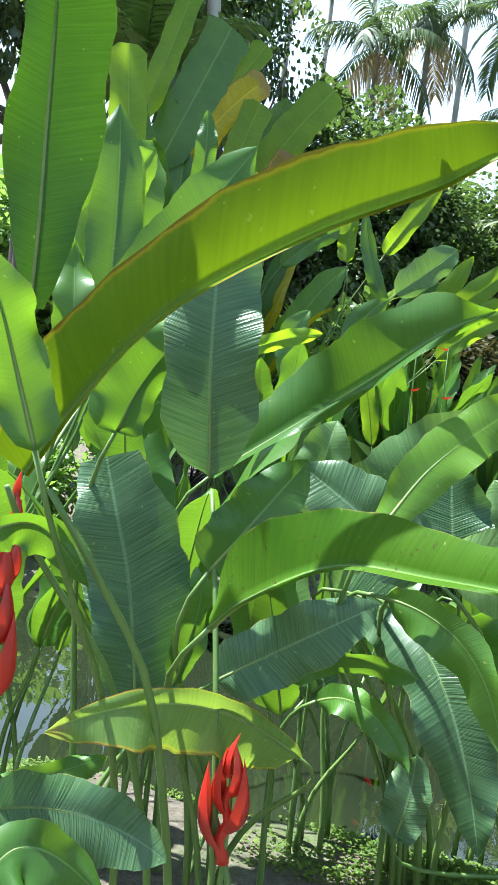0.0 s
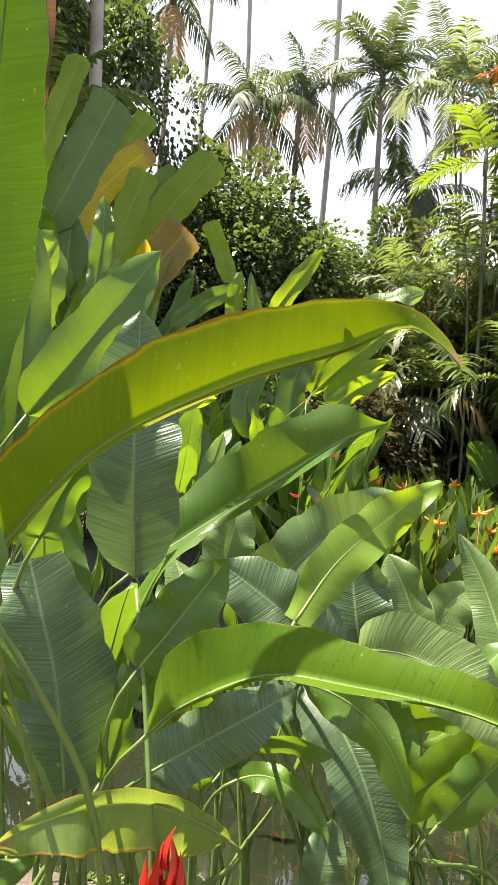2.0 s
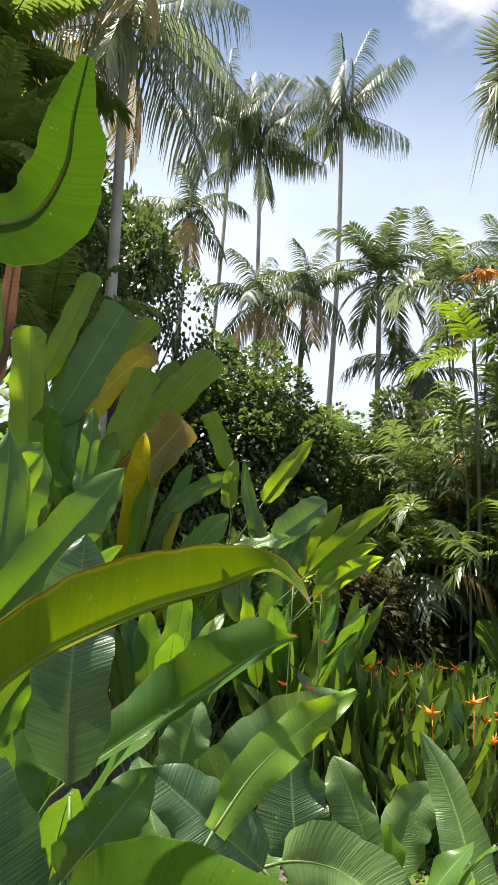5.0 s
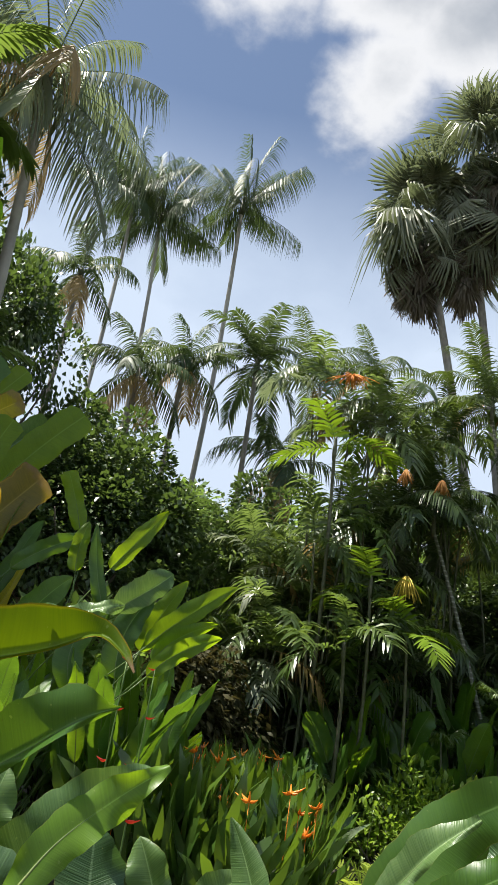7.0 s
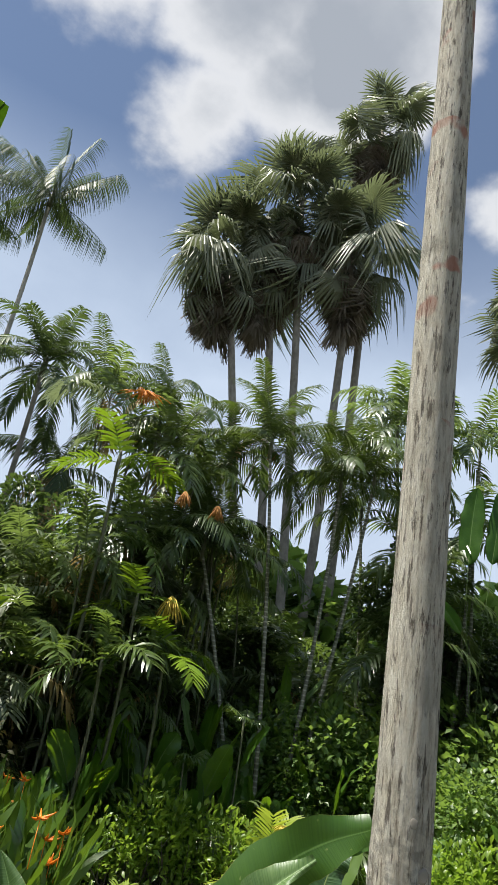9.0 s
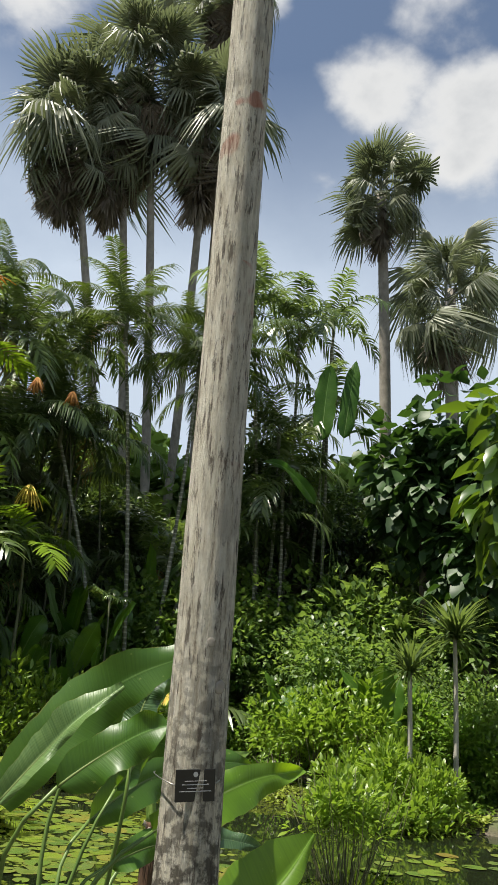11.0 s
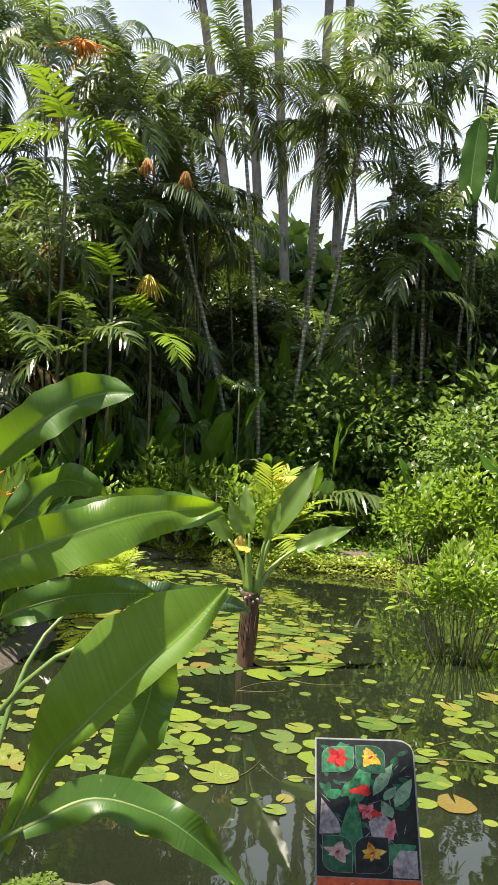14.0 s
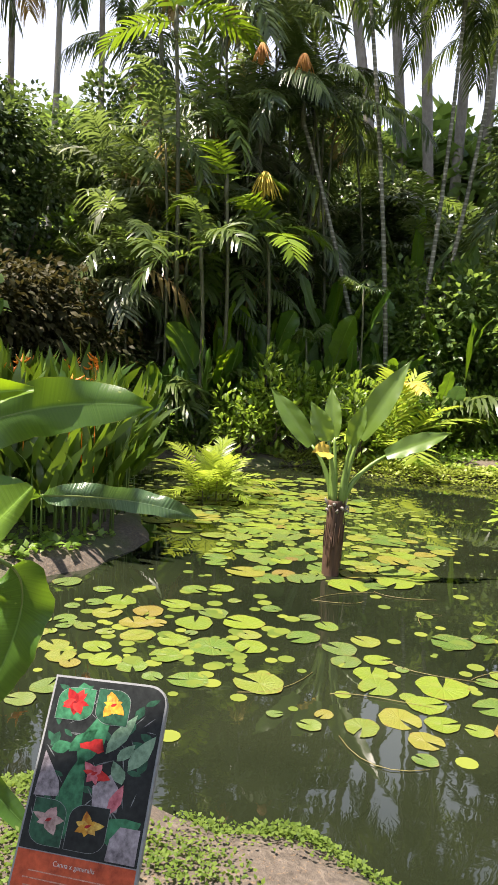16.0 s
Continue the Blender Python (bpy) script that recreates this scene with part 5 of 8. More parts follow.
def name_plate():
    """A small black plate wired to the trunk; its white lettering is too small to read."""
    ob = thing("name_plate", (1.398, 0.882, 1.938), "small black plant name plate wired to the palm trunk", "sign")
    turn = radians(-42 + 12)
    ob.rotation_euler = (radians(2), radians(-3.5), turn)
    bm = bmesh.new()
    bmesh.ops.create_cube(bm, size=1.0, matrix=Matrix.Diagonal((0.099, 0.003, 0.073, 1)))
    bmesh.ops.bevel(bm, geom=list(bm.edges), offset=0.0008, segments=1, affect="EDGES")
    part("plate", bm, black_plate, ob)
    rows = [(0.010, 0.06), (0.002, 0.074), (-0.006, 0.046), (-0.013, 0.088)]
    for zz, w in rows:
        bm = bmesh.new()
        bmesh.ops.create_cube(bm, size=1.0, matrix=Matrix.Translation((0, -0.002, zz)) @ Matrix.Diagonal((w * 0.9, 0.001, 0.0013, 1)))
        part("text_line", bm, white_ink, ob)
    bm = bmesh.new()
    bmesh.ops.create_circle(bm, cap_ends=True, segments=12, radius=0.006, matrix=Matrix.Translation((0, -0.0022, 0.025)) @ Matrix.Rotation(radians(90), 4, "X"))
    part("emblem", bm, white_ink, ob)
    P = np.array([(0.046 + 0.036 * math.sin(a), 0.004 + 0.085 * (1 - math.cos(a)), 0.012 * math.sin(a)) for a in np.linspace(0, 2.4, 14)])
    for sx in (1, -1):
        v, f = tube(P * np.array([sx, 1, 1]), 0.0016, 6)
        part_np("wire", v, f, wire_mat, ob)
    return ob


name_plate()


# ---- the picture sign ----
SIGN = Matrix.Translation((2.193, 0.769, 1.484)) @ Matrix.Rotation(radians(-43.6), 4, "Z") @ Matrix.Rotation(radians(-30.5), 4, "X") @ Matrix.Rotation(radians(-5.1), 4, "Y")


def flat_mesh(name, pts, mat, y):
    bm = bmesh.new()
    vs = [bm.verts.new((x, y, z)) for x, z in pts]
    bm.faces.new(vs)
    bmesh.ops.triangulate(bm, faces=list(bm.faces))
    bm.normal_update()
    me = bpy.data.meshes.new(name)
    bm.to_mesh(me)
    bm.free()
    me.materials.append(mat)
    return me


def corner_card(x0, z0, x1, z1, round_at, r, n=6):
    """Outline of a card from (x0, z0) to (x1, z1), with the corners named in round_at rounded by r."""
    out = []
    for cx, cz, a0, name in ((x1, z1, 0, "tr"), (x0, z1, 90, "tl"), (x0, z0, 180, "bl"), (x1, z0, 270, "br")):
        if name in round_at:
            ox = cx - r if "r" in name[1] else cx + r
            oz = cz - r if name[0] == "t" else cz + r
            out += [(ox + r * math.cos(radians(a0 + 90 * q / n)), oz + r * math.sin(radians(a0 + 90 * q / n))) for q in range(n + 1)]
        else:
            out.append((cx, cz))
    return out


def petals(cx, cz, size, n, squash=1.0, turn=0.0, seed=0):
    rng = random.Random(seed)
    out = []
    for q in range(n * 4):
        a = q * 2 * math.pi / (n * 4) + turn
        r = size * (1.0 if q % 4 in (1, 2) else 0.62) * rng.uniform(0.82, 1.12)
        out.append((cx + r * math.cos(a), cz + r * math.sin(a) * squash))
    return out


def leaf_shape(x0, z0, x1, z1, w):
    dx, dz = x1 - x0, z1 - z0
    l = math.hypot(dx, dz)
    nx, nz = -dz / l, dx / l
    prof = [(0, 0), (0.2, 0.7), (0.45, 1), (0.75, 0.6), (1, 0)]
    a = [(x0 + dx * u + nx * w * h, z0 + dz * u + nz * w * h) for u, h in prof]
    b = [(x0 + dx * u - nx * w * h, z0 + dz * u - nz * w * h) for u, h in prof[1:-1]]
    return a + b[::-1]


def print_material(name, a, c, scale):
    """Weathered print: mottled at two sizes, with little gloss."""
    m = plain_material(name, tuple(0.28 * v for v in a), tuple(min(0.65, 0.82 * v) for v in c), scale * 2.6, 0.45, 0.0)
    m.node_tree.nodes["Principled BSDF"].inputs["Specular IOR Level"].default_value = 0.18
    return m


def sign():
    W, H = 0.193, 0.375
    ob = new("picture_sign")
    ob.matrix_basis = SIGN
    ob.empty_display_size = 0.1
    tagged(ob, "tall garden sign printed with red and orange canna flowers", "sign")
    white = print_material("sign_edge", (0.5, 0.52, 0.52), (0.30, 0.32, 0.32), 30)
    dark = print_material("print_dark", (0.004, 0.006, 0.006), (0.022, 0.027, 0.025), 38)
    green = print_material("print_green", (0.015, 0.12, 0.05), (0.05, 0.25, 0.12), 34)
    shade = print_material("print_shade", (0.10, 0.12, 0.12), (0.26, 0.28, 0.28), 60)
    deep = print_material("print_deep_green", (0.01, 0.06, 0.03), (0.03, 0.13, 0.07), 40)
    pale = print_material("print_pale_green", (0.12, 0.27, 0.16), (0.28, 0.45, 0.30), 34)
    red = print_material("print_red", (0.55, 0.008, 0.012), (0.82, 0.05, 0.04), 34)
    pink = print_material("print_pink", (0.62, 0.05, 0.09), (0.85, 0.28, 0.32), 34)
    rose = print_material("print_rose", (0.5, 0.25, 0.25), (0.6, 0.40, 0.38), 34)
    gold = print_material("print_gold", (0.75, 0.18, 0.015), (0.88, 0.48, 0.05), 40)
    deep_red = print_material("print_deep_red", (0.28, 0.006, 0.01), (0.5, 0.02, 0.02), 50)
    amber = print_material("print_amber", (0.6, 0.09, 0.01), (0.85, 0.6, 0.12), 60)
    pale_rose = print_material("print_pale_rose", (0.4, 0.2, 0.18), (0.55, 0.42, 0.38), 60)
    grey = print_material("print_grey", (0.16, 0.14, 0.155), (0.45, 0.40, 0.43), 40)
    panel = print_material("print_panel", (0.66, 0.10, 0.035), (0.74, 0.13, 0.05), 30)
    bm = bmesh.new()
    vs = [bm.verts.new((x, 0.0, z)) for x, z in corner_card(0, -H, W, 0, ("tr",), 0.032)]
    f = bm.faces.new(vs)
    ext = bmesh.ops.extrude_face_region(bm, geom=[f])
    bmesh.ops.translate(bm, verts=[v for v in ext["geom"] if isinstance(v, bmesh.types.BMVert)], vec=(0, 0.008, 0))
    bmesh.ops.recalc_face_normals(bm, faces=list(bm.faces))
    part("board", bm, white, ob, "white board edge")

    K = 0.735

    def pic(name, pts, mat, layer, label=""):
        pts = [(x, z * K) for x, z in pts]
        put(name, flat_mesh(name, pts, mat, -0.0003 * layer), ob, label=label)
    pic("photograph", corner_card(0.0032, -0.325, W - 0.0032, -0.0042, ("tr",), 0.030), dark, 1, "dark photograph of canna plants")
    pic("caption_panel", corner_card(0.0032, -(H - 0.004) / K, W - 0.0032, -0.327, (), 0), panel, 1, "orange-red caption panel")
    for x0, z0, x1, z1, w in ((0.06, -0.31, 0.075, -0.14, 0.022), (0.07, -0.17, 0.105, -0.05, 0.02), (0.05, -0.145, 0.09, -0.095, 0.014), (0.125, -0.29, 0.185, -0.25, 0.026), (0.02, -0.145, 0.055, -0.13, 0.013), (0.06, -0.05, 0.05, -0.01, 0.02)):
        pic("printed_leaf", leaf_shape(x0, z0, x1, z1, w), green, 2)
    for x0, z0, x1, z1, w in ((0.11, -0.14, 0.15, -0.06, 0.013), (0.15, -0.165, 0.185, -0.095, 0.014), (0.145, -0.19, 0.125, -0.15, 0.012), (0.13, -0.15, 0.155, -0.115, 0.010)):
        pic("printed_leaf", leaf_shape(x0, z0, x1, z1, w), pale, 2.4)
    rl = random.Random(8)
    for q in range(90):
        x, z, a, l = rl.uniform(0.012, 0.175), rl.uniform(-0.31, -0.02), rl.uniform(0, 6.28), rl.uniform(0.014, 0.034)
        e = (min(max(x + l * math.cos(a), 0.008), W - 0.009), min(max(z + l * math.sin(a), -0.318), -0.014))
        pic("printed_leaf", leaf_shape(x, z, *e, l * (0.035 if q % 3 else 0.22)), shade if q % 3 else deep, 1.3 + 0.007 * q)
    pic("printed_rock", [(0.008, -0.232), (0.05, -0.228), (0.044, -0.2), (0.012, -0.148)], grey, 2.0)
    pic("printed_rock", [(0.105, -0.236), (0.145, -0.24), (0.146, -0.205), (0.125, -0.175), (0.10, -0.2)], grey, 2.6)
    pic("printed_rock", [(0.14, -0.322), (0.186, -0.322), (0.186, -0.262), (0.155, -0.262), (0.142, -0.285)], grey, 2.2)
    def bloom(name, cx, cz, size, mat, seed, count):
        """A printed flower: unequal petals in two tones round a dark throat."""
        rb = random.Random(seed)
        tint = {red: deep_red, gold: amber, rose: pale_rose, pink: red}[mat]
        for q in range(count + 2):
            a, l = q * 6.283 / (count + 2) + rb.uniform(-0.35, 0.35), size * rb.uniform(0.6, 1.15)
            pic(name, leaf_shape(cx - 0.15 * l * math.cos(a), cz - 0.15 * l * math.sin(a), cx + l * math.cos(a), cz + l * math.sin(a), l * rb.uniform(0.24, 0.40)), mat if q % 3 else tint, 4.8 + 0.05 * q)
        pic(name, leaf_shape(cx - 0.004, cz - 0.003, cx + 0.006, cz + 0.004, 0.003), deep_red, 5.4)
    bloom("printed_flower", 0.098, -0.178, 0.030, pink, 21, 4)
    pic("printed_flower", petals(0.088, -0.128, 0.022, 3, 0.7, 0.5, 2), red, 3.4)
    pic("printed_flower", leaf_shape(0.133, -0.245, 0.148, -0.19, 0.010), pink, 3.4)
    for (x0, z0, x1, z1), rnd, back, flower, kind, n in (((0.014, -0.085, 0.075, -0.022), ("tl", "br"), green, red, 6, 3), ((0.08, -0.085, 0.135, -0.018), ("tr", "bl"), deep, gold, 6, 4), ((0.014, -0.315, 0.068, -0.235), ("tr", "bl"), deep, rose, 5, 5), ((0.074, -0.315, 0.135, -0.235), ("tl", "br"), dark, gold, 5, 6)):
        pic("inset_border", corner_card(x0 - 0.0006, z0 - 0.0006, x1 + 0.0006, z1 + 0.0006, rnd, 0.0255), white, 3.6)
        pic("inset_picture", corner_card(x0, z0, x1, z1, rnd, 0.025), back, 4.2)
        bloom("inset_flower", (x0 + x1) / 2, (z0 + z1) / 2 + 0.004, 0.026, flower, n, kind)
    # the heading can be read
    cu = bpy.data.curves.new("heading", "FONT")
    cu.body, cu.size, cu.align_x = "Canna x generalis", 0.0092, "CENTER"
    cu.materials.append(print_material("print_white", (0.75, 0.7, 0.62), (0.8, 0.76, 0.7), 30))
    t = new("heading", cu)
    t.parent = ob
    t.matrix_basis = Matrix.Translation((W / 2, -0.0012, -0.2545)) @ Matrix.Rotation(radians(90), 4, "X")
    ink = print_material("print_fine", (0.64, 0.16, 0.08), (0.76, 0.42, 0.32), 300)
    for q in range(7):
        w = W * (0.72, 0.80, 0.76, 0.80, 0.7, 0.78, 0.5)[q]
        z = -0.36 - 0.0125 * q
        pic("text_line", corner_card((W - w) / 2, z - 0.0011, (W + w) / 2, z + 0.0011, (), 0), ink, 2.2)
    down = SIGN.to_3x3().transposed() @ Vector((0, 0, -1))
    top = Vector((W / 2, 0.02, -0.2))
    v, f = tube(np.array([top, top + down * 0.5, top + down * 1.0]), 0.014, 8)
    part_np("post", v, f, print_material("post_metal", (0.2, 0.2, 0.2), (0.3, 0.3, 0.3), 20), ob, "grey metal post")
    return ob


sign()

# ---- in the pond ----
def pad_mesh(seed):
    rng = random.Random(seed)
    n = 26
    notch = rng.uniform(14, 26)
    V = [(0.0, 0.0, 0.004)]
    for ring in (0.55, 1.0):
        for q in range(n):
            a = radians(notch / 2 * (1.5 - ring * 0.6) + (360 - notch * (1.5 - ring * 0.6)) * q / (n - 1))
            r = ring * (1 + 0.05 * math.sin(3 * a + seed) + 0.03 * math.sin(7 * a + 2 * seed))
            z = 0.005 + (0.018 * max(0, math.sin(2 * a + seed)) + rng.uniform(0, 0.012) if ring == 1.0 else 0)
            V.append((r * math.cos(a), r * math.sin(a), z))
    F = [(0, 1 + q, 2 + q) for q in range(n - 1)] + [(1 + q, 1 + n + q, 2 + n + q, 2 + q) for q in range(n - 1)]
    me = mesh_of("lily_pad", np.array(V), F, pad_mat)
    return me


PADS = [pad_mesh(s) for s in range(7)]
rng = random.Random(5)
placed = []


def pad(x, y, r):
    ob = new("lily_pad", PADS[rng.randrange(len(PADS))])
    ob.matrix_basis = Matrix.Translation((x, y, 0.003 + 0.004 * rng.random())) @ Matrix.Rotation(rng.uniform(0, 6.28), 4, "Z") @ Matrix.Rotation(radians(rng.uniform(-2, 2)), 4, "X") @ Matrix.Diagonal((r, r * rng.uniform(0.86, 1.0), r, 1))
    placed.append((x, y, r))
    return tagged(ob, "round yellow-green water lily pad floating on the pond", "lily pad", "lily pads")


def pad_patch(cx, cy, rx, ry, turn, count, r0, r1, overlap=0.7):
    c, s = math.cos(radians(turn)), math.sin(radians(turn))
    done = tries = 0
    while done < count and tries < count * 30:
        tries += 1
        a, d = rng.uniform(0, 6.28), math.sqrt(rng.random())
        u, v = rx * d * math.cos(a), ry * d * math.sin(a)
        x, y = cx + u * c - v * s, cy + u * s + v * c
        r = rng.uniform(r0, r1) * (1.0 if rng.random() > 0.25 else 0.6)
        if shore(x, y) > -r or any(math.hypot(x - q[0], y - q[1]) < overlap * (r + q[2]) for q in placed):
            continue
        pad(x, y, r)
        done += 1


# single large pads near the sign, then the drifts
for x, y, r in ((5.55, 3.87, 0.16), (5.82, 3.85, 0.09), (4.99, 3.25, 0.17), (4.59, 3.38, 0.13), (4.7, 3.2, 0.06), (4.22, 2.96, 0.11), (4.48, 2.98, 0.13), (4.74, 3.08, 0.12), (4.68, 2.85, 0.1),
                (4.83, 2.72, 0.08), (4.47, 2.72, 0.1), (4.35, 2.56, 0.07), (5.12, 2.92, 0.13), (3.95, 3.07, 0.07), (4.09, 3.16, 0.06), (3.82, 3.25, 0.05), (3.9, 3.64, 0.16), (4.6, 3.78, 0.11),
                (4.83, 3.75, 0.1), (4.66, 3.56, 0.12), (4.68, 4.0, 0.13), (4.93, 4.06, 0.11), (4.52, 4.26, 0.13), (4.81, 4.42, 0.1), (4.77, 4.63, 0.09), (4.9, 3.56, 0.05), (5.0, 2.62, 0.13)):
    pad(x, y, r)
# the drift behind the sign
for x, y, r in ((4.08, 4.2, 0.12), (4.16, 4.41, 0.09), (3.82, 4.28, 0.17), (3.86, 4.75, 0.15), (4.22, 4.66, 0.16), (3.38, 4.62, 0.12), (3.48, 4.22, 0.12), (3.6, 4.47, 0.11), (3.43, 4.88, 0.12),
                (3.6, 5.09, 0.13), (4.13, 5.53, 0.11), (4.36, 5.49, 0.11), (3.45, 5.4, 0.13), (3.28, 5.14, 0.12), (3.13, 6.0, 0.13), (3.07, 4.9, 0.08), (3.5, 3.82, 0.13), (3.22, 4.12, 0.1),
                (2.67, 3.98, 0.11), (2.5, 3.85, 0.09), (2.85, 4.28, 0.08), (4.56, 4.89, 0.08), (4.35, 5.16, 0.06), (3.67, 5.62, 0.06), (3.3, 3.93, 0.07), (4.08, 4.93, 0.12), (3.86, 5.2, 0.13), (3.38, 5.72, 0.09)):
    pad(x, y, r)
pad_patch(3.2, 4.85, 0.7, 0.6, 0, 16, 0.05, 0.11, 0.7)
pad_patch(5.6, 3.1, 0.6, 0.4, 30, 6, 0.07, 0.14, 0.8)
pad_patch(6.6, 3.4, 0.9, 0.6, 20, 16, 0.08, 0.17, 0.7)
pad_patch(6.0, 6.5, 1.5, 1.2, 35, 74, 0.10, 0.20, 0.62)
pad_patch(5.9, 8.8, 1.9, 1.3, 60, 70, 0.12, 0.2, 0.6)
pad_patch(7.3, 9.6, 1.0, 1.6, -20, 34, 0.12, 0.2, 0.62)
pad_patch(10.0, 4.9, 1.3, 0.7, -10, 20, 0.1, 0.18, 0.7)


def pad_carpet():
    """The small far pads and duckweed between them."""
    r = np.random.RandomState(3)
    cx = np.concatenate([r.normal(6.2, 1.0, 900), r.normal(3.6, 0.5, 110), r.normal(5.6, 0.8, 60)])
    cy = np.concatenate([r.normal(8.6, 1.5, 900), r.normal(4.6, 0.45, 110), r.normal(3.4, 0.5, 60)])
    keep = shore(cx, cy) < -0.06
    cx, cy = cx[keep], cy[keep]
    s = r.uniform(0.02, 0.07, len(cx))
    a = r.uniform(0, 6.28, len(cx))
    at = np.stack([cx, cy, np.full(len(cx), 0.0025) + r.uniform(0, 0.003, len(cx))], 1)
    TV = np.array([(math.cos(q * math.pi / 6), math.sin(q * math.pi / 6), 0) for q in range(12)])
    X = np.stack([np.cos(a), np.sin(a), 0 * a], 1) * s[:, None]
    Y = np.stack([-np.sin(a), np.cos(a), 0 * a], 1) * s[:, None]
    Z = np.tile((0, 0, 1.0), (len(cx), 1))
    V, F = scatter(TV, [tuple(range(12))], X, Y, Z, at)
    tagged(part_np("small_lily_pads", V, F, leaf_material("small_pad", (0.07, 0.115, 0.02), (0.18, 0.215, 0.035), (0.3, 0.4, 0.05), 0.1, 0.35, 3.0, True)), "small lily pads and floating leaves between the larger pads", "lily pad", kind="stuff")


pad_carpet()


def runners():
    """Thin pad stalks lying on the water."""
    r = random.Random(9)
    pieces = []
    for q in range(14):
        x, y = r.uniform(3.4, 6.6), r.uniform(2.9, 5.2)
        a, l = r.uniform(-1.2, 0.9), r.uniform(0.3, 0.7)
        e = (x + l * math.cos(a), y + l * math.sin(a))
        if shore(x, y) > -0.1 or shore(*e) > -0.1:
            continue
        pieces.append(tube(curve3((x, y, 0.004), ((x + e[0]) / 2 + r.uniform(-0.12, 0.12), (y + e[1]) / 2 + r.uniform(-0.12, 0.12), 0.008), (*e, 0.004), 7), 0.0028, 4))
    V, F = joined(pieces)
    tagged(part_np("lily_stalks", V, F, plain_material("pad_stalk", (0.10, 0.085, 0.03), (0.2, 0.17, 0.05), 10, 0.5, 0)), "thin lily stalks lying on the water", "lily stalk", kind="stuff")


runners()


def arrow_leaf(length, width, seed):
    """A thick upright leaf with a wavy margin, on its own stalk; runs along +y."""
    nu, nv = 16, 4
    V, F = [], []
    for i_ in range(nu):
        u = i_ / (nu - 1)
        w = width * (math.sin(math.pi * min(1, u * 0.82 + 0.14)) ** 0.8) * (1 - u ** 5) + 0.002
        for j_ in range(2 * nv + 1):
            q = (j_ - nv) / nv
            V.append((q * w, u * length, abs(q) * w * 0.35 - 0.12 * length * u * u + 0.012 * q * q * math.sin(22 * u + 3 * q + seed)))
    k_ = 2 * nv + 1
    for i_ in range(nu - 1):
        for j_ in range(2 * nv):
            F.append((i_ * k_ + j_, i_ * k_ + j_ + 1, (i_ + 1) * k_ + j_ + 1, (i_ + 1) * k_ + j_))
    return np.array(V), F


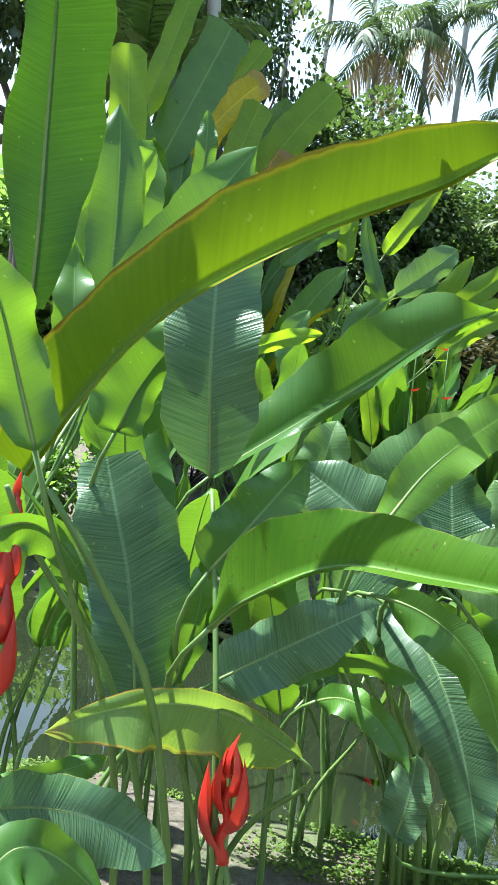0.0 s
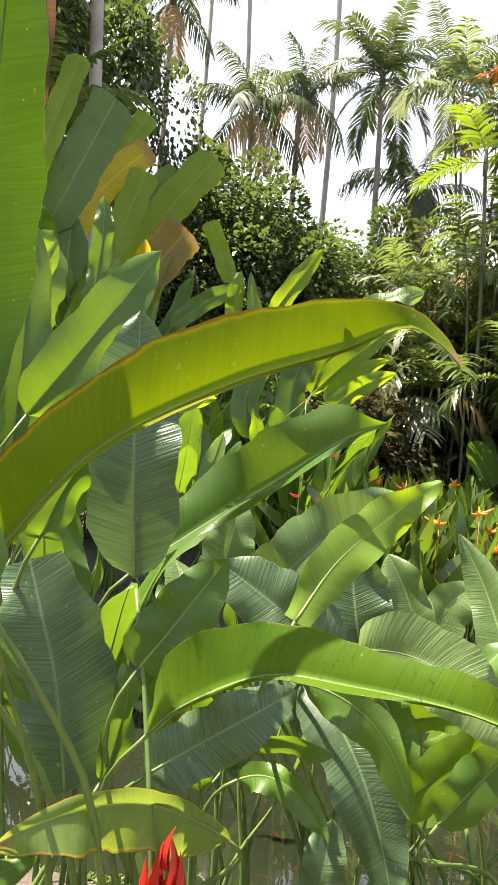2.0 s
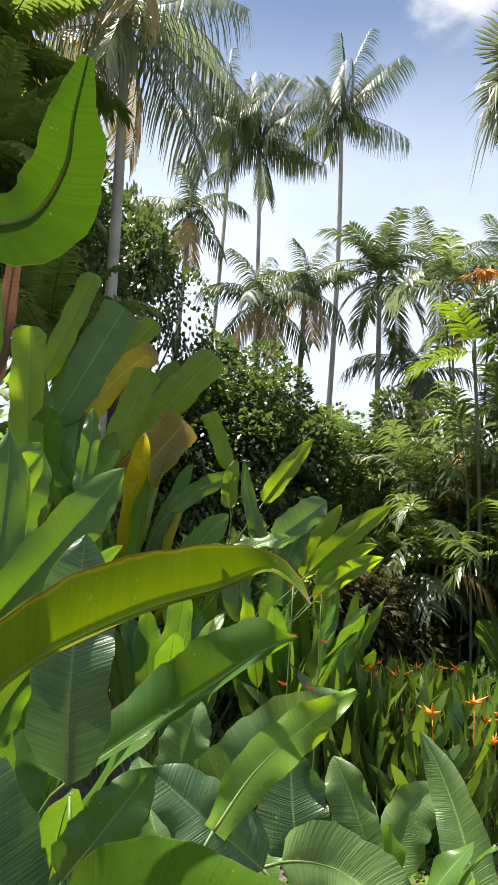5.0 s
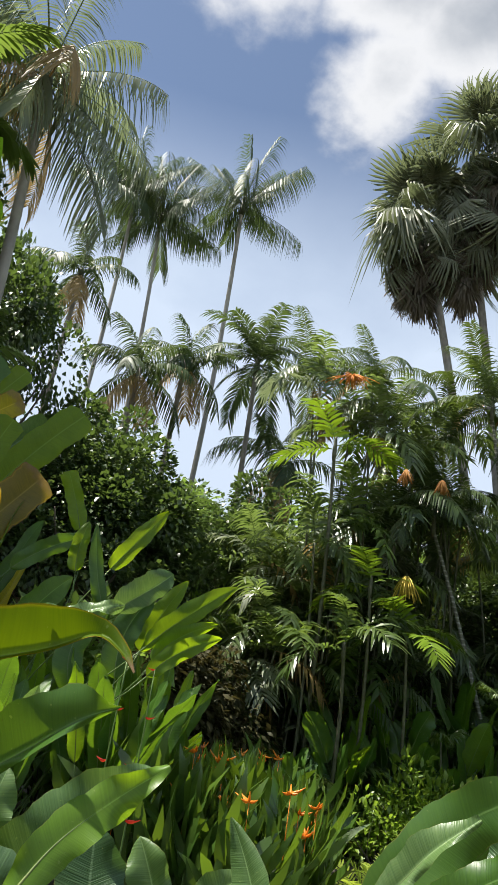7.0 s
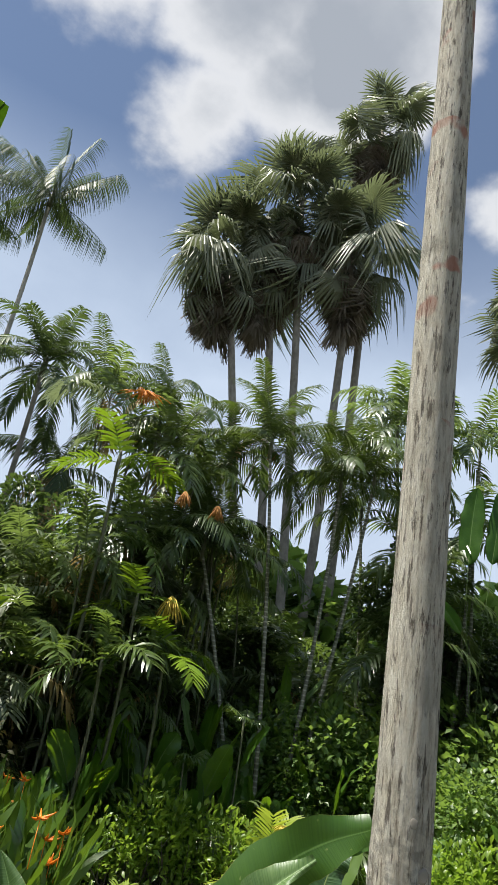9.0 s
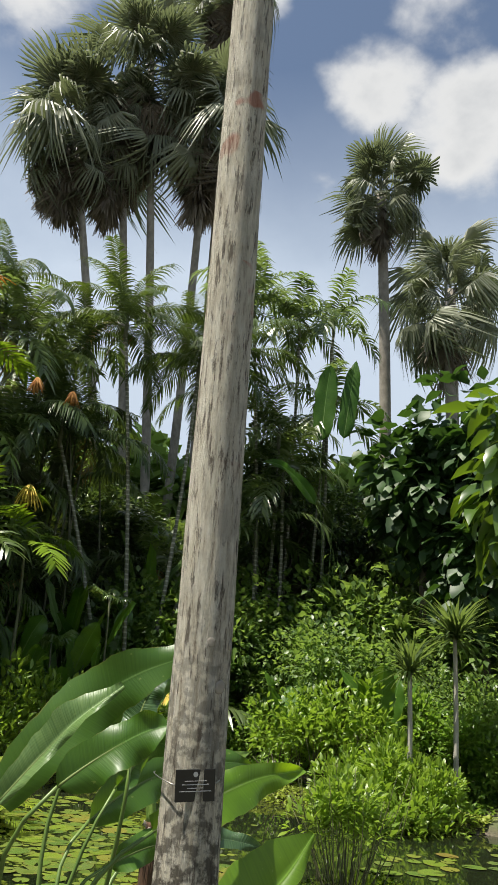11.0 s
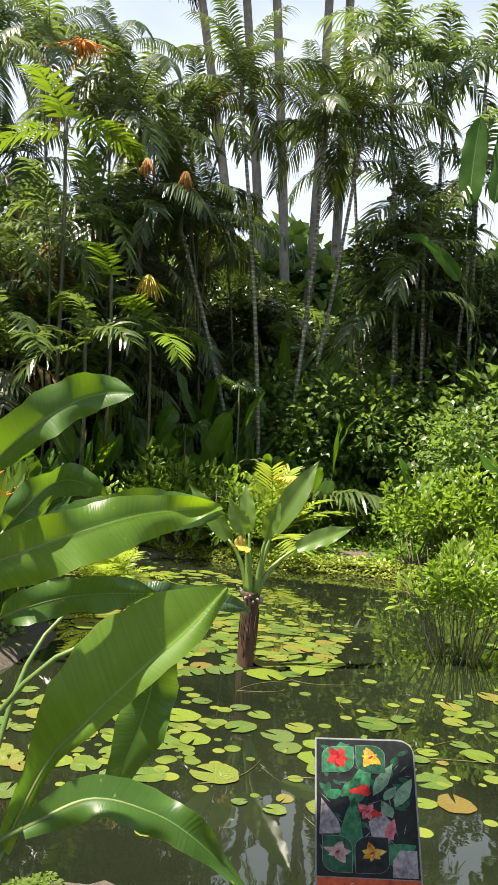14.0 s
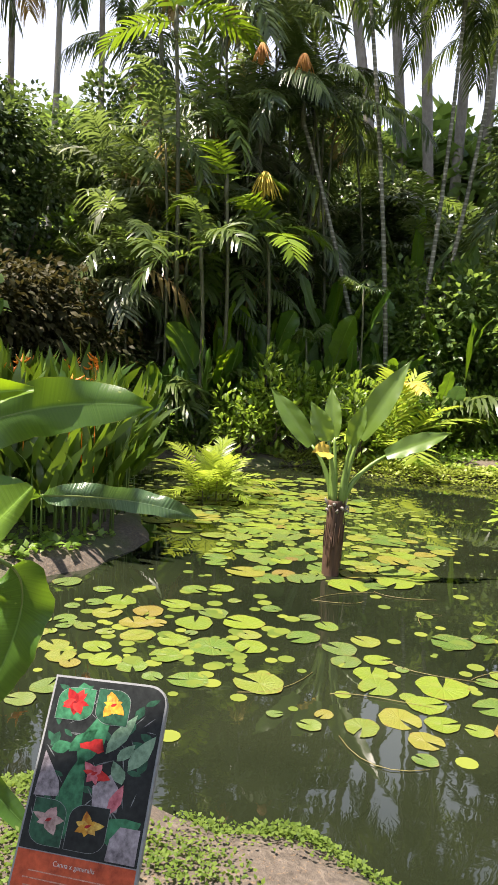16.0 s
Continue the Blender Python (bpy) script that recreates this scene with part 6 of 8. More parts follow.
def stump_plant():
    ob = thing("stump_plant", (5.54, 5.68, -0.1), "large-leaved plant growing from a dark fibrous stump in the pond", "plant")
    n, sides = 30, 22
    V = []
    for q in range(n):
        z = q / (n - 1) * 0.82
        for a in range(sides):
            th = a * 2 * math.pi / sides
            p = Vector((math.cos(th) * 2, math.sin(th) * 2, z * 3))
            r = 0.080 + 0.012 * math.exp(-z * 8) + 0.012 * noise.noise(p) + 0.008 * noise.noise(Vector((math.cos(th) * 9, math.sin(th) * 9, z * 2)))
            V.append((0.03 * z + r * math.cos(th), r * math.sin(th), z))
    F = [(q * sides + a, q * sides + (a + 1) % sides, (q + 1) * sides + (a + 1) % sides, (q + 1) * sides + a) for q in range(n - 1) for a in range(sides)]
    F.append([(n - 1) * sides + a for a in range(sides)])
    part_np("stump", np.array(V), F, stump_mat, ob, "dark brown fibrous stump")
    # torn leaf bases round the stump's head
    rg = np.random.RandomState(4)
    pieces = []
    for q in range(16):
        a = q * 0.393 + rg.uniform(-0.1, 0.1)
        b = np.array([0.03 + 0.078 * math.cos(a), 0.078 * math.sin(a), 0.74 + rg.uniform(-0.04, 0.04)])
        e = b + np.array([0.03 * math.cos(a), 0.03 * math.sin(a), rg.uniform(-0.10, 0.10)])
        pieces.append(tube(curve3(b, (b + e) / 2 + np.array([0.018 * math.cos(a), 0.018 * math.sin(a), 0.02]), e, 5), [0.016, 0.014, 0.012, 0.008, 0.003], 5))
    V, F = joined(pieces)
    part_np("leaf_base_ring", V, F, bark_grey, ob, "frayed grey leaf bases round the stump's head")
    for q in range(22):
        a, z0 = rg.uniform(0, 6.28), rg.uniform(0.12, 0.4)
        r0, l = 0.086, rg.uniform(0.2, 0.38)
        P = np.array([(0.03 * (z0 + l * u) + (r0 + 0.004 + 0.012 * u * u * rg.uniform(0, 1)) * math.cos(a + 0.05 * u), (r0 + 0.004) * math.sin(a + 0.05 * u), z0 + l * u) for u in np.linspace(0, 1, 6)])
        v, f = tube(P, rg.uniform(0.004, 0.009) * np.array([0.4, 1, 1, 0.9, 0.7, 0.3]), 4)
        part_np("fibre", v, f, stump_mat, ob)
    mats = {"g": shade_leaf, "y": yellow_mat, "l": light_leaf}
    # azimuth, stalk height, reach, leaf length, half width, leaf elevation, kind
    for az_, sh, reach, ln, w, ele, mt in ((148, 0.52, 0.22, 0.68, 0.10, 52, "l"), (-22, 0.46, 0.38, 0.68, 0.095, 24, "l"), (-38, 0.62, 0.12, 0.86, 0.125, 62, "g"), (95, 0.60, 0.06, 0.50, 0.08, 78, "g"), (175, 0.58, 0.08, 0.40, 0.10, 62, "l"), (205, 0.48, 0.12, 0.24, 0.09, 8, "y"), (-75, 0.56, 0.08, 0.42, 0.08, 70, "g")):
        a = radians(az_)
        d = np.array([math.cos(a), math.sin(a), 0])
        b = np.array([0.03, 0, 0.8]) + d * 0.05
        e = b + d * reach + np.array([0, 0, sh])
        v, f = tube(curve3(b, b + d * reach * 0.35 + np.array([0, 0, sh * 0.55]), e, 9), np.linspace(0.034, 0.012, 9), 8)
        part_np("stalk", v, f, light_stalk, ob)
        V, F = arrow_leaf(ln, w, az_)
        way_ = Vector((math.cos(a) * math.cos(radians(ele)), math.sin(a) * math.cos(radians(ele)), math.sin(radians(ele))))
        across = way_.cross(Vector((-0.55, -0.75, 0.45))).normalized()
        out_ = across.cross(way_)
        m = Matrix.Translation(e) @ Matrix((across, way_, out_)).transposed().to_4x4()
        part_np("leaf", V, F, mats[mt], ob, m=m)
    return ob


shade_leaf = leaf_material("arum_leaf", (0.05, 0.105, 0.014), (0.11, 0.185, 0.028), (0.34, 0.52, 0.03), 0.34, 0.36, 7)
light_leaf = leaf_material("arum_leaf_light", (0.075, 0.145, 0.024), (0.15, 0.24, 0.045), (0.42, 0.62, 0.06), 0.38, 0.36, 7)
light_stalk = plain_material("arum_stalk", (0.10, 0.18, 0.03), (0.2, 0.3, 0.07), 10, 0.4, 0.1)
stump_plant()

# small clump palm standing in the water
SMALL_FRONDS = frond_set(1.0, 20, 0.32, pond_frond, 0.2, 12, 0.030, ((78, 45), (58, 15), (40, -10), (22, -30)), 40)


def clump_palm(at, count, size, label):
    ob = thing("clump_palm", at, label, "palm", "small palms")
    r = random.Random(int(at[0] * 100))
    for q in range(count):
        m = Matrix.Translation((r.uniform(-0.15, 0.15), r.uniform(-0.15, 0.15), r.uniform(0, 0.15))) @ Matrix.Rotation(q * 2.4, 4, "Z") @ Matrix.Rotation(radians(r.uniform(-8, 8)), 4, "X") @ Matrix.Scale(size * r.uniform(0.7, 1.1), 4)
        put("frond", SMALL_FRONDS[min(3, int(q / count * 4))], ob, m)
    pieces = []
    for q in range(9):
        x, y = r.uniform(-0.2, 0.2), r.uniform(-0.2, 0.2)
        pieces.append(tube(np.array([(x, y, -0.3), (x * 1.1, y * 1.1, 0.1), (x * 1.3, y * 1.3, 0.35)]), [0.012, 0.011, 0.008], 5))
    for V, F in pieces:
        part_np("cane", V, F, culm_mat, ob)
    return ob


clump_palm((5.7, 9.35, 0), 30, 0.95, "small bright feathery palm clump growing in the pond")

# bushy shrub standing in the water on many thin stems
wet = crown_cloud(1100, (0.75, 0.7, 0.62), 0.14, 0.17, 51, shrub_light, 16, 0.3, -0.6, "sword")


def water_shrub():
    ob = thing("water_shrub", (7.85, 4.95, -0.05), "bushy light green shrub on thin stems rising from the pond", "shrub")
    r = np.random.RandomState(8)
    pieces = []
    for q in range(46):
        a, s = r.uniform(0, 6.28), r.uniform(0.2, 0.75)
        e = np.array([s * math.cos(a), s * math.sin(a), r.uniform(0.7, 1.35)])
        b = np.array([0.25 * e[0] + r.uniform(-0.1, 0.1), 0.25 * e[1] + r.uniform(-0.1, 0.1), -0.2])
        pieces.append(tube(curve3(b, b * 0.5 + e * 0.5 + r.uniform(-0.06, 0.06, 3), e, 6), np.linspace(0.009, 0.003, 6), 4))
    wet_stem = plain_material("wet_stem", (0.05, 0.055, 0.02), (0.12, 0.12, 0.05), 10, 0.6, 0)
    for V, F in pieces:
        part_np("stem", V, F, wet_stem, ob)
    put("foliage", wet, ob, Matrix.Translation((0, 0, 0.86)) @ Matrix.Diagonal((0.95, 0.95, 0.8, 1)))
    return ob


water_shrub()


# ---- creeping plants on the banks ----
def bank_cover(name, n, box, lo, hi, leaf, mat, label, seed, patch=0.0):
    r = np.random.RandomState(seed)
    x, y = r.uniform(box[0], box[1], n * 6), r.uniform(box[2], box[3], n * 6)
    s = shore(x, y) + 0.10 * wobble(x, y)
    keep = (s > lo) & (s < hi) & (wobble(x * 1.3 + 2, y * 1.1) + r.uniform(-0.5, 0.5, len(x)) > patch)
    x, y = x[keep][:n], y[keep][:n]
    at = np.stack([x, y, land(x, y) + r.uniform(0.0, 0.05, len(x))], 1)
    d = np.stack([r.normal(size=len(x)), r.normal(size=len(x)), r.uniform(-0.1, 0.9, len(x))], 1)
    X, Y, Z = axes(d, np.tile((0, 0, 1.0), (len(x), 1)) + r.normal(size=(len(x), 3)) * 0.2, leaf * r.uniform(0.5, 1.3, len(x)), 0.36)
    V, F = scatter(SIMPLE_V, SIMPLE_F, X, Y, Z, at)
    tagged(part_np(name, V, F, mat), label, "ground cover", kind="stuff")


bank_cover("ground_cover", 32000, (-1.5, 4.6, 1.2, 3.9), -0.06, 0.55, 0.021, moss_mat, "low bright green creeping plants along the pond's edge", 1, 0.02)
bank_cover("ground_cover", 9000, (0.9, 2.5, 1.3, 3.2), -0.06, 0.9, 0.022, moss_mat, "creeping green plants on the near bank", 7, -1.2)
bank_cover("ground_cover", 16000, (8.2, 13.0, 5.6, 13.4), -0.05, 0.8, 0.075, moss_light, "yellow-green creeping plants on the far bank", 2, -0.7)
bank_cover("ground_cover", 9000, (8.0, 14.0, 5.0, 16.0), 0.5, 2.6, 0.12, shrub_mid, "low leafy undergrowth behind the bank", 3, -0.2)
bank_cover("ground_cover", 5000, (1.5, 8.5, 6.0, 14.5), 0.15, 1.2, 0.09, shrub_mid, "low undergrowth on the soil bank", 4, 0.2)

# ---- heliconias farther back ----
far = heliconia("heliconia_plant", (0.2, 8.6, 0.2), "tall old heliconias with yellow, brown and torn leaves", "heliconia plants")
# leaf_sunlit blades carry sunlight in their colour
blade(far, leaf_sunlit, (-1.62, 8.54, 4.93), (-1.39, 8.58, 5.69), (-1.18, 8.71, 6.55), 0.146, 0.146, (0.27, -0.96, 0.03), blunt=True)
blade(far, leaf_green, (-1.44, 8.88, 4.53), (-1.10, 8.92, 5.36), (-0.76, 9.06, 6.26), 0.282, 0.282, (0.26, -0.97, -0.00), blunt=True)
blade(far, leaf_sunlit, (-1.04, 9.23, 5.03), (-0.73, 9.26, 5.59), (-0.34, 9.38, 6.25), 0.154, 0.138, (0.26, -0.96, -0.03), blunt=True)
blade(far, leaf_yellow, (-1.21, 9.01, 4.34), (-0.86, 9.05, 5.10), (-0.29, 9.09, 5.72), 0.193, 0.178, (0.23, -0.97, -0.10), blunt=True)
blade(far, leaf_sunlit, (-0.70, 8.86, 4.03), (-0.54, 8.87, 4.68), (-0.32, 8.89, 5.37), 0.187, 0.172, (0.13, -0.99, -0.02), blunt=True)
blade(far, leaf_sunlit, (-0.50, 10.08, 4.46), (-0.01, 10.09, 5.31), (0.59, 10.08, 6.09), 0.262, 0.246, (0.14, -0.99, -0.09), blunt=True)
blade(far, leaf_brown, (-0.53, 8.67, 3.60), (-0.16, 8.69, 4.15), (0.21, 8.69, 4.68), 0.278, 0.25, (0.12, -0.99, -0.07), blunt=True)
blade(far, leaf_pale, (-0.83, 10.66, 4.81), (-0.31, 10.69, 5.55), (0.12, 10.69, 6.02), 0.226, 0.191, (0.18, -0.98, -0.11), blunt=True)
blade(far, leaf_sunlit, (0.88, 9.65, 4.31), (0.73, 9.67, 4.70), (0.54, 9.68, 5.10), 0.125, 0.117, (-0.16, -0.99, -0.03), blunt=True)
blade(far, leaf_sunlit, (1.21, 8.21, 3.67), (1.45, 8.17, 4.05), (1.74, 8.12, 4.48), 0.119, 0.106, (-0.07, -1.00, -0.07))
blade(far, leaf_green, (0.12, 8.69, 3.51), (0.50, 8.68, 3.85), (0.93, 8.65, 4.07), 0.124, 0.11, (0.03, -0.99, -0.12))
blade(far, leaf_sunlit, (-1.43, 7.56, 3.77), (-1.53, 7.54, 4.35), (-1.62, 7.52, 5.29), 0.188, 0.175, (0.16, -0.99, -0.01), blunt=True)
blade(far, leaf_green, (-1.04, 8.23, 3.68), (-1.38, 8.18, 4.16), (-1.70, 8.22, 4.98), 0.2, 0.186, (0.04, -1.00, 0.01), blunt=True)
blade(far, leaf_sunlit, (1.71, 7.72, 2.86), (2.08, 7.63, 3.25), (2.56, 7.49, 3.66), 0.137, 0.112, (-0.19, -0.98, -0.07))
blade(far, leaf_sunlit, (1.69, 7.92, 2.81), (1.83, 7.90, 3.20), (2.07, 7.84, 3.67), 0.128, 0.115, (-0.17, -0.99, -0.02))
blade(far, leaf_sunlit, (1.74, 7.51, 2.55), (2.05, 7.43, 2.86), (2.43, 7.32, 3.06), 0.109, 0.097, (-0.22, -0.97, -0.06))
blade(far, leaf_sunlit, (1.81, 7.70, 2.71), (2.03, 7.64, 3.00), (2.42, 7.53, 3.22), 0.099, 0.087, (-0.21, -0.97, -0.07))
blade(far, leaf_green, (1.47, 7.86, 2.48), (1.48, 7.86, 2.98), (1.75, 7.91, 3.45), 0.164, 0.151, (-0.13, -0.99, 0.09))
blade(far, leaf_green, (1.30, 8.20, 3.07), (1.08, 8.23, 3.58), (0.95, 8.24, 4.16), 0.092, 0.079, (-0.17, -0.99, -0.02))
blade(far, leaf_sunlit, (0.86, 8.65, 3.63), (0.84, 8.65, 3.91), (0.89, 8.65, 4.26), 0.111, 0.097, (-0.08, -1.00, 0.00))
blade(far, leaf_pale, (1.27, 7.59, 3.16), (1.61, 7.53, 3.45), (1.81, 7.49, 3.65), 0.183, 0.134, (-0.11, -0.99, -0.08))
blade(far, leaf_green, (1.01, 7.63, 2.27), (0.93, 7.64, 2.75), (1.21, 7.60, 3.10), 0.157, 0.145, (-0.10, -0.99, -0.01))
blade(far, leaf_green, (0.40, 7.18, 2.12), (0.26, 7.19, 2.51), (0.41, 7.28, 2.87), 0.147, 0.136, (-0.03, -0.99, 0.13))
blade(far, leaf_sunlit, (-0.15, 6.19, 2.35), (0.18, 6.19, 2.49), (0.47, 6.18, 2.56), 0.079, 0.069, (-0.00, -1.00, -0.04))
blade(far, leaf_green, (-1.02, 8.83, 3.38), (-1.15, 8.92, 4.08), (-1.13, 8.92, 4.78), 0.286, 0.258, (0.11, -0.99, 0.07))


def leaf_tuft(name, at, count, height, leaf, width, spread_, mats, label, seed, group="heliconia plants", category="plant"):
    """A clump of upright broad leaves, each a blade with its midrib and stalk."""
    r = random.Random(seed)
    ob = heliconia(name, at, label, group)
    for q in range(count):
        a = q * 2.39996 + r.uniform(-0.4, 0.4)
        s = spread_ * math.sqrt((q + 0.5) / count)
        b = Vector(at) + Vector((s * 0.55 * math.cos(a), s * 0.55 * math.sin(a), height * r.uniform(0.35, 0.62)))
        lean = r.uniform(0.15, 0.75)
        d = Vector((math.cos(a) * lean, math.sin(a) * lean, 1)).normalized()
        l = leaf * r.uniform(0.75, 1.2)
        e = b + d * l - Vector((0, 0, 0.12 * l * lean))
        m = b + d * l * 0.52 + Vector((0, 0, 0.04 * l))
        n = Vector((-d.x * d.z + 0.2 * math.sin(a), -d.y * d.z, 1 - d.z * d.z)) + Vector((r.uniform(-0.5, 0.5), r.uniform(-0.5, 0.5), 0))
        w = width * r.uniform(0.8, 1.2)
        blade(ob, r.choice(mats), b, m, e, w, w, n)
    return ob


leaf_tuft("heliconia_plant", (1.6, 7.7, 0.2), 22, 2.6, 1.0, 0.11, 0.9, (leaf_green, leaf_bright, leaf_green, leaf_dark), "dense heliconia clump with upright bright leaves", 3)
leaf_tuft("heliconia_plant", (0.2, 7.3, 0.2), 18, 2.5, 1.1, 0.13, 0.9, (leaf_green, leaf_dark, leaf_pale), "dense shaded heliconia clump behind the pond", 4)
leaf_tuft("heliconia_plant", (-1.2, 6.9, 0.2), 16, 2.8, 1.3, 0.15, 0.9, (leaf_green, leaf_dark, leaf_blue), "dense shaded heliconia clump behind the pond", 5)
leaf_tuft("heliconia_plant", (-1.6, 8.8, 0.2), 14, 4.6, 1.7, 0.19, 1.0, (leaf_green, leaf_bright, leaf_bright), "tall heliconia clump with paddle-shaped leaves", 6)
leaf_tuft("heliconia_plant", (-0.4, 8.9, 0.2), 16, 4.2, 1.7, 0.17, 1.0, (leaf_green, leaf_bright, leaf_bright, leaf_yellow), "tall heliconia clump with some yellow leaves", 8)
leaf_tuft("heliconia_plant", (0.75, 8.6, 0.2), 14, 3.2, 1.2, 0.13, 0.9, (leaf_green, leaf_bright), "heliconia clump with upright leaves", 9)
leaf_tuft("heliconia_plant", (2.1, 8.9, 0.2), 16, 2.9, 1.1, 0.11, 0.8, (leaf_bright, leaf_green), "heliconia clump with bright upright leaves", 10)
leaf_tuft("heliconia_plant", (-0.95, 2.9, 0.2), 9, 1.7, 0.75, 0.10, 0.5, (leaf_dark, leaf_green), "low heliconia shoots between the stalks", 11)
leaf_tuft("heliconia_plant", (0.35, 3.05, 0.15), 9, 1.45, 0.7, 0.10, 0.5, (leaf_dark, leaf_green, leaf_pale), "low heliconia shoots between the stalks", 12)
leaf_tuft("heliconia_plant", (1.15, 3.0, 0.12), 9, 1.35, 0.65, 0.09, 0.45, (leaf_green, leaf_pale, leaf_bright), "low heliconia shoots at the water's edge", 13)
leaf_tuft("heliconia_plant", (-0.3, 2.75, 0.2), 8, 1.9, 0.8, 0.11, 0.4, (leaf_dark, leaf_green), "low heliconia shoots between the stalks", 14)
heliconia_flower((1.30, 6.5, 0.3), 2.35, 4, 0.8, 40, 0.02, "hanging red heliconia flower in the clump", hang=True)
heliconia_flower((1.62, 6.6, 0.3), 2.3, 4, 0.8, 70, 0.01, "hanging red heliconia flower in the clump", hang=True)


# dense narrow-leaved heliconias with orange flowers on the soil bank
def spear_clump(at, rx, ry, count, height, label, seed, flowers=12):
    ob = thing("narrow_heliconia", at, label, "plant", "narrow heliconias")
    r = np.random.RandomState(seed)
    a, d = r.uniform(0, 6.28, count), np.sqrt(r.rand(count))
    base = np.stack([rx * d * np.cos(a), ry * d * np.sin(a), r.uniform(0.1, 0.62, count) * height], 1)
    dirs = np.stack([0.5 * np.cos(a) * d + r.normal(0, 0.36, count), 0.5 * np.sin(a) * d + r.normal(0, 0.36, count), np.ones(count)], 1)
    ups = np.stack([np.cos(a), np.sin(a), np.full(count, 0.2)], 1) + r.normal(0, 0.5, (count, 3))
    X, Y, Z = axes(dirs, ups, height * r.uniform(0.28, 0.46, count), 0.085)
    V, F = scatter(SWORD_V, SWORD_F, X, Y, Z, base)
    part_np("leaves", V, F, spear_mat, ob)
    pieces = []
    for q in range(0, count, 4):
        g = base[q] * np.array([1, 1, 0])
        pieces.append(tube(np.array([g, (g + base[q]) / 2, base[q]]), [0.012, 0.01, 0.007], 4))
    for V, F in pieces:
        part_np("stalk", V, F, stem_green, ob)
    for q in range(flowers):
        ang, dd = r.uniform(0, 6.28), 0.9
        p = np.array([rx * dd * math.cos(ang), ry * dd * math.sin(ang), height * r.uniform(0.62, 0.95)])
        pv = []
        for b in range(5):
            e = p + np.array([r.uniform(-0.13, 0.13), r.uniform(-0.13, 0.13), r.uniform(-0.01, 0.10)])
            pv.append(tube(curve3(p, (p + e) / 2 + np.array([0, 0, -0.012]), e, 5), [0.008, 0.016, 0.014, 0.009, 0.003], 5))
        pv.append(tube(np.array([p * np.array([1, 1, 0.55]), p]), [0.006, 0.004], 4))
        V, F = joined(pv)
        part_np("orange_flower", V, F, bract_orange, ob, "orange flower head")
    return ob


SPEAR = "dense narrow-leaved heliconia clump with small orange flowers"
spear_clump((3.0, 7.4, 0.15), 0.85, 0.6, 330, 1.75, SPEAR, 1)
spear_clump((3.6, 8.5, 0.15), 0.75, 0.7, 330, 1.85, SPEAR, 2)
spear_clump((2.2, 8.0, 0.15), 0.85, 0.7, 330, 1.95, SPEAR, 3)
spear_clump((3.4, 9.8, 0.15), 0.9, 0.8, 330, 1.95, SPEAR, 4)
spear_clump((3.75, 11.3, 0.2), 0.8, 0.8, 260, 1.8, SPEAR, 5, 4)

# ---- palms ----
DROOP = frond_set(3.4, 46, 1.0, palm_shade, 1.0, -58, 0.042, ((70, 45), (45, 15), (25, -8), (2, -30)), 60, 0.1)
for foot, hub, r, s in (((0.4, 29.4, 0.3), (1.23, 29.36, 24.0), 0.105, 1), ((2.75, 29.3, 0.3), (2.61, 29.27, 22.9), 0.105, 2), ((5.7, 28.8, 0.3), (6.18, 28.76, 24.8), 0.12, 3)):
    palm("feather_palm", foot, hub, r, DROOP, 18, "very tall slender palm with drooping grey-green fronds", "palm tree", "slender palms", bark_pale, s, 0.4, 0.7)
LEFT = frond_set(3.2, 50, 0.9, palm_grey, 1.0, -45, 0.045, ((75, 25), (52, -10), (25, -45), (-5, -75), (-30, -85)), 70, 0.14)
LEFT[3] = feather_frond(3.2, 50, 0.9, -5, -75, 1.0, -45, 79, palm_straw, 0.045, 0.14)
palm("feather_palm", (-1.2, 12.7, 0.3), (-1.67, 12.26, 13.3), 0.115, LEFT, 20, "tall ringed palm with long hanging yellowish fronds", "palm tree", "", bark_pale, 4, 0.15, 0.6, True, 1.0)
MID = frond_set(3.0, 36, 0.85, palm_shade, 0.9, -10, 0.065, ((70, 0), (52, -25), (30, -50), (5, -70), (-35, -85)), 80, 0.2)
MID[4] = feather_frond(2.6, 34, 0.8, -40, -86, 0.9, -10, 88, palm_straw, 0.06, 0.2)
DARK = frond_set(3.3, 32, 0.95, palm_shade, 0.55, 22, 0.085, ((72, 15), (60, -15), (42, -40), (15, -65), (-30, -85)), 90, 0.14)
palm("feather_palm", (-0.5, 25.6, 0.3), (-0.17, 25.4, 16.8), 0.12, MID, 15, "feather palm with a brown hanging skirt", "palm tree", "feather palms", bark_grey, 5, 0.1, 0.5, size=0.82)
palm("feather_palm", (2.7, 23.3, 0.3), (2.58, 23.25, 13.0), 0.12, MID, 15, "feather palm behind the dark tree", "palm tree", "feather palms", bark_grey, 6, size=0.82)
palm("feather_palm", (4.3, 25.0, 0.3), (4.39, 25.0, 14.6), 0.12, MID, 16, "feather palm behind the dark tree", "palm tree", "feather palms", bark_grey, 7, size=0.82)
palm("feather_palm", (6.75, 23.5, 0.3), (6.79, 23.5, 14.2), 0.11, DARK, 20, "dark feather palm with stiff arching fronds", "palm tree", "feather palms", bark_grey, 8, 0.1, 0.7, size=0.82)
palm("feather_palm", (8.9, 24.5, 0.3), (8.6, 24.5, 11.5), 0.11, MID, 14, "feather palm among the far trees", "palm tree", "feather palms", bark_grey, 9)

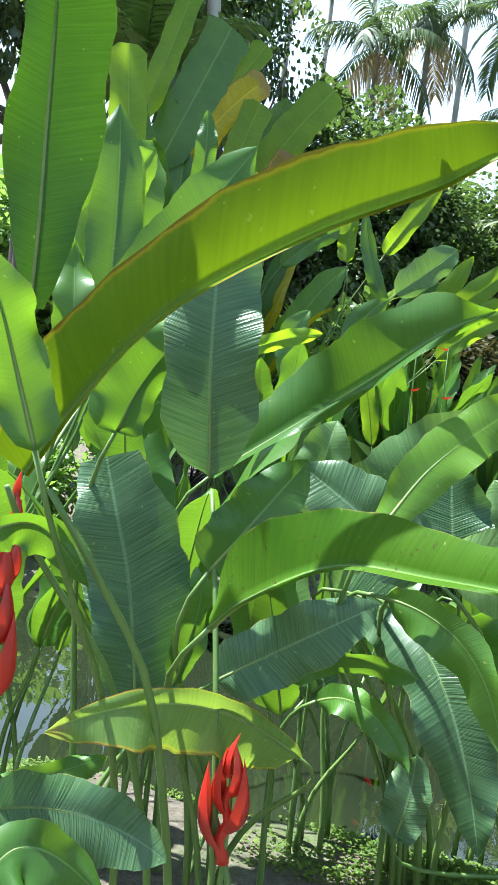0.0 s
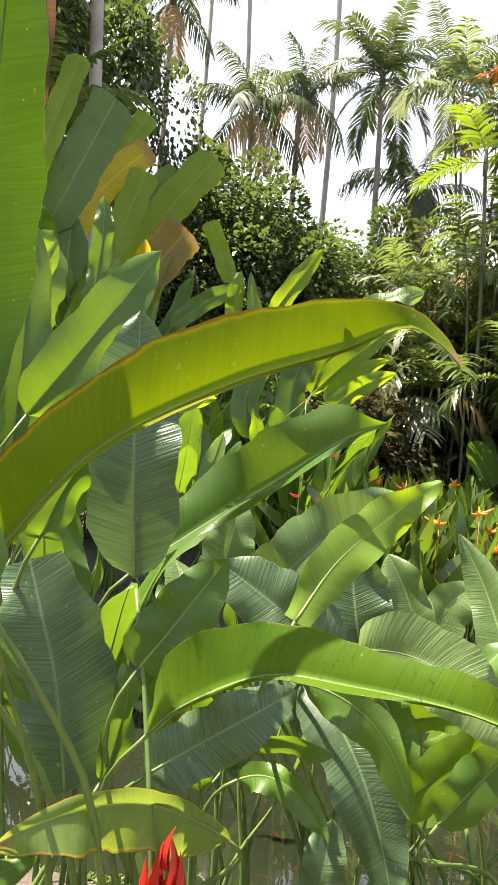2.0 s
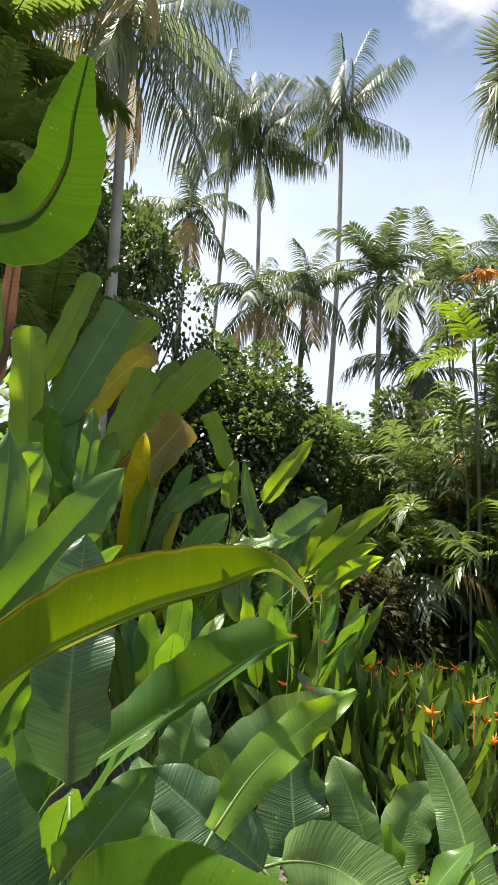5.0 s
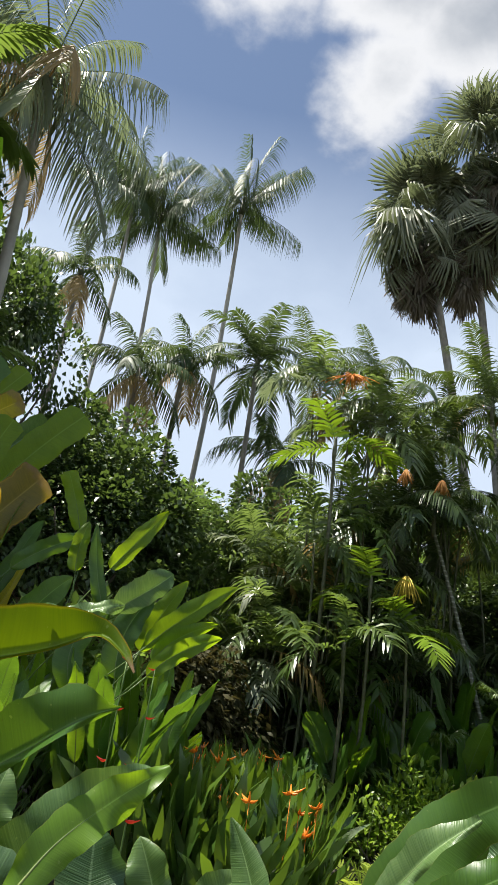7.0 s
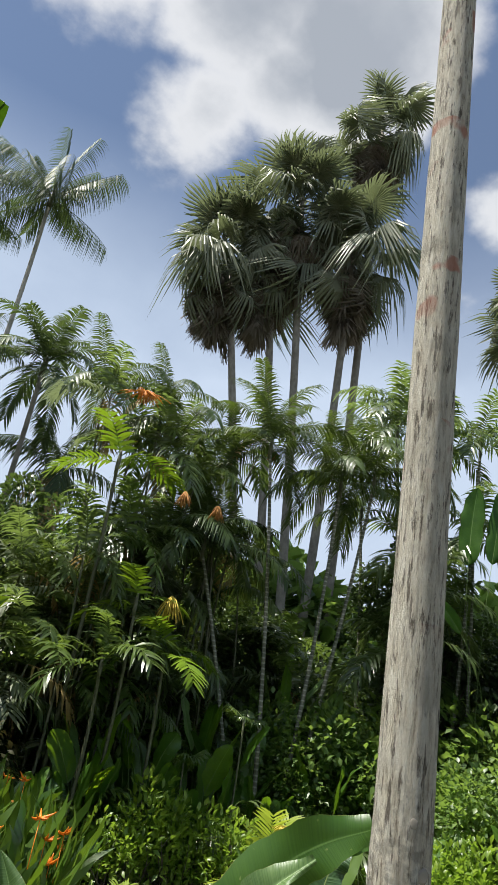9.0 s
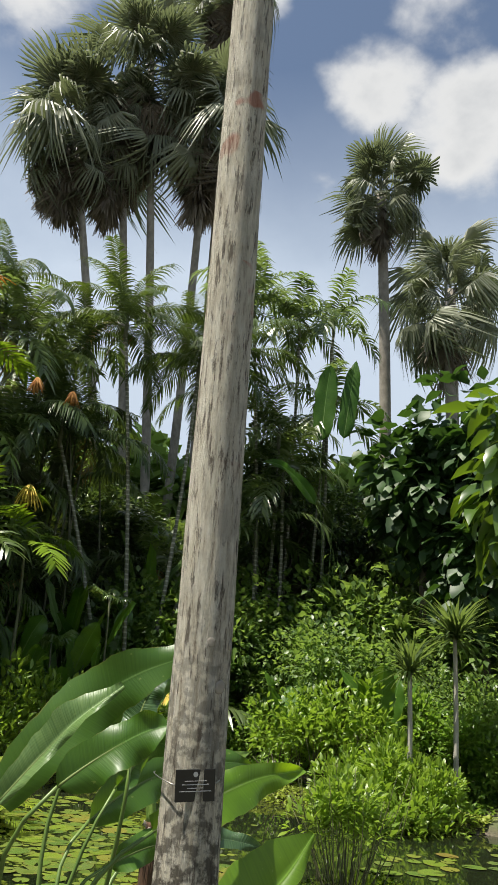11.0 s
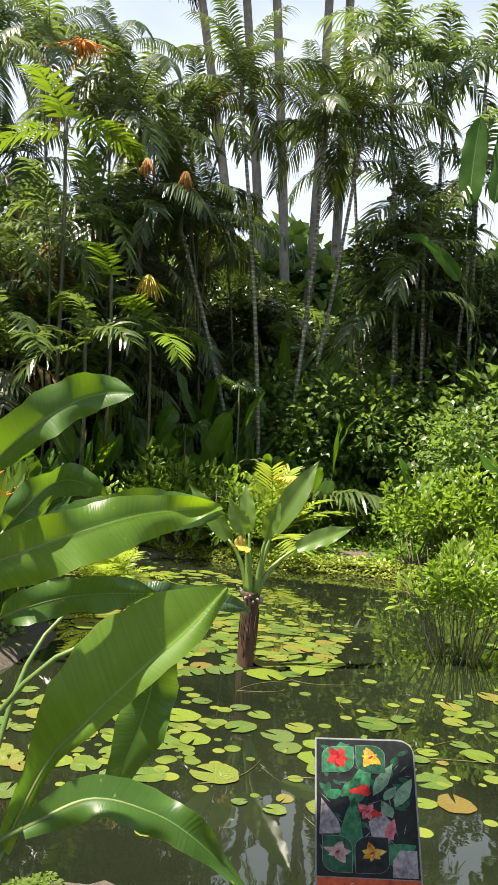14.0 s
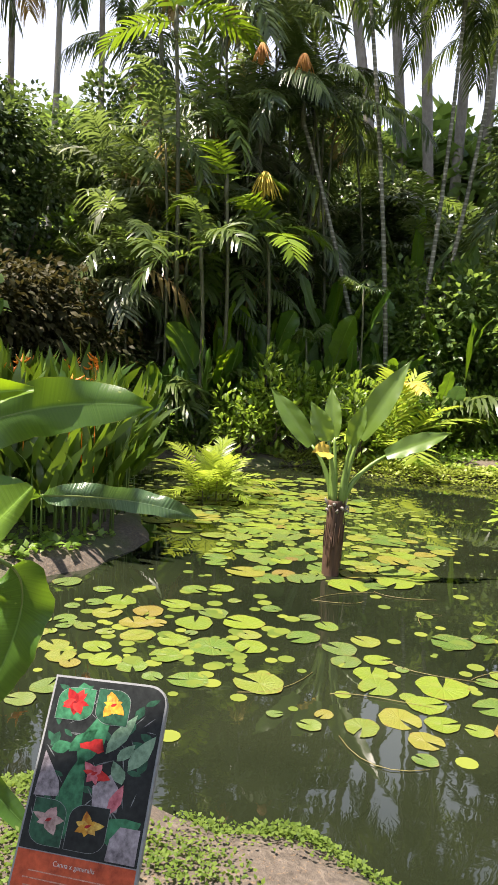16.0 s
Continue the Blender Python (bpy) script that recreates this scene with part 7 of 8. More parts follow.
ARECA = frond_set(2.1, 25, 0.70, palm_green, 0.62, 22, 0.066, ((72, -10), (56, -35), (34, -56), (2, -78)), 100, 0.38)
ARECA_L = frond_set(1.95, 23, 0.64, palm_light, 0.5, 26, 0.07, ((70, -8), (56, -30), (34, -50), (6, -72)), 110, 0.36)
# greyer fronds mixed in: the sheen of sunlit leaves put into the leaf colour
ARECA_SHEEN = frond_set(1.9, 19, 0.7, palm_grey, 0.5, 16, 0.07, ((58, -30), (45, -42), (27, -55), (-2, -72)), 114, 0.2)
COMB = frond_set(2.5, 42, 0.62, palm_comb, 0.8, 12, 0.042, ((76, 0), (58, -30), (38, -55), (8, -76)), 150, 0.16)
COMB_L = frond_set(2.4, 40, 0.58, palm_comb, 0.7, 16, 0.044, ((80, 18), (64, -14), (44, -42), (16, -66)), 155, 0.16)
AGED = feather_frond(1.6, 16, 0.5, -10, -80, 0.7, 5, 119, palm_straw, 0.06, 0.2)


def clumping_palm(at, stems, label, seed, spread_=1.0, low=3.0, high=10.0, per=8, light=0.3, lean=0.10, fine=0.4):
    """Many thin ringed canes from one root, each with its own crown."""
    r = random.Random(seed)
    ob = thing("clumping_palm", at, label, "palm", "clumping palms")
    for q in range(stems):
        a = q * 2.39996
        s = spread_ * math.sqrt((q + 0.4) / stems) * 0.5
        h = low + (high - low) * r.random() ** 0.95 if q % 5 < 3 else r.uniform(1.0, 0.55 * high)
        b = Vector((s * math.cos(a), s * math.sin(a), 0))
        e = Vector((s * math.cos(a) + r.uniform(-1, 1) * lean * h + 0.05 * h * math.cos(a), s * math.sin(a) + r.uniform(-1, 1) * lean * h * 0.6, h))
        v, f = tube(curve3(b, (b + e) / 2 + Vector((r.uniform(-0.35, 0.35), r.uniform(-0.2, 0.2), 0)), e, 10), np.linspace(0.040, 0.026, 10), 7)
        part_np("cane", v, f, culm_mat, ob)
        combed = r.random() < fine
        fr = (COMB_L if combed else ARECA_L) if r.random() < light else (COMB if combed else ARECA)
        for w in range(per):
            t = w / max(per - 1, 1)
            m = Matrix.Translation(e) @ Matrix.Rotation(w * 2.39996 + r.uniform(-0.3, 0.3), 4, "Z") @ Matrix.Rotation(radians(r.uniform(-8, 8)), 4, "X") @ Matrix.Rotation(radians(r.uniform(-18, 18)), 4, "Y") @ Matrix.Scale(r.uniform(0.75, 1.1), 4)
            put("frond", AGED if w == per - 1 and r.random() < 0.35 else (ARECA_SHEEN if (7 * q + 3 * w) % 8 == 0 else fr)[min(3, int(t * 4))], ob, m)
    return ob


CLUMP = "dense clump of cane palms with dark green feathery fronds"
clumping_palm((8.5, 16.6, 0.3), 19, CLUMP, 1, 2.6, 2.3, 11.4, 7, 0.22, 0.06, fine=0.35)
clumping_palm((9.7, 16.5, 0.3), 15, CLUMP, 2, 2.4, 3.1, 11.5, 7, 0.22, fine=0.6)
clumping_palm((7.0, 15.7, 0.3), 9, CLUMP, 6, 2.2, 4.5, 10.6, 6, 0.35, 0.05, fine=0.15)
clumping_palm((6.3, 16.4, 0.3), 16, CLUMP, 3, 2.2, 1.8, 5.8, 8, 0.3, 0.06, fine=0.3)
clumping_palm((11.2, 16.6, 0.3), 8, CLUMP, 4, 2.4, 2.5, 8.0, 6, 0.3, fine=0.85)
clumping_palm((13.0, 16.2, 0.3), 6, CLUMP, 5, 2.4, 2.5, 7.5, 6, 0.15, fine=0.85)

# single slim palms with pale ringed stems
for q, (foot, hub, fr) in enumerate((((11.3, 13.5, 0.3), (10.57, 14.33, 10.4), COMB_L), ((11.75, 13.6, 0.3), (12.75, 13.8, 9.9), COMB), ((12.2, 14.0, 0.3), (13.45, 13.25, 10.2), COMB), ((11.2, 13.9, 0.3), (9.72, 15.3, 7.4), COMB), ((15.5, 13.3, 0.3), (14.9, 13.95, 12.5), ARECA),
                                     ((15.0, 12.4, 0.3), (15.2, 12.6, 7.0), ARECA), ((15.5, 13.4, 0.3), (15.6, 13.2, 8.6), ARECA), ((14.7, 13.2, 0.3), (14.6, 12.9, 5.6), ARECA), ((16.6, 13.9, 0.3), (16.4, 13.6, 7.6), ARECA_L), ((16.9, 12.6, 0.3), (16.8, 12.4, 9.4), ARECA),
                                     ((15.9, 13.85, 0.3), (15.32, 14.38, 13.4), ARECA), ((16.2, 13.4, 0.3), (16.34, 13.3, 12.4), ARECA), ((16.5, 12.95, 0.3), (17.02, 12.48, 12.6), ARECA), ((15.6, 14.9, 0.3), (15.0, 15.2, 10.2), COMB))):
    palm("slim_palm", foot, hub, 0.05, fr, 14 if q < 3 else 9, "slim palm with a thin pale ringed stem", "palm tree", "slim palms", ring_bark, 20 + q, 0.15, 0.6, True, 1.0)

FAN_LABEL = "tall fan palm with grey-green leaves over a dead leaf skirt"
for q, (foot, hub, size, deep) in enumerate((((18.4, 23.5, 0.3), (14.35, 25.8, 25.5), 1.6, 3.0), ((18.9, 23.5, 0.3), (16.35, 25.1, 26.7), 1.5, 3.3), ((19.2, 22.6, 0.3), (16.9, 24.2, 30.0), 1.64, 4.0), ((19.5, 22.8, 0.3), (19.6, 22.7, 28.2), 1.6, 3.8), ((21.3, 23.2, 0.3), (21.05, 23.5, 38.0), 1.58, 2.6))):
    fan_palm(foot, hub, 0.2, 42, 54, FAN_LABEL, q, size, deep=deep)
fan_palm((22.0, 13.6, 0.3), (20.75, 13.35, 20.2), 0.22, 40, 12, "tall fan palm with a broad round crown", 11, 1.0, deep=1.5)
fan_palm((20.9, 10.4, 0.3), (20.3, 10.4, 14.4), 0.2, 28, 8, "fan palm with broad hanging leaves", 12, 0.95, deep=1.3)
fan_palm((24.5, 12.5, 0.3), (24.6, 12.5, 17.5), 0.24, 30, 12, "tall fan palm among the trees", 13, 1.4)

# ---- trees and shrubs ----
dark_crown = crown_cloud(15000, (2.5, 2.2, 2.6), 0.15, 0.36, 200, tree_dark, 34, 0.25, 0.3, "diamond")
dark_crown_b = crown_cloud(11000, (2.2, 2.0, 2.0), 0.14, 0.40, 201, tree_dark, 30, 0.25, 0.3, "diamond")
under_crown = crown_cloud(2600, (2.2, 2.0, 2.0), 0.26, 0.36, 207, shrub_dark, 30, 0.25, 0.3, "simple")
mid_crown = crown_cloud(2600, (1.6, 1.5, 1.4), 0.23, 0.24, 202, shrub_mid, 34, 0.2, -0.1, "diamond")
broad_crown = crown_cloud(1300, (1.5, 1.4, 1.3), 0.28, 0.25, 208, shrub_mid, 30, 0.2, 0.1, "diamond")
fine_crown = crown_cloud(3200, (1.5, 1.4, 1.3), 0.15, 0.30, 209, shrub_dark, 34, 0.2, 0.1, "diamond")
light_crown = crown_cloud(560, (1.0, 0.95, 0.95), 0.20, 0.24, 203, shrub_light, 30, 0.3, -0.5)
brown_crown = crown_cloud(3000, (1.2, 1.1, 1.5), 0.17, 0.26, 204, shrub_brown, 26, 0.25, 0.9)
limbs = twigs(16, (2.2, 2.0, 2.0), 205, bark_dark, 0.07, lift=1.5)
small_limbs = twigs(14, (1.0, 1.0, 0.9), 206, bark_dark, 0.025, lift=0.8)


def tree(foot, top, crown, label, scale=(1, 1, 1), turn=0.0, seed=0):
    """A tapered trunk with limbs and a crown of leaves."""
    ob = thing("tree", foot, label, "tree", "trees")
    f, h = Vector(foot), Vector(top)
    v, fc = tube(curve3((0, 0, 0), (h - f) * 0.5 + Vector((0.2, 0.1, 0)), h - f, 10), np.linspace(0.2, 0.09, 10), 9)
    part_np("trunk", v, fc, bark_dark, ob)
    base = Matrix.Translation(h - f) @ Matrix.Rotation(turn, 4, "Z") @ Matrix.Diagonal((*scale, 1))
    put("crown", crown, ob, base)
    put("limb_work", limbs, ob, Matrix.Translation(h - f - Vector((0, 0, 2.2 * scale[2]))) @ Matrix.Rotation(turn, 4, "Z") @ Matrix.Diagonal((*scale, 1)))
    return ob


tree((1.6, 16.6, 0.3), (1.7, 16.4, 5.9), dark_crown, "dense dark-leaved tree behind the heliconias", (1.0, 1.0, 1.0), 0.4)
tree((3.3, 17.6, 0.3), (3.2, 17.4, 4.6), dark_crown_b, "dense dark-leaved tree behind the heliconias", (1, 1, 1), 1.4)
tree((-0.6, 17.0, 0.3), (-0.6, 17.0, 4.6), dark_crown_b, "dense dark-leaved tree behind the heliconias", (1, 1, 1), 2.4)
tree((2.4, 18.8, 0.3), (2.4, 18.7, 7.0), dark_crown, "dense dark-leaved tree behind the heliconias", (1.0, 1.0, 1.0), 2.9)
tree((0.5, 18.4, 0.3), (0.4, 18.3, 6.4), dark_crown, "dense dark-leaved tree behind the heliconias", (1.0, 1.0, 1.1), 5.1)
tree((-3.2, 15.8, 0.3), (-3.3, 15.6, 11.0), dark_crown, "tall dark tree with small leaves", (1.15, 1.1, 1.3), 2.0)
tree((-2.4, 18.8, 0.3), (-1.6, 18.4, 10.4), dark_crown_b, "tall thin-crowned tree against the sky", (0.9, 0.9, 1.7), 3.0)
tree((20.5, 12.5, 0.3), (20.5, 12.5, 6.5), dark_crown, "dark tree behind the giant leaves", (1.2, 1.2, 1.2), 5.0)
tree((19.0, 7.0, 0.3), (19.0, 7.0, 7.0), dark_crown, "dark tree behind the giant leaves", (1.3, 1.3, 1.2), 5.5)
tree((18.5, 16.0, 0.3), (18.5, 16.0, 5.0), dark_crown_b, "dark tree behind the slim palms", (1.3, 1.3, 1.2), 0.5)
tree((14.5, 18.5, 0.3), (14.5, 18.5, 5.0), dark_crown_b, "dark tree behind the slim palms", (1.3, 1.3, 1.2), 1.5)
tree((7.0, 20.6, 0.3), (7.0, 20.4, 6.2), dark_crown, "dark tree behind the cane palms", (1.1, 1.1, 1.1), 3.9)
tree((10.0, 20.6, 0.3), (10.0, 20.4, 6.8), dark_crown, "dark tree behind the cane palms", (1.2, 1.1, 1.1), 4.4)
tree((13.0, 20.0, 0.3), (13.0, 19.8, 6.0), dark_crown, "dark tree behind the cane palms", (1.1, 1.1, 1.0), 5.2)
tree((17.8, 14.8, 0.3), (17.6, 14.6, 7.2), dark_crown, "dark tree behind the slim palms", (1.1, 1.1, 1.1), 3.3)
tree((-4.4, 12.4, 0.3), (-4.2, 12.2, 9.0), dark_crown_b, "tall dark tree with small leaves", (1.0, 1.0, 1.4), 4.0)
FERN = frond_set(1.9, 22, 0.5, palm_light, 0.45, 5, 0.11, ((70, 30), (45, 0), (25, -25), (5, -45)), 130)
palm("tree_fern", (-3.6, 10.6, 0.3), (-3.3, 10.5, 9.3), 0.10, FERN, 16, "small tree with feathery compound leaves", "tree", "", bark_dark, 43, size=1.1)
palm("tree_fern", (-2.2, 11.0, 0.3), (-2.0, 10.6, 6.4), 0.09, FERN, 14, "small tree with feathery compound leaves", "tree", "", bark_dark, 41)
palm("tree_fern", (-3.8, 11.3, 0.3), (-3.55, 10.8, 11.6), 0.12, FERN, 18, "small tree with feathery compound leaves", "tree", "", bark_dark, 42, size=1.25)

rng = random.Random(77)


def belt(x0, y0, x1, y1, count, crown, size, zlift, label, jitter=0.8, vary=0.25):
    for q in range(count):
        t = (q + 0.5) / count
        x = x0 + (x1 - x0) * t + rng.uniform(-jitter, jitter)
        y = y0 + (y1 - y0) * t + rng.uniform(-jitter, jitter)
        s = size * rng.uniform(1 - vary, 1 + vary)
        g = float(land(np.array([x]), np.array([y]))[0])
        shrub("shrub", (x, y, g), crown, small_limbs, label, "shrub", "shrubs", (s, s, s * rng.uniform(0.85, 1.2)), rng.uniform(0, 6.28), zlift * s)


belt(5.0, 14.2, 9.4, 13.6, 6, mid_crown, 0.5, 1.0, "dark leafy shrub under the palms", 0.5)
belt(9.4, 13.8, 13.6, 11.0, 6, mid_crown, 0.55, 1.0, "dark leafy shrub under the palms", 0.5)
belt(13.2, 10.8, 14.6, 5.0, 6, mid_crown, 0.62, 1.0, "leafy shrub on the far bank", 0.5)
belt(14.0, 12.0, 15.6, 6.6, 6, fine_crown, 0.85, 1.9, "tall yellow-green shrub on the far bank", 0.5)
belt(5.0, 20.0, 16.5, 18.0, 9, under_crown, 0.95, 1.9, "tall dark undergrowth behind the palms", 0.9)
belt(15.5, 16.0, 19.0, 7.0, 7, fine_crown, 1.4, 1.7, "tall dark undergrowth behind the palms", 0.9)
belt(-2.0, 12.0, 2.0, 13.6, 5, under_crown, 0.75, 1.9, "dark undergrowth behind the heliconias", 0.7)
belt(2.6, 13.8, 4.6, 14.6, 4, brown_crown, 1.05, 1.6, "tall reddish-leaved shrub behind the heliconias", 0.5)
belt(7.6, 13.3, 10.2, 12.2, 6, light_crown, 0.8, 0.9, "bright green leafy shrub at the water's edge", 0.35)
belt(11.9, 9.5, 12.9, 8.3, 4, light_crown, 0.8, 1.35, "bright yellow-green shrub on the far bank", 0.25)
belt(-6.0, 7.8, -1.8, 7.5, 6, mid_crown, 0.7, 1.1, "leafy shrub on the shaded bank", 0.3)
belt(-3.4, 2.9, -1.7, 2.7, 3, mid_crown, 0.5, 0.9, "leafy shrub on the shaded bank", 0.2)
belt(3.2, 13.2, 4.6, 14.6, 3, brown_crown, 0.9, 1.4, "reddish-leaved shrub behind the bank", 0.4)
belt(5.0, 17.6, 11.5, 17.4, 7, broad_crown, 1.1, 2.2, "leafy shrub behind the cane palms", 0.6)
belt(11.5, 15.2, 16.0, 11.0, 7, fine_crown, 1.0, 2.0, "yellow-green undergrowth among slim palms", 0.6)


# grassy plants and dracaenas by the right bank
def sword_tuft(name, at, count, leaf, width, trunk_h, mat, label, seed, spread_=0.9, group=""):
    ob = thing(name, at, label, "plant", group)
    r = np.random.RandomState(seed)
    a = r.uniform(0, 6.28, count)
    lift = r.uniform(-0.35, 1.6, count) if trunk_h else r.uniform(0.8, 2.6, count)
    d = np.stack([np.cos(a), np.sin(a), lift], 1)
    base = np.tile((0, 0, trunk_h), (count, 1)) + (np.stack([np.cos(a), np.sin(a), 0 * a], 1) * r.uniform(0, spread_ * 0.3, count)[:, None] if not trunk_h else r.normal(0, 0.04, (count, 3)))
    X, Y, Z = axes(d, np.tile((0, 0, 1.0), (count, 1)), leaf * r.uniform(0.7, 1.15, count), width)
    V, F = scatter(np.array([(-0.6, 0, 0), (0.6, 0, 0), (-1, 0.35, 0.0), (1, 0.35, 0.0), (-0.8, 0.7, -0.07), (0.8, 0.7, -0.07), (0, 1, -0.22)], float), SWORD_F, X, Y, Z, base)
    part_np("leaves", V, F, mat, ob)
    if trunk_h:
        v, f = tube(curve3((0, 0, 0), (0.03, 0, trunk_h / 2), (0, 0, trunk_h), 8), np.linspace(0.055, 0.04, 8), 8)
        part_np("trunk", v, f, bark_pale, ob)
    return ob


sword_tuft("dracaena", (12.45, 6.9, 0.25), 150, 0.9, 0.026, 2.2, palm_green, "dracaena with narrow leaves on a thin pale trunk", 1, group="dracaenas")
sword_tuft("dracaena", (13.2, 6.4, 0.25), 160, 1.0, 0.026, 2.9, palm_green, "dracaena with narrow leaves on a thin pale trunk", 2, group="dracaenas")
for q, (x, y, s) in enumerate(((10.9, 6.6, 0.95), (11.3, 6.9, 1.0), (11.6, 6.3, 1.0), (11.2, 7.5, 1.0), (11.9, 6.9, 1.1), (12.3, 6.2, 0.9), (11.9, 7.8, 0.9), (12.6, 7.3, 1.1))):
    shrub("bank_plant", (x, y, float(land(np.array([x]), np.array([y]))[0]) - 0.05), wet, None, "bright green leafy plant on the bank", "plant", "bank plants", (s, s, s * 1.05), q * 1.3, 0.55 * s)


# big paddle leaves, giant shade leaves, arums
def paddle(at, specs, mat, label, seed):
    ob = heliconia("paddle_plant", at, label, "paddle plants")
    for b, m, e, w, fc in specs:
        blade(ob, mat, b, m, e, w, w, fc)
    return ob


paddle((15.9, 11.5, 0.3), (((15.63, 11.65, 8.5), (15.66, 11.6, 9.8), (15.74, 11.53, 10.75), 0.31, (-0.8, -0.6, 0.1)), ((16.02, 11.2, 8.6), (16.12, 11.1, 9.85), (16.2, 11.0, 10.95), 0.24, (-0.8, -0.5, 0.1)), ((15.3, 11.5, 6.6), (14.6, 11.9, 7.4), (13.9, 12.2, 7.5), 0.3, (-0.5, -0.4, 0.8))), leaf_deep, "giant paddle-shaped leaves among the palms", 1)
giant_crown = crown_cloud(950, (1.8, 1.8, 2.2), 0.52, 0.38, 230, leaf_material("giant_leaf", (0.018, 0.046, 0.014), (0.052, 0.105, 0.026), (0.10, 0.22, 0.02), 0.2, 0.5, 1.5, True, 0.4), 24, 0.35, 0.9)
gold_crown = crown_cloud(150, (0.9, 0.9, 1.7), 0.75, 0.20, 231, spear_mat, 14, 0.3, 1.1)


def leafy_climber(foot, top, crown, label, scale=1.0, turn=0.0):
    """A tree stem hidden by the huge hanging leaves of a climber."""
    ob = thing("leafy_climber", foot, label, "plant", "climbers")
    f, h = Vector(foot), Vector(top)
    v, fc = tube(curve3((0, 0, 0), (h - f) * 0.5 + Vector((0.1, 0, 0)), h - f, 10), np.linspace(0.16, 0.08, 10), 8)
    part_np("stem", v, fc, bark_dark, ob)
    put("foliage", crown, ob, Matrix.Translation(h - f) @ Matrix.Rotation(turn, 4, "Z") @ Matrix.Scale(scale, 4))
    return ob


for q, (x, y, z, s) in enumerate(((17.0, 9.3, 7.3, 0.9), (17.3, 8.0, 7.9, 0.95), (16.9, 7.6, 5.2, 0.8), (16.8, 6.6, 6.9, 0.95), (17.5, 5.4, 7.8, 1.0))):
    leafy_climber((x + 0.3, y + 0.2, 0.3), (x, y, z), giant_crown, "mass of huge dark overlapping hanging leaves", s, q * 1.1)
leafy_climber((13.7, 5.2, 0.3), (13.6, 5.35, 6.3), gold_crown, "tall plant with hanging yellow-green lobed leaves", 1.0, 0.5)
leafy_climber((13.9, 4.9, 0.3), (13.8, 4.9, 4.2), gold_crown, "tall plant with hanging yellow-green lobed leaves", 0.9, 2.5)
leaf_tuft("arum_plant", (12.6, 9.6, 0.3), 10, 1.9, 0.9, 0.2, 0.8, (leaf_green, leaf_dark), "broad-leaved arum behind the bright shrub", 34, "arums")
leaf_tuft("arum_plant", (13.6, 8.3, 0.3), 8, 2.2, 1.0, 0.22, 0.8, (leaf_green, leaf_dark), "broad-leaved arum behind the bright shrub", 35, "arums")
leaf_tuft("arum_plant", (12.6, 12.9, 0.3), 9, 3.2, 1.4, 0.24, 1.2, (leaf_dark, leaf_green), "broad-leaved plant under the palms", 36, "arums")
leaf_tuft("arum_plant", (10.6, 14.0, 0.3), 9, 3.4, 1.4, 0.22, 1.2, (leaf_dark,), "broad-leaved plant under the palms", 37, "arums")


for q, (x, y, hh, ln) in enumerate(((6.2, 14.2, 1.7, 0.8), (7.1, 13.9, 2.2, 0.9), (8.3, 13.7, 1.6, 0.75), (8.9, 14.1, 2.6, 1.0), (9.6, 13.5, 1.9, 0.8), (11.2, 13.3, 2.2, 0.9), (11.9, 12.6, 1.8, 0.8))):
    leaf_tuft("arum_plant", (x, y, 0.3), 8, hh, ln, 0.16, 0.8, (leaf_green, leaf_dark, leaf_blue), "broad-leaved plant under the cane palms", 60 + q, "arums")


for q, (x, y, hh, ln) in enumerate(((12.4, 14.6, 6.2, 1.9), (13.1, 14.3, 5.2, 1.8), (14.0, 13.4, 4.8, 1.7), (10.0, 14.2, 4.0, 1.5), (8.6, 14.2, 3.4, 1.3), (7.4, 14.2, 3.0, 1.2))):
    leaf_tuft("wild_banana", (x, y, 0.3), 7, hh, ln, 0.22, 0.9, (leaf_green, leaf_bright, leaf_pale), "tall broad-leaved plant among the cane palms", 80 + q, "wild bananas")


def young_palm(x, y, size, count, seed, light=False):
    """A palm too young to have a trunk: fronds from the ground."""
    r = random.Random(seed)
    ob = thing("young_palm", (x, y, float(land(np.array([x]), np.array([y]))[0])), "young feathery palm in the undergrowth", "palm", "young palms")
    for q in range(count):
        m = Matrix.Translation((r.uniform(-0.2, 0.2), r.uniform(-0.2, 0.2), 0)) @ Matrix.Rotation(q * 2.39996, 4, "Z") @ Matrix.Rotation(radians(r.uniform(0, 14)), 4, "X") @ Matrix.Rotation(radians(r.uniform(-25, 25)), 4, "Y") @ Matrix.Scale(size * r.uniform(0.7, 1.1), 4)
        put("frond", (ARECA_L if light else ARECA)[min(2, int(q / count * 3))], ob, m)
    return ob


for q in range(34):
    u = (q + 0.5) / 34
    x, y = 4.8 + 10.4 * u, 14.9 - 1.2 * u - 3.6 * max(0.0, u - 0.5)
    young_palm(x + rng.uniform(-0.5, 0.5), y + rng.uniform(-0.3, 1.2), rng.uniform(0.8, 1.5), 8, 500 + q, q % 3 != 0)
yellowed = clump_palm((10.56, 12.1, 0.25), 12, 1.9, "dark feathery palm seedling with a yellowing frond")
put("frond", feather_frond(1.0, 22, 0.34, 25, -35, 0.3, 10, 333, leaf_material("frond_yellow", (0.5, 0.34, 0.05), (0.75, 0.6, 0.14), (0.9, 0.7, 0.1), 0.35, 0.5, 2.0), 0.05), yellowed, Matrix.Translation((0.0, -0.1, 1.35)) @ Matrix.Rotation(radians(170), 4, "Z"), "yellow drying frond")


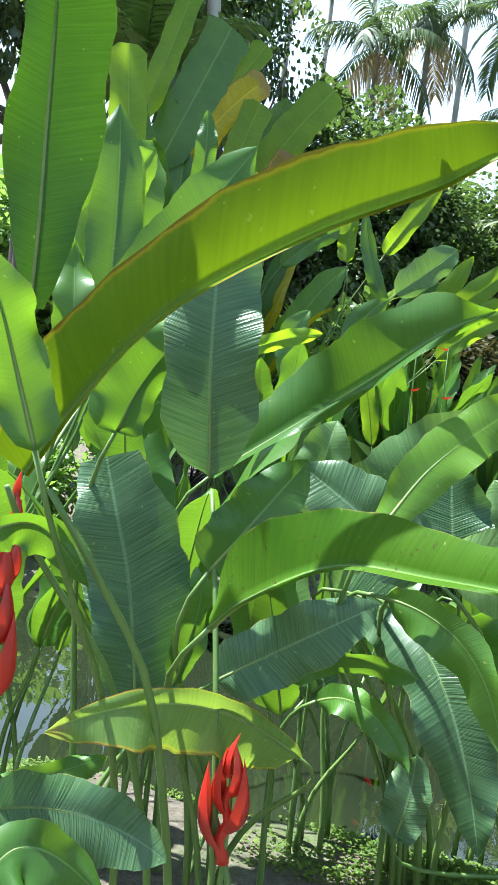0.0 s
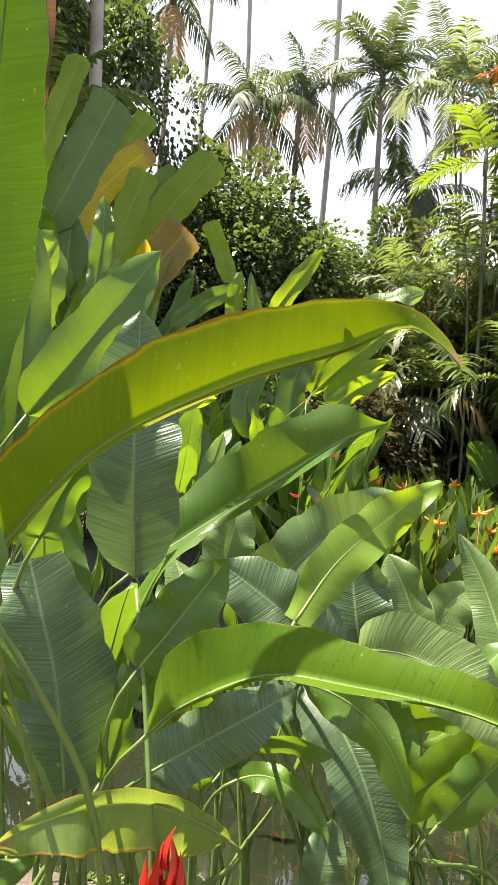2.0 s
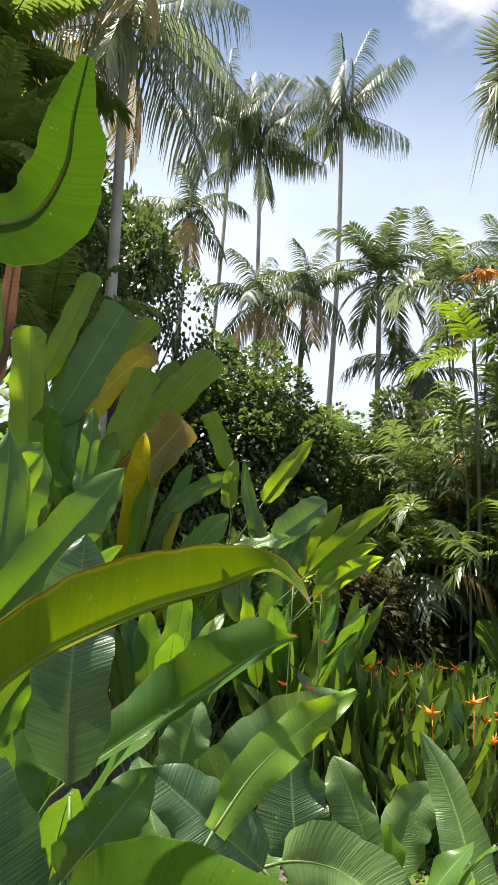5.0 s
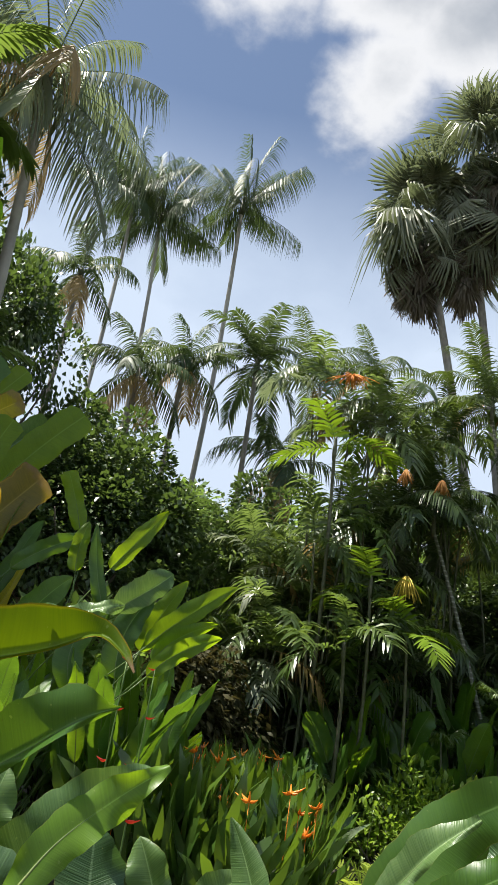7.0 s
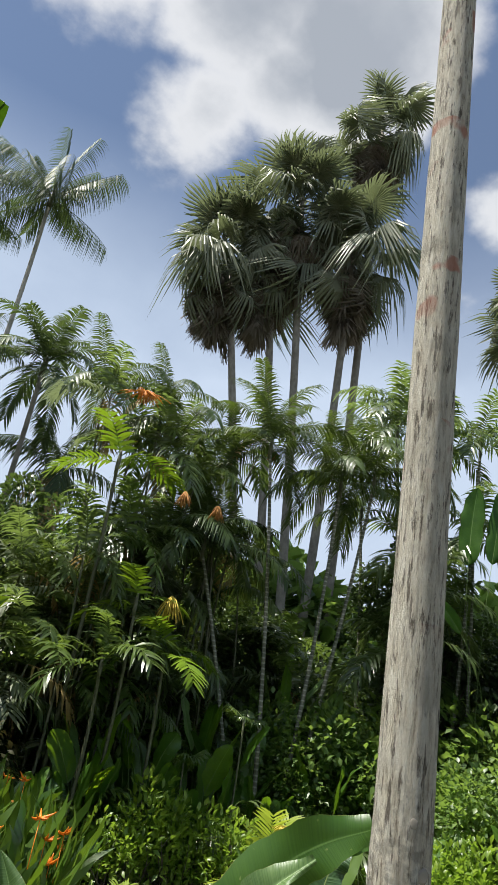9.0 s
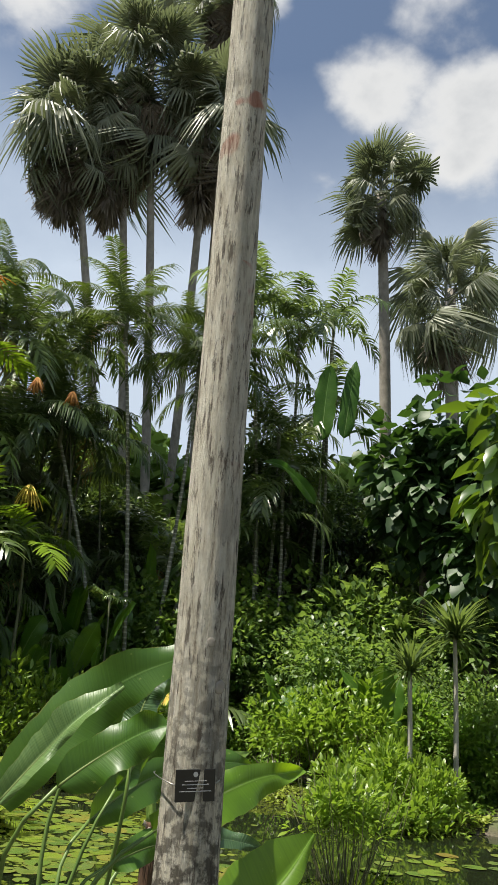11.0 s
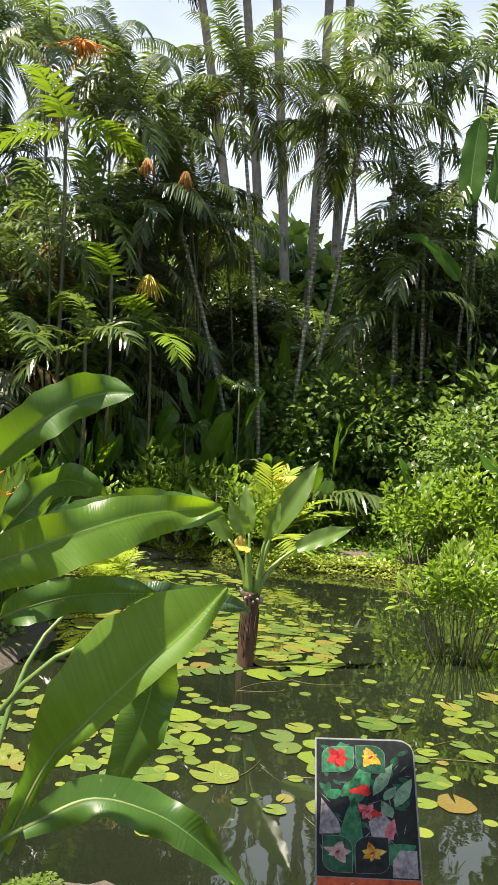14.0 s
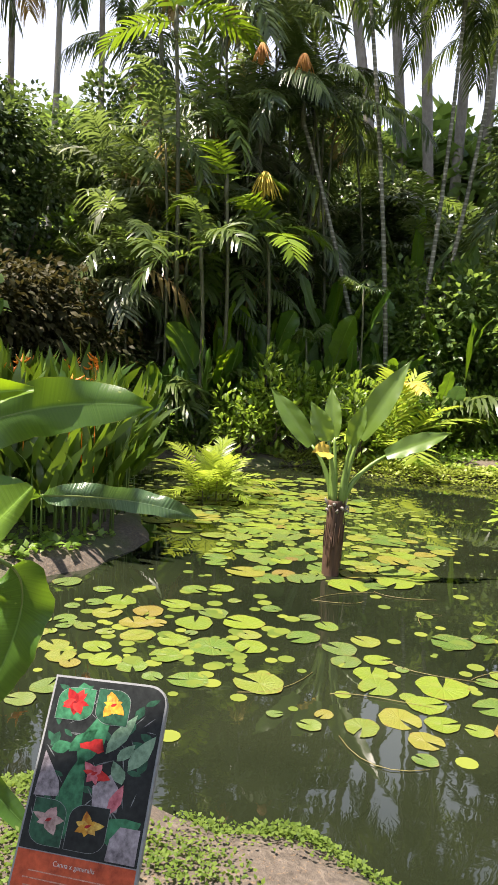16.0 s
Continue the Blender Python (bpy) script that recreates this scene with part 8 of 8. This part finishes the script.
def young_fan(at, height, size, label, seed):
    """A small fan palm: a thin stem and a few broad pale leaves."""
    r = random.Random(seed)
    ob = thing("young_fan_palm", at, label, "palm", "young palms")
    v, f = tube(curve3((0, 0, 0), (0.05, 0, height / 2), (0, 0, height), 6), np.linspace(0.03, 0.02, 6), 6)
    part_np("trunk", v, f, culm_mat, ob)
    for q in range(5):
        m = Matrix.Translation((0, 0, height)) @ Matrix.Rotation(-1.9 + q * 1.1, 4, "Z") @ Matrix.Rotation(radians(r.uniform(0, 45)), 4, "X") @ Matrix.Scale(size * r.uniform(0.8, 1.1), 4)
        put("fan_leaf", YOUNG_FAN, ob, m)
    return ob


YOUNG_FAN = fan_leaf(1.0, 20, 0.6, 77, palm_light, 0.7, 0.35)
young_fan((10.3, 13.2, 0.3), 3.3, 0.36, "young fan palm with pale pleated leaves", 1)
young_fan((9.3, 13.7, 0.3), 2.2, 0.36, "young fan palm with pale pleated leaves", 2)


# flowers and fruit on the clumping palms
def hanging_cluster(at, size, mat, label, seed, down=1.0, wide=0.2):
    r = np.random.RandomState(seed)
    ob = thing("flower_cluster", at, label, "flower", "palm flower clusters")
    pieces = []
    for q in range(54):
        d = np.array([r.normal(0, wide), r.normal(0, wide), -down * r.uniform(0.4, 1.0)])
        e = d * size
        pieces.append(tube(curve3((0, 0, 0), e * 0.5 + np.array([0, 0, 0.12 * size]), e, 5), 0.012 * size + 0.006, 4))
    for V, F in pieces:
        part_np("strand", V, F, mat, ob)
    return ob


hanging_cluster((6.73, 14.65, 10.5), 0.55, orange_mat, "orange palm fruit cluster under the fronds", 1, 0.5, 0.5)
hanging_cluster((8.13, 13.6, 5.7), 0.6, yellow_mat, "hanging yellow palm blossom strands", 2)
hanging_cluster((11.5, 15.4, 11.0), 0.5, plain_material("red_fruit", (0.25, 0.04, 0.02), (0.4, 0.1, 0.04), 10, 0.6, 0), "reddish palm fruit strands", 3, 0.6)

brown_fruit = plain_material("brown_fruit", (0.28, 0.10, 0.02), (0.5, 0.24, 0.05), 10, 0.7, 0)
hanging_cluster((8.05, 13.9, 8.2), 0.45, brown_fruit, "brown drying palm fruit strands", 4, 0.9)
hanging_cluster((8.9, 13.7, 8.1), 0.4, brown_fruit, "brown drying palm fruit strands", 5, 0.9)
# bright frond set, with sunlight painted into its leaf colour
SUNLIT = frond_set(1.7, 15, 0.62, palm_sunlit, 0.3, 14, 0.085, ((60, -10), (48, -28), (30, -45), (5, -62)), 140, 0.14)
palm("slim_palm", (6.8, 15.0, 0.3), (6.4, 14.3, 8.3), 0.045, SUNLIT, 4, "slim palm with sunlit bright yellow-green fronds", "palm tree", "slim palms", culm_mat, 61, 0.1, 0.4, True, 1.0)
palm("slim_palm", (7.6, 14.2, 0.3), (7.4, 13.8, 5.3), 0.04, SUNLIT, 4, "slim palm with sunlit bright yellow-green fronds", "palm tree", "slim palms", culm_mat, 62, 0.1, 0.3, True, 0.8)
palm("slim_palm", (7.0, 14.0, 0.3), (6.9, 13.7, 3.9), 0.04, ARECA_L, 7, "slim palm with glossy light fronds", "palm tree", "slim palms", culm_mat, 63, 0.1, 0.3, True, 0.9)

# added palm: its bright fronds stand in for sun on the dark clump
palm("slim_palm", (8.5, 14.0, 0.3), (8.3, 13.7, 4.4), 0.035, SUNLIT, 5, "slim cane palm with sunlit arching fronds", "palm tree", "slim palms", culm_mat, 74, 0.1, 0.3, True, 0.85)

# ---- far woods in view, and unseen ones added behind ----
far_crown = crown_cloud(1700, (3.4, 3.0, 3.2), 0.72, 0.4, 300, shrub_dark, 26, 0.35, 0.3, "simple")


def far_woods():
    V, F, o = [], [], 0
    r = random.Random(12)
    me = far_crown
    base = np.empty(len(me.vertices) * 3)
    me.vertices.foreach_get("co", base)
    base = base.reshape(-1, 3)
    faces = np.array([list(p.vertices) for p in me.polygons])
    for q in range(170):
        # unseen clumps behind the viewpoint, added to close the horizon and cut low skylight
        behind = q >= 100
        a = radians(100 + 210 * (q - 100) / 69 if behind else -40 + 135 * q / 99) + r.uniform(-0.03, 0.03)
        d = r.uniform(40, 55) if behind else r.uniform(32, 42)
        z = r.choice((1.6, 3.6, 5.0)) if behind else r.choice((1.6, 3.4, 6.0, 8.2)) + (d - 30) * 0.1
        s = r.uniform(0.8, 1.25)
        c, sn = math.cos(q), math.sin(q)
        v = base @ np.array([[c, sn, 0], [-sn, c, 0], [0, 0, 1]]) * s + np.array([d * math.sin(a), d * math.cos(a), z])
        V.append(v)
        F.append(faces + o)
        o += len(v)
    tagged(part_np("far_woods", np.concatenate(V), np.concatenate(F), shrub_dark), "dense dark green woods behind the garden, with unseen woods added opposite", "woods", kind="stuff")


far_woods()


def garden_building():
    """A low white building, glimpsed through the palms."""
    ob = thing("building", (18.0, 27.5, 0.3), "low white building far behind the palms", "building")
    bm = bmesh.new()
    bmesh.ops.create_cube(bm, size=1.0, matrix=Matrix.Translation((0, 0, 2.6)) @ Matrix.Diagonal((7, 3, 5.2, 1)))
    part("wall", bm, plain_material("white_wall", (0.7, 0.7, 0.68), (0.8, 0.8, 0.78), 2, 0.8, 0.1), ob)
    bm = bmesh.new()
    bmesh.ops.create_cone(bm, cap_ends=True, segments=4, radius1=5.6, radius2=2.0, depth=1.2, matrix=Matrix.Translation((0, 0, 5.8)) @ Matrix.Rotation(radians(45), 4, "Z"))
    part("roof", bm, plain_material("roof_grey", (0.2, 0.19, 0.18), (0.3, 0.29, 0.27), 3, 0.8, 0.2), ob)
    ob.rotation_euler = (0, 0, radians(-35))
    return ob


garden_building()
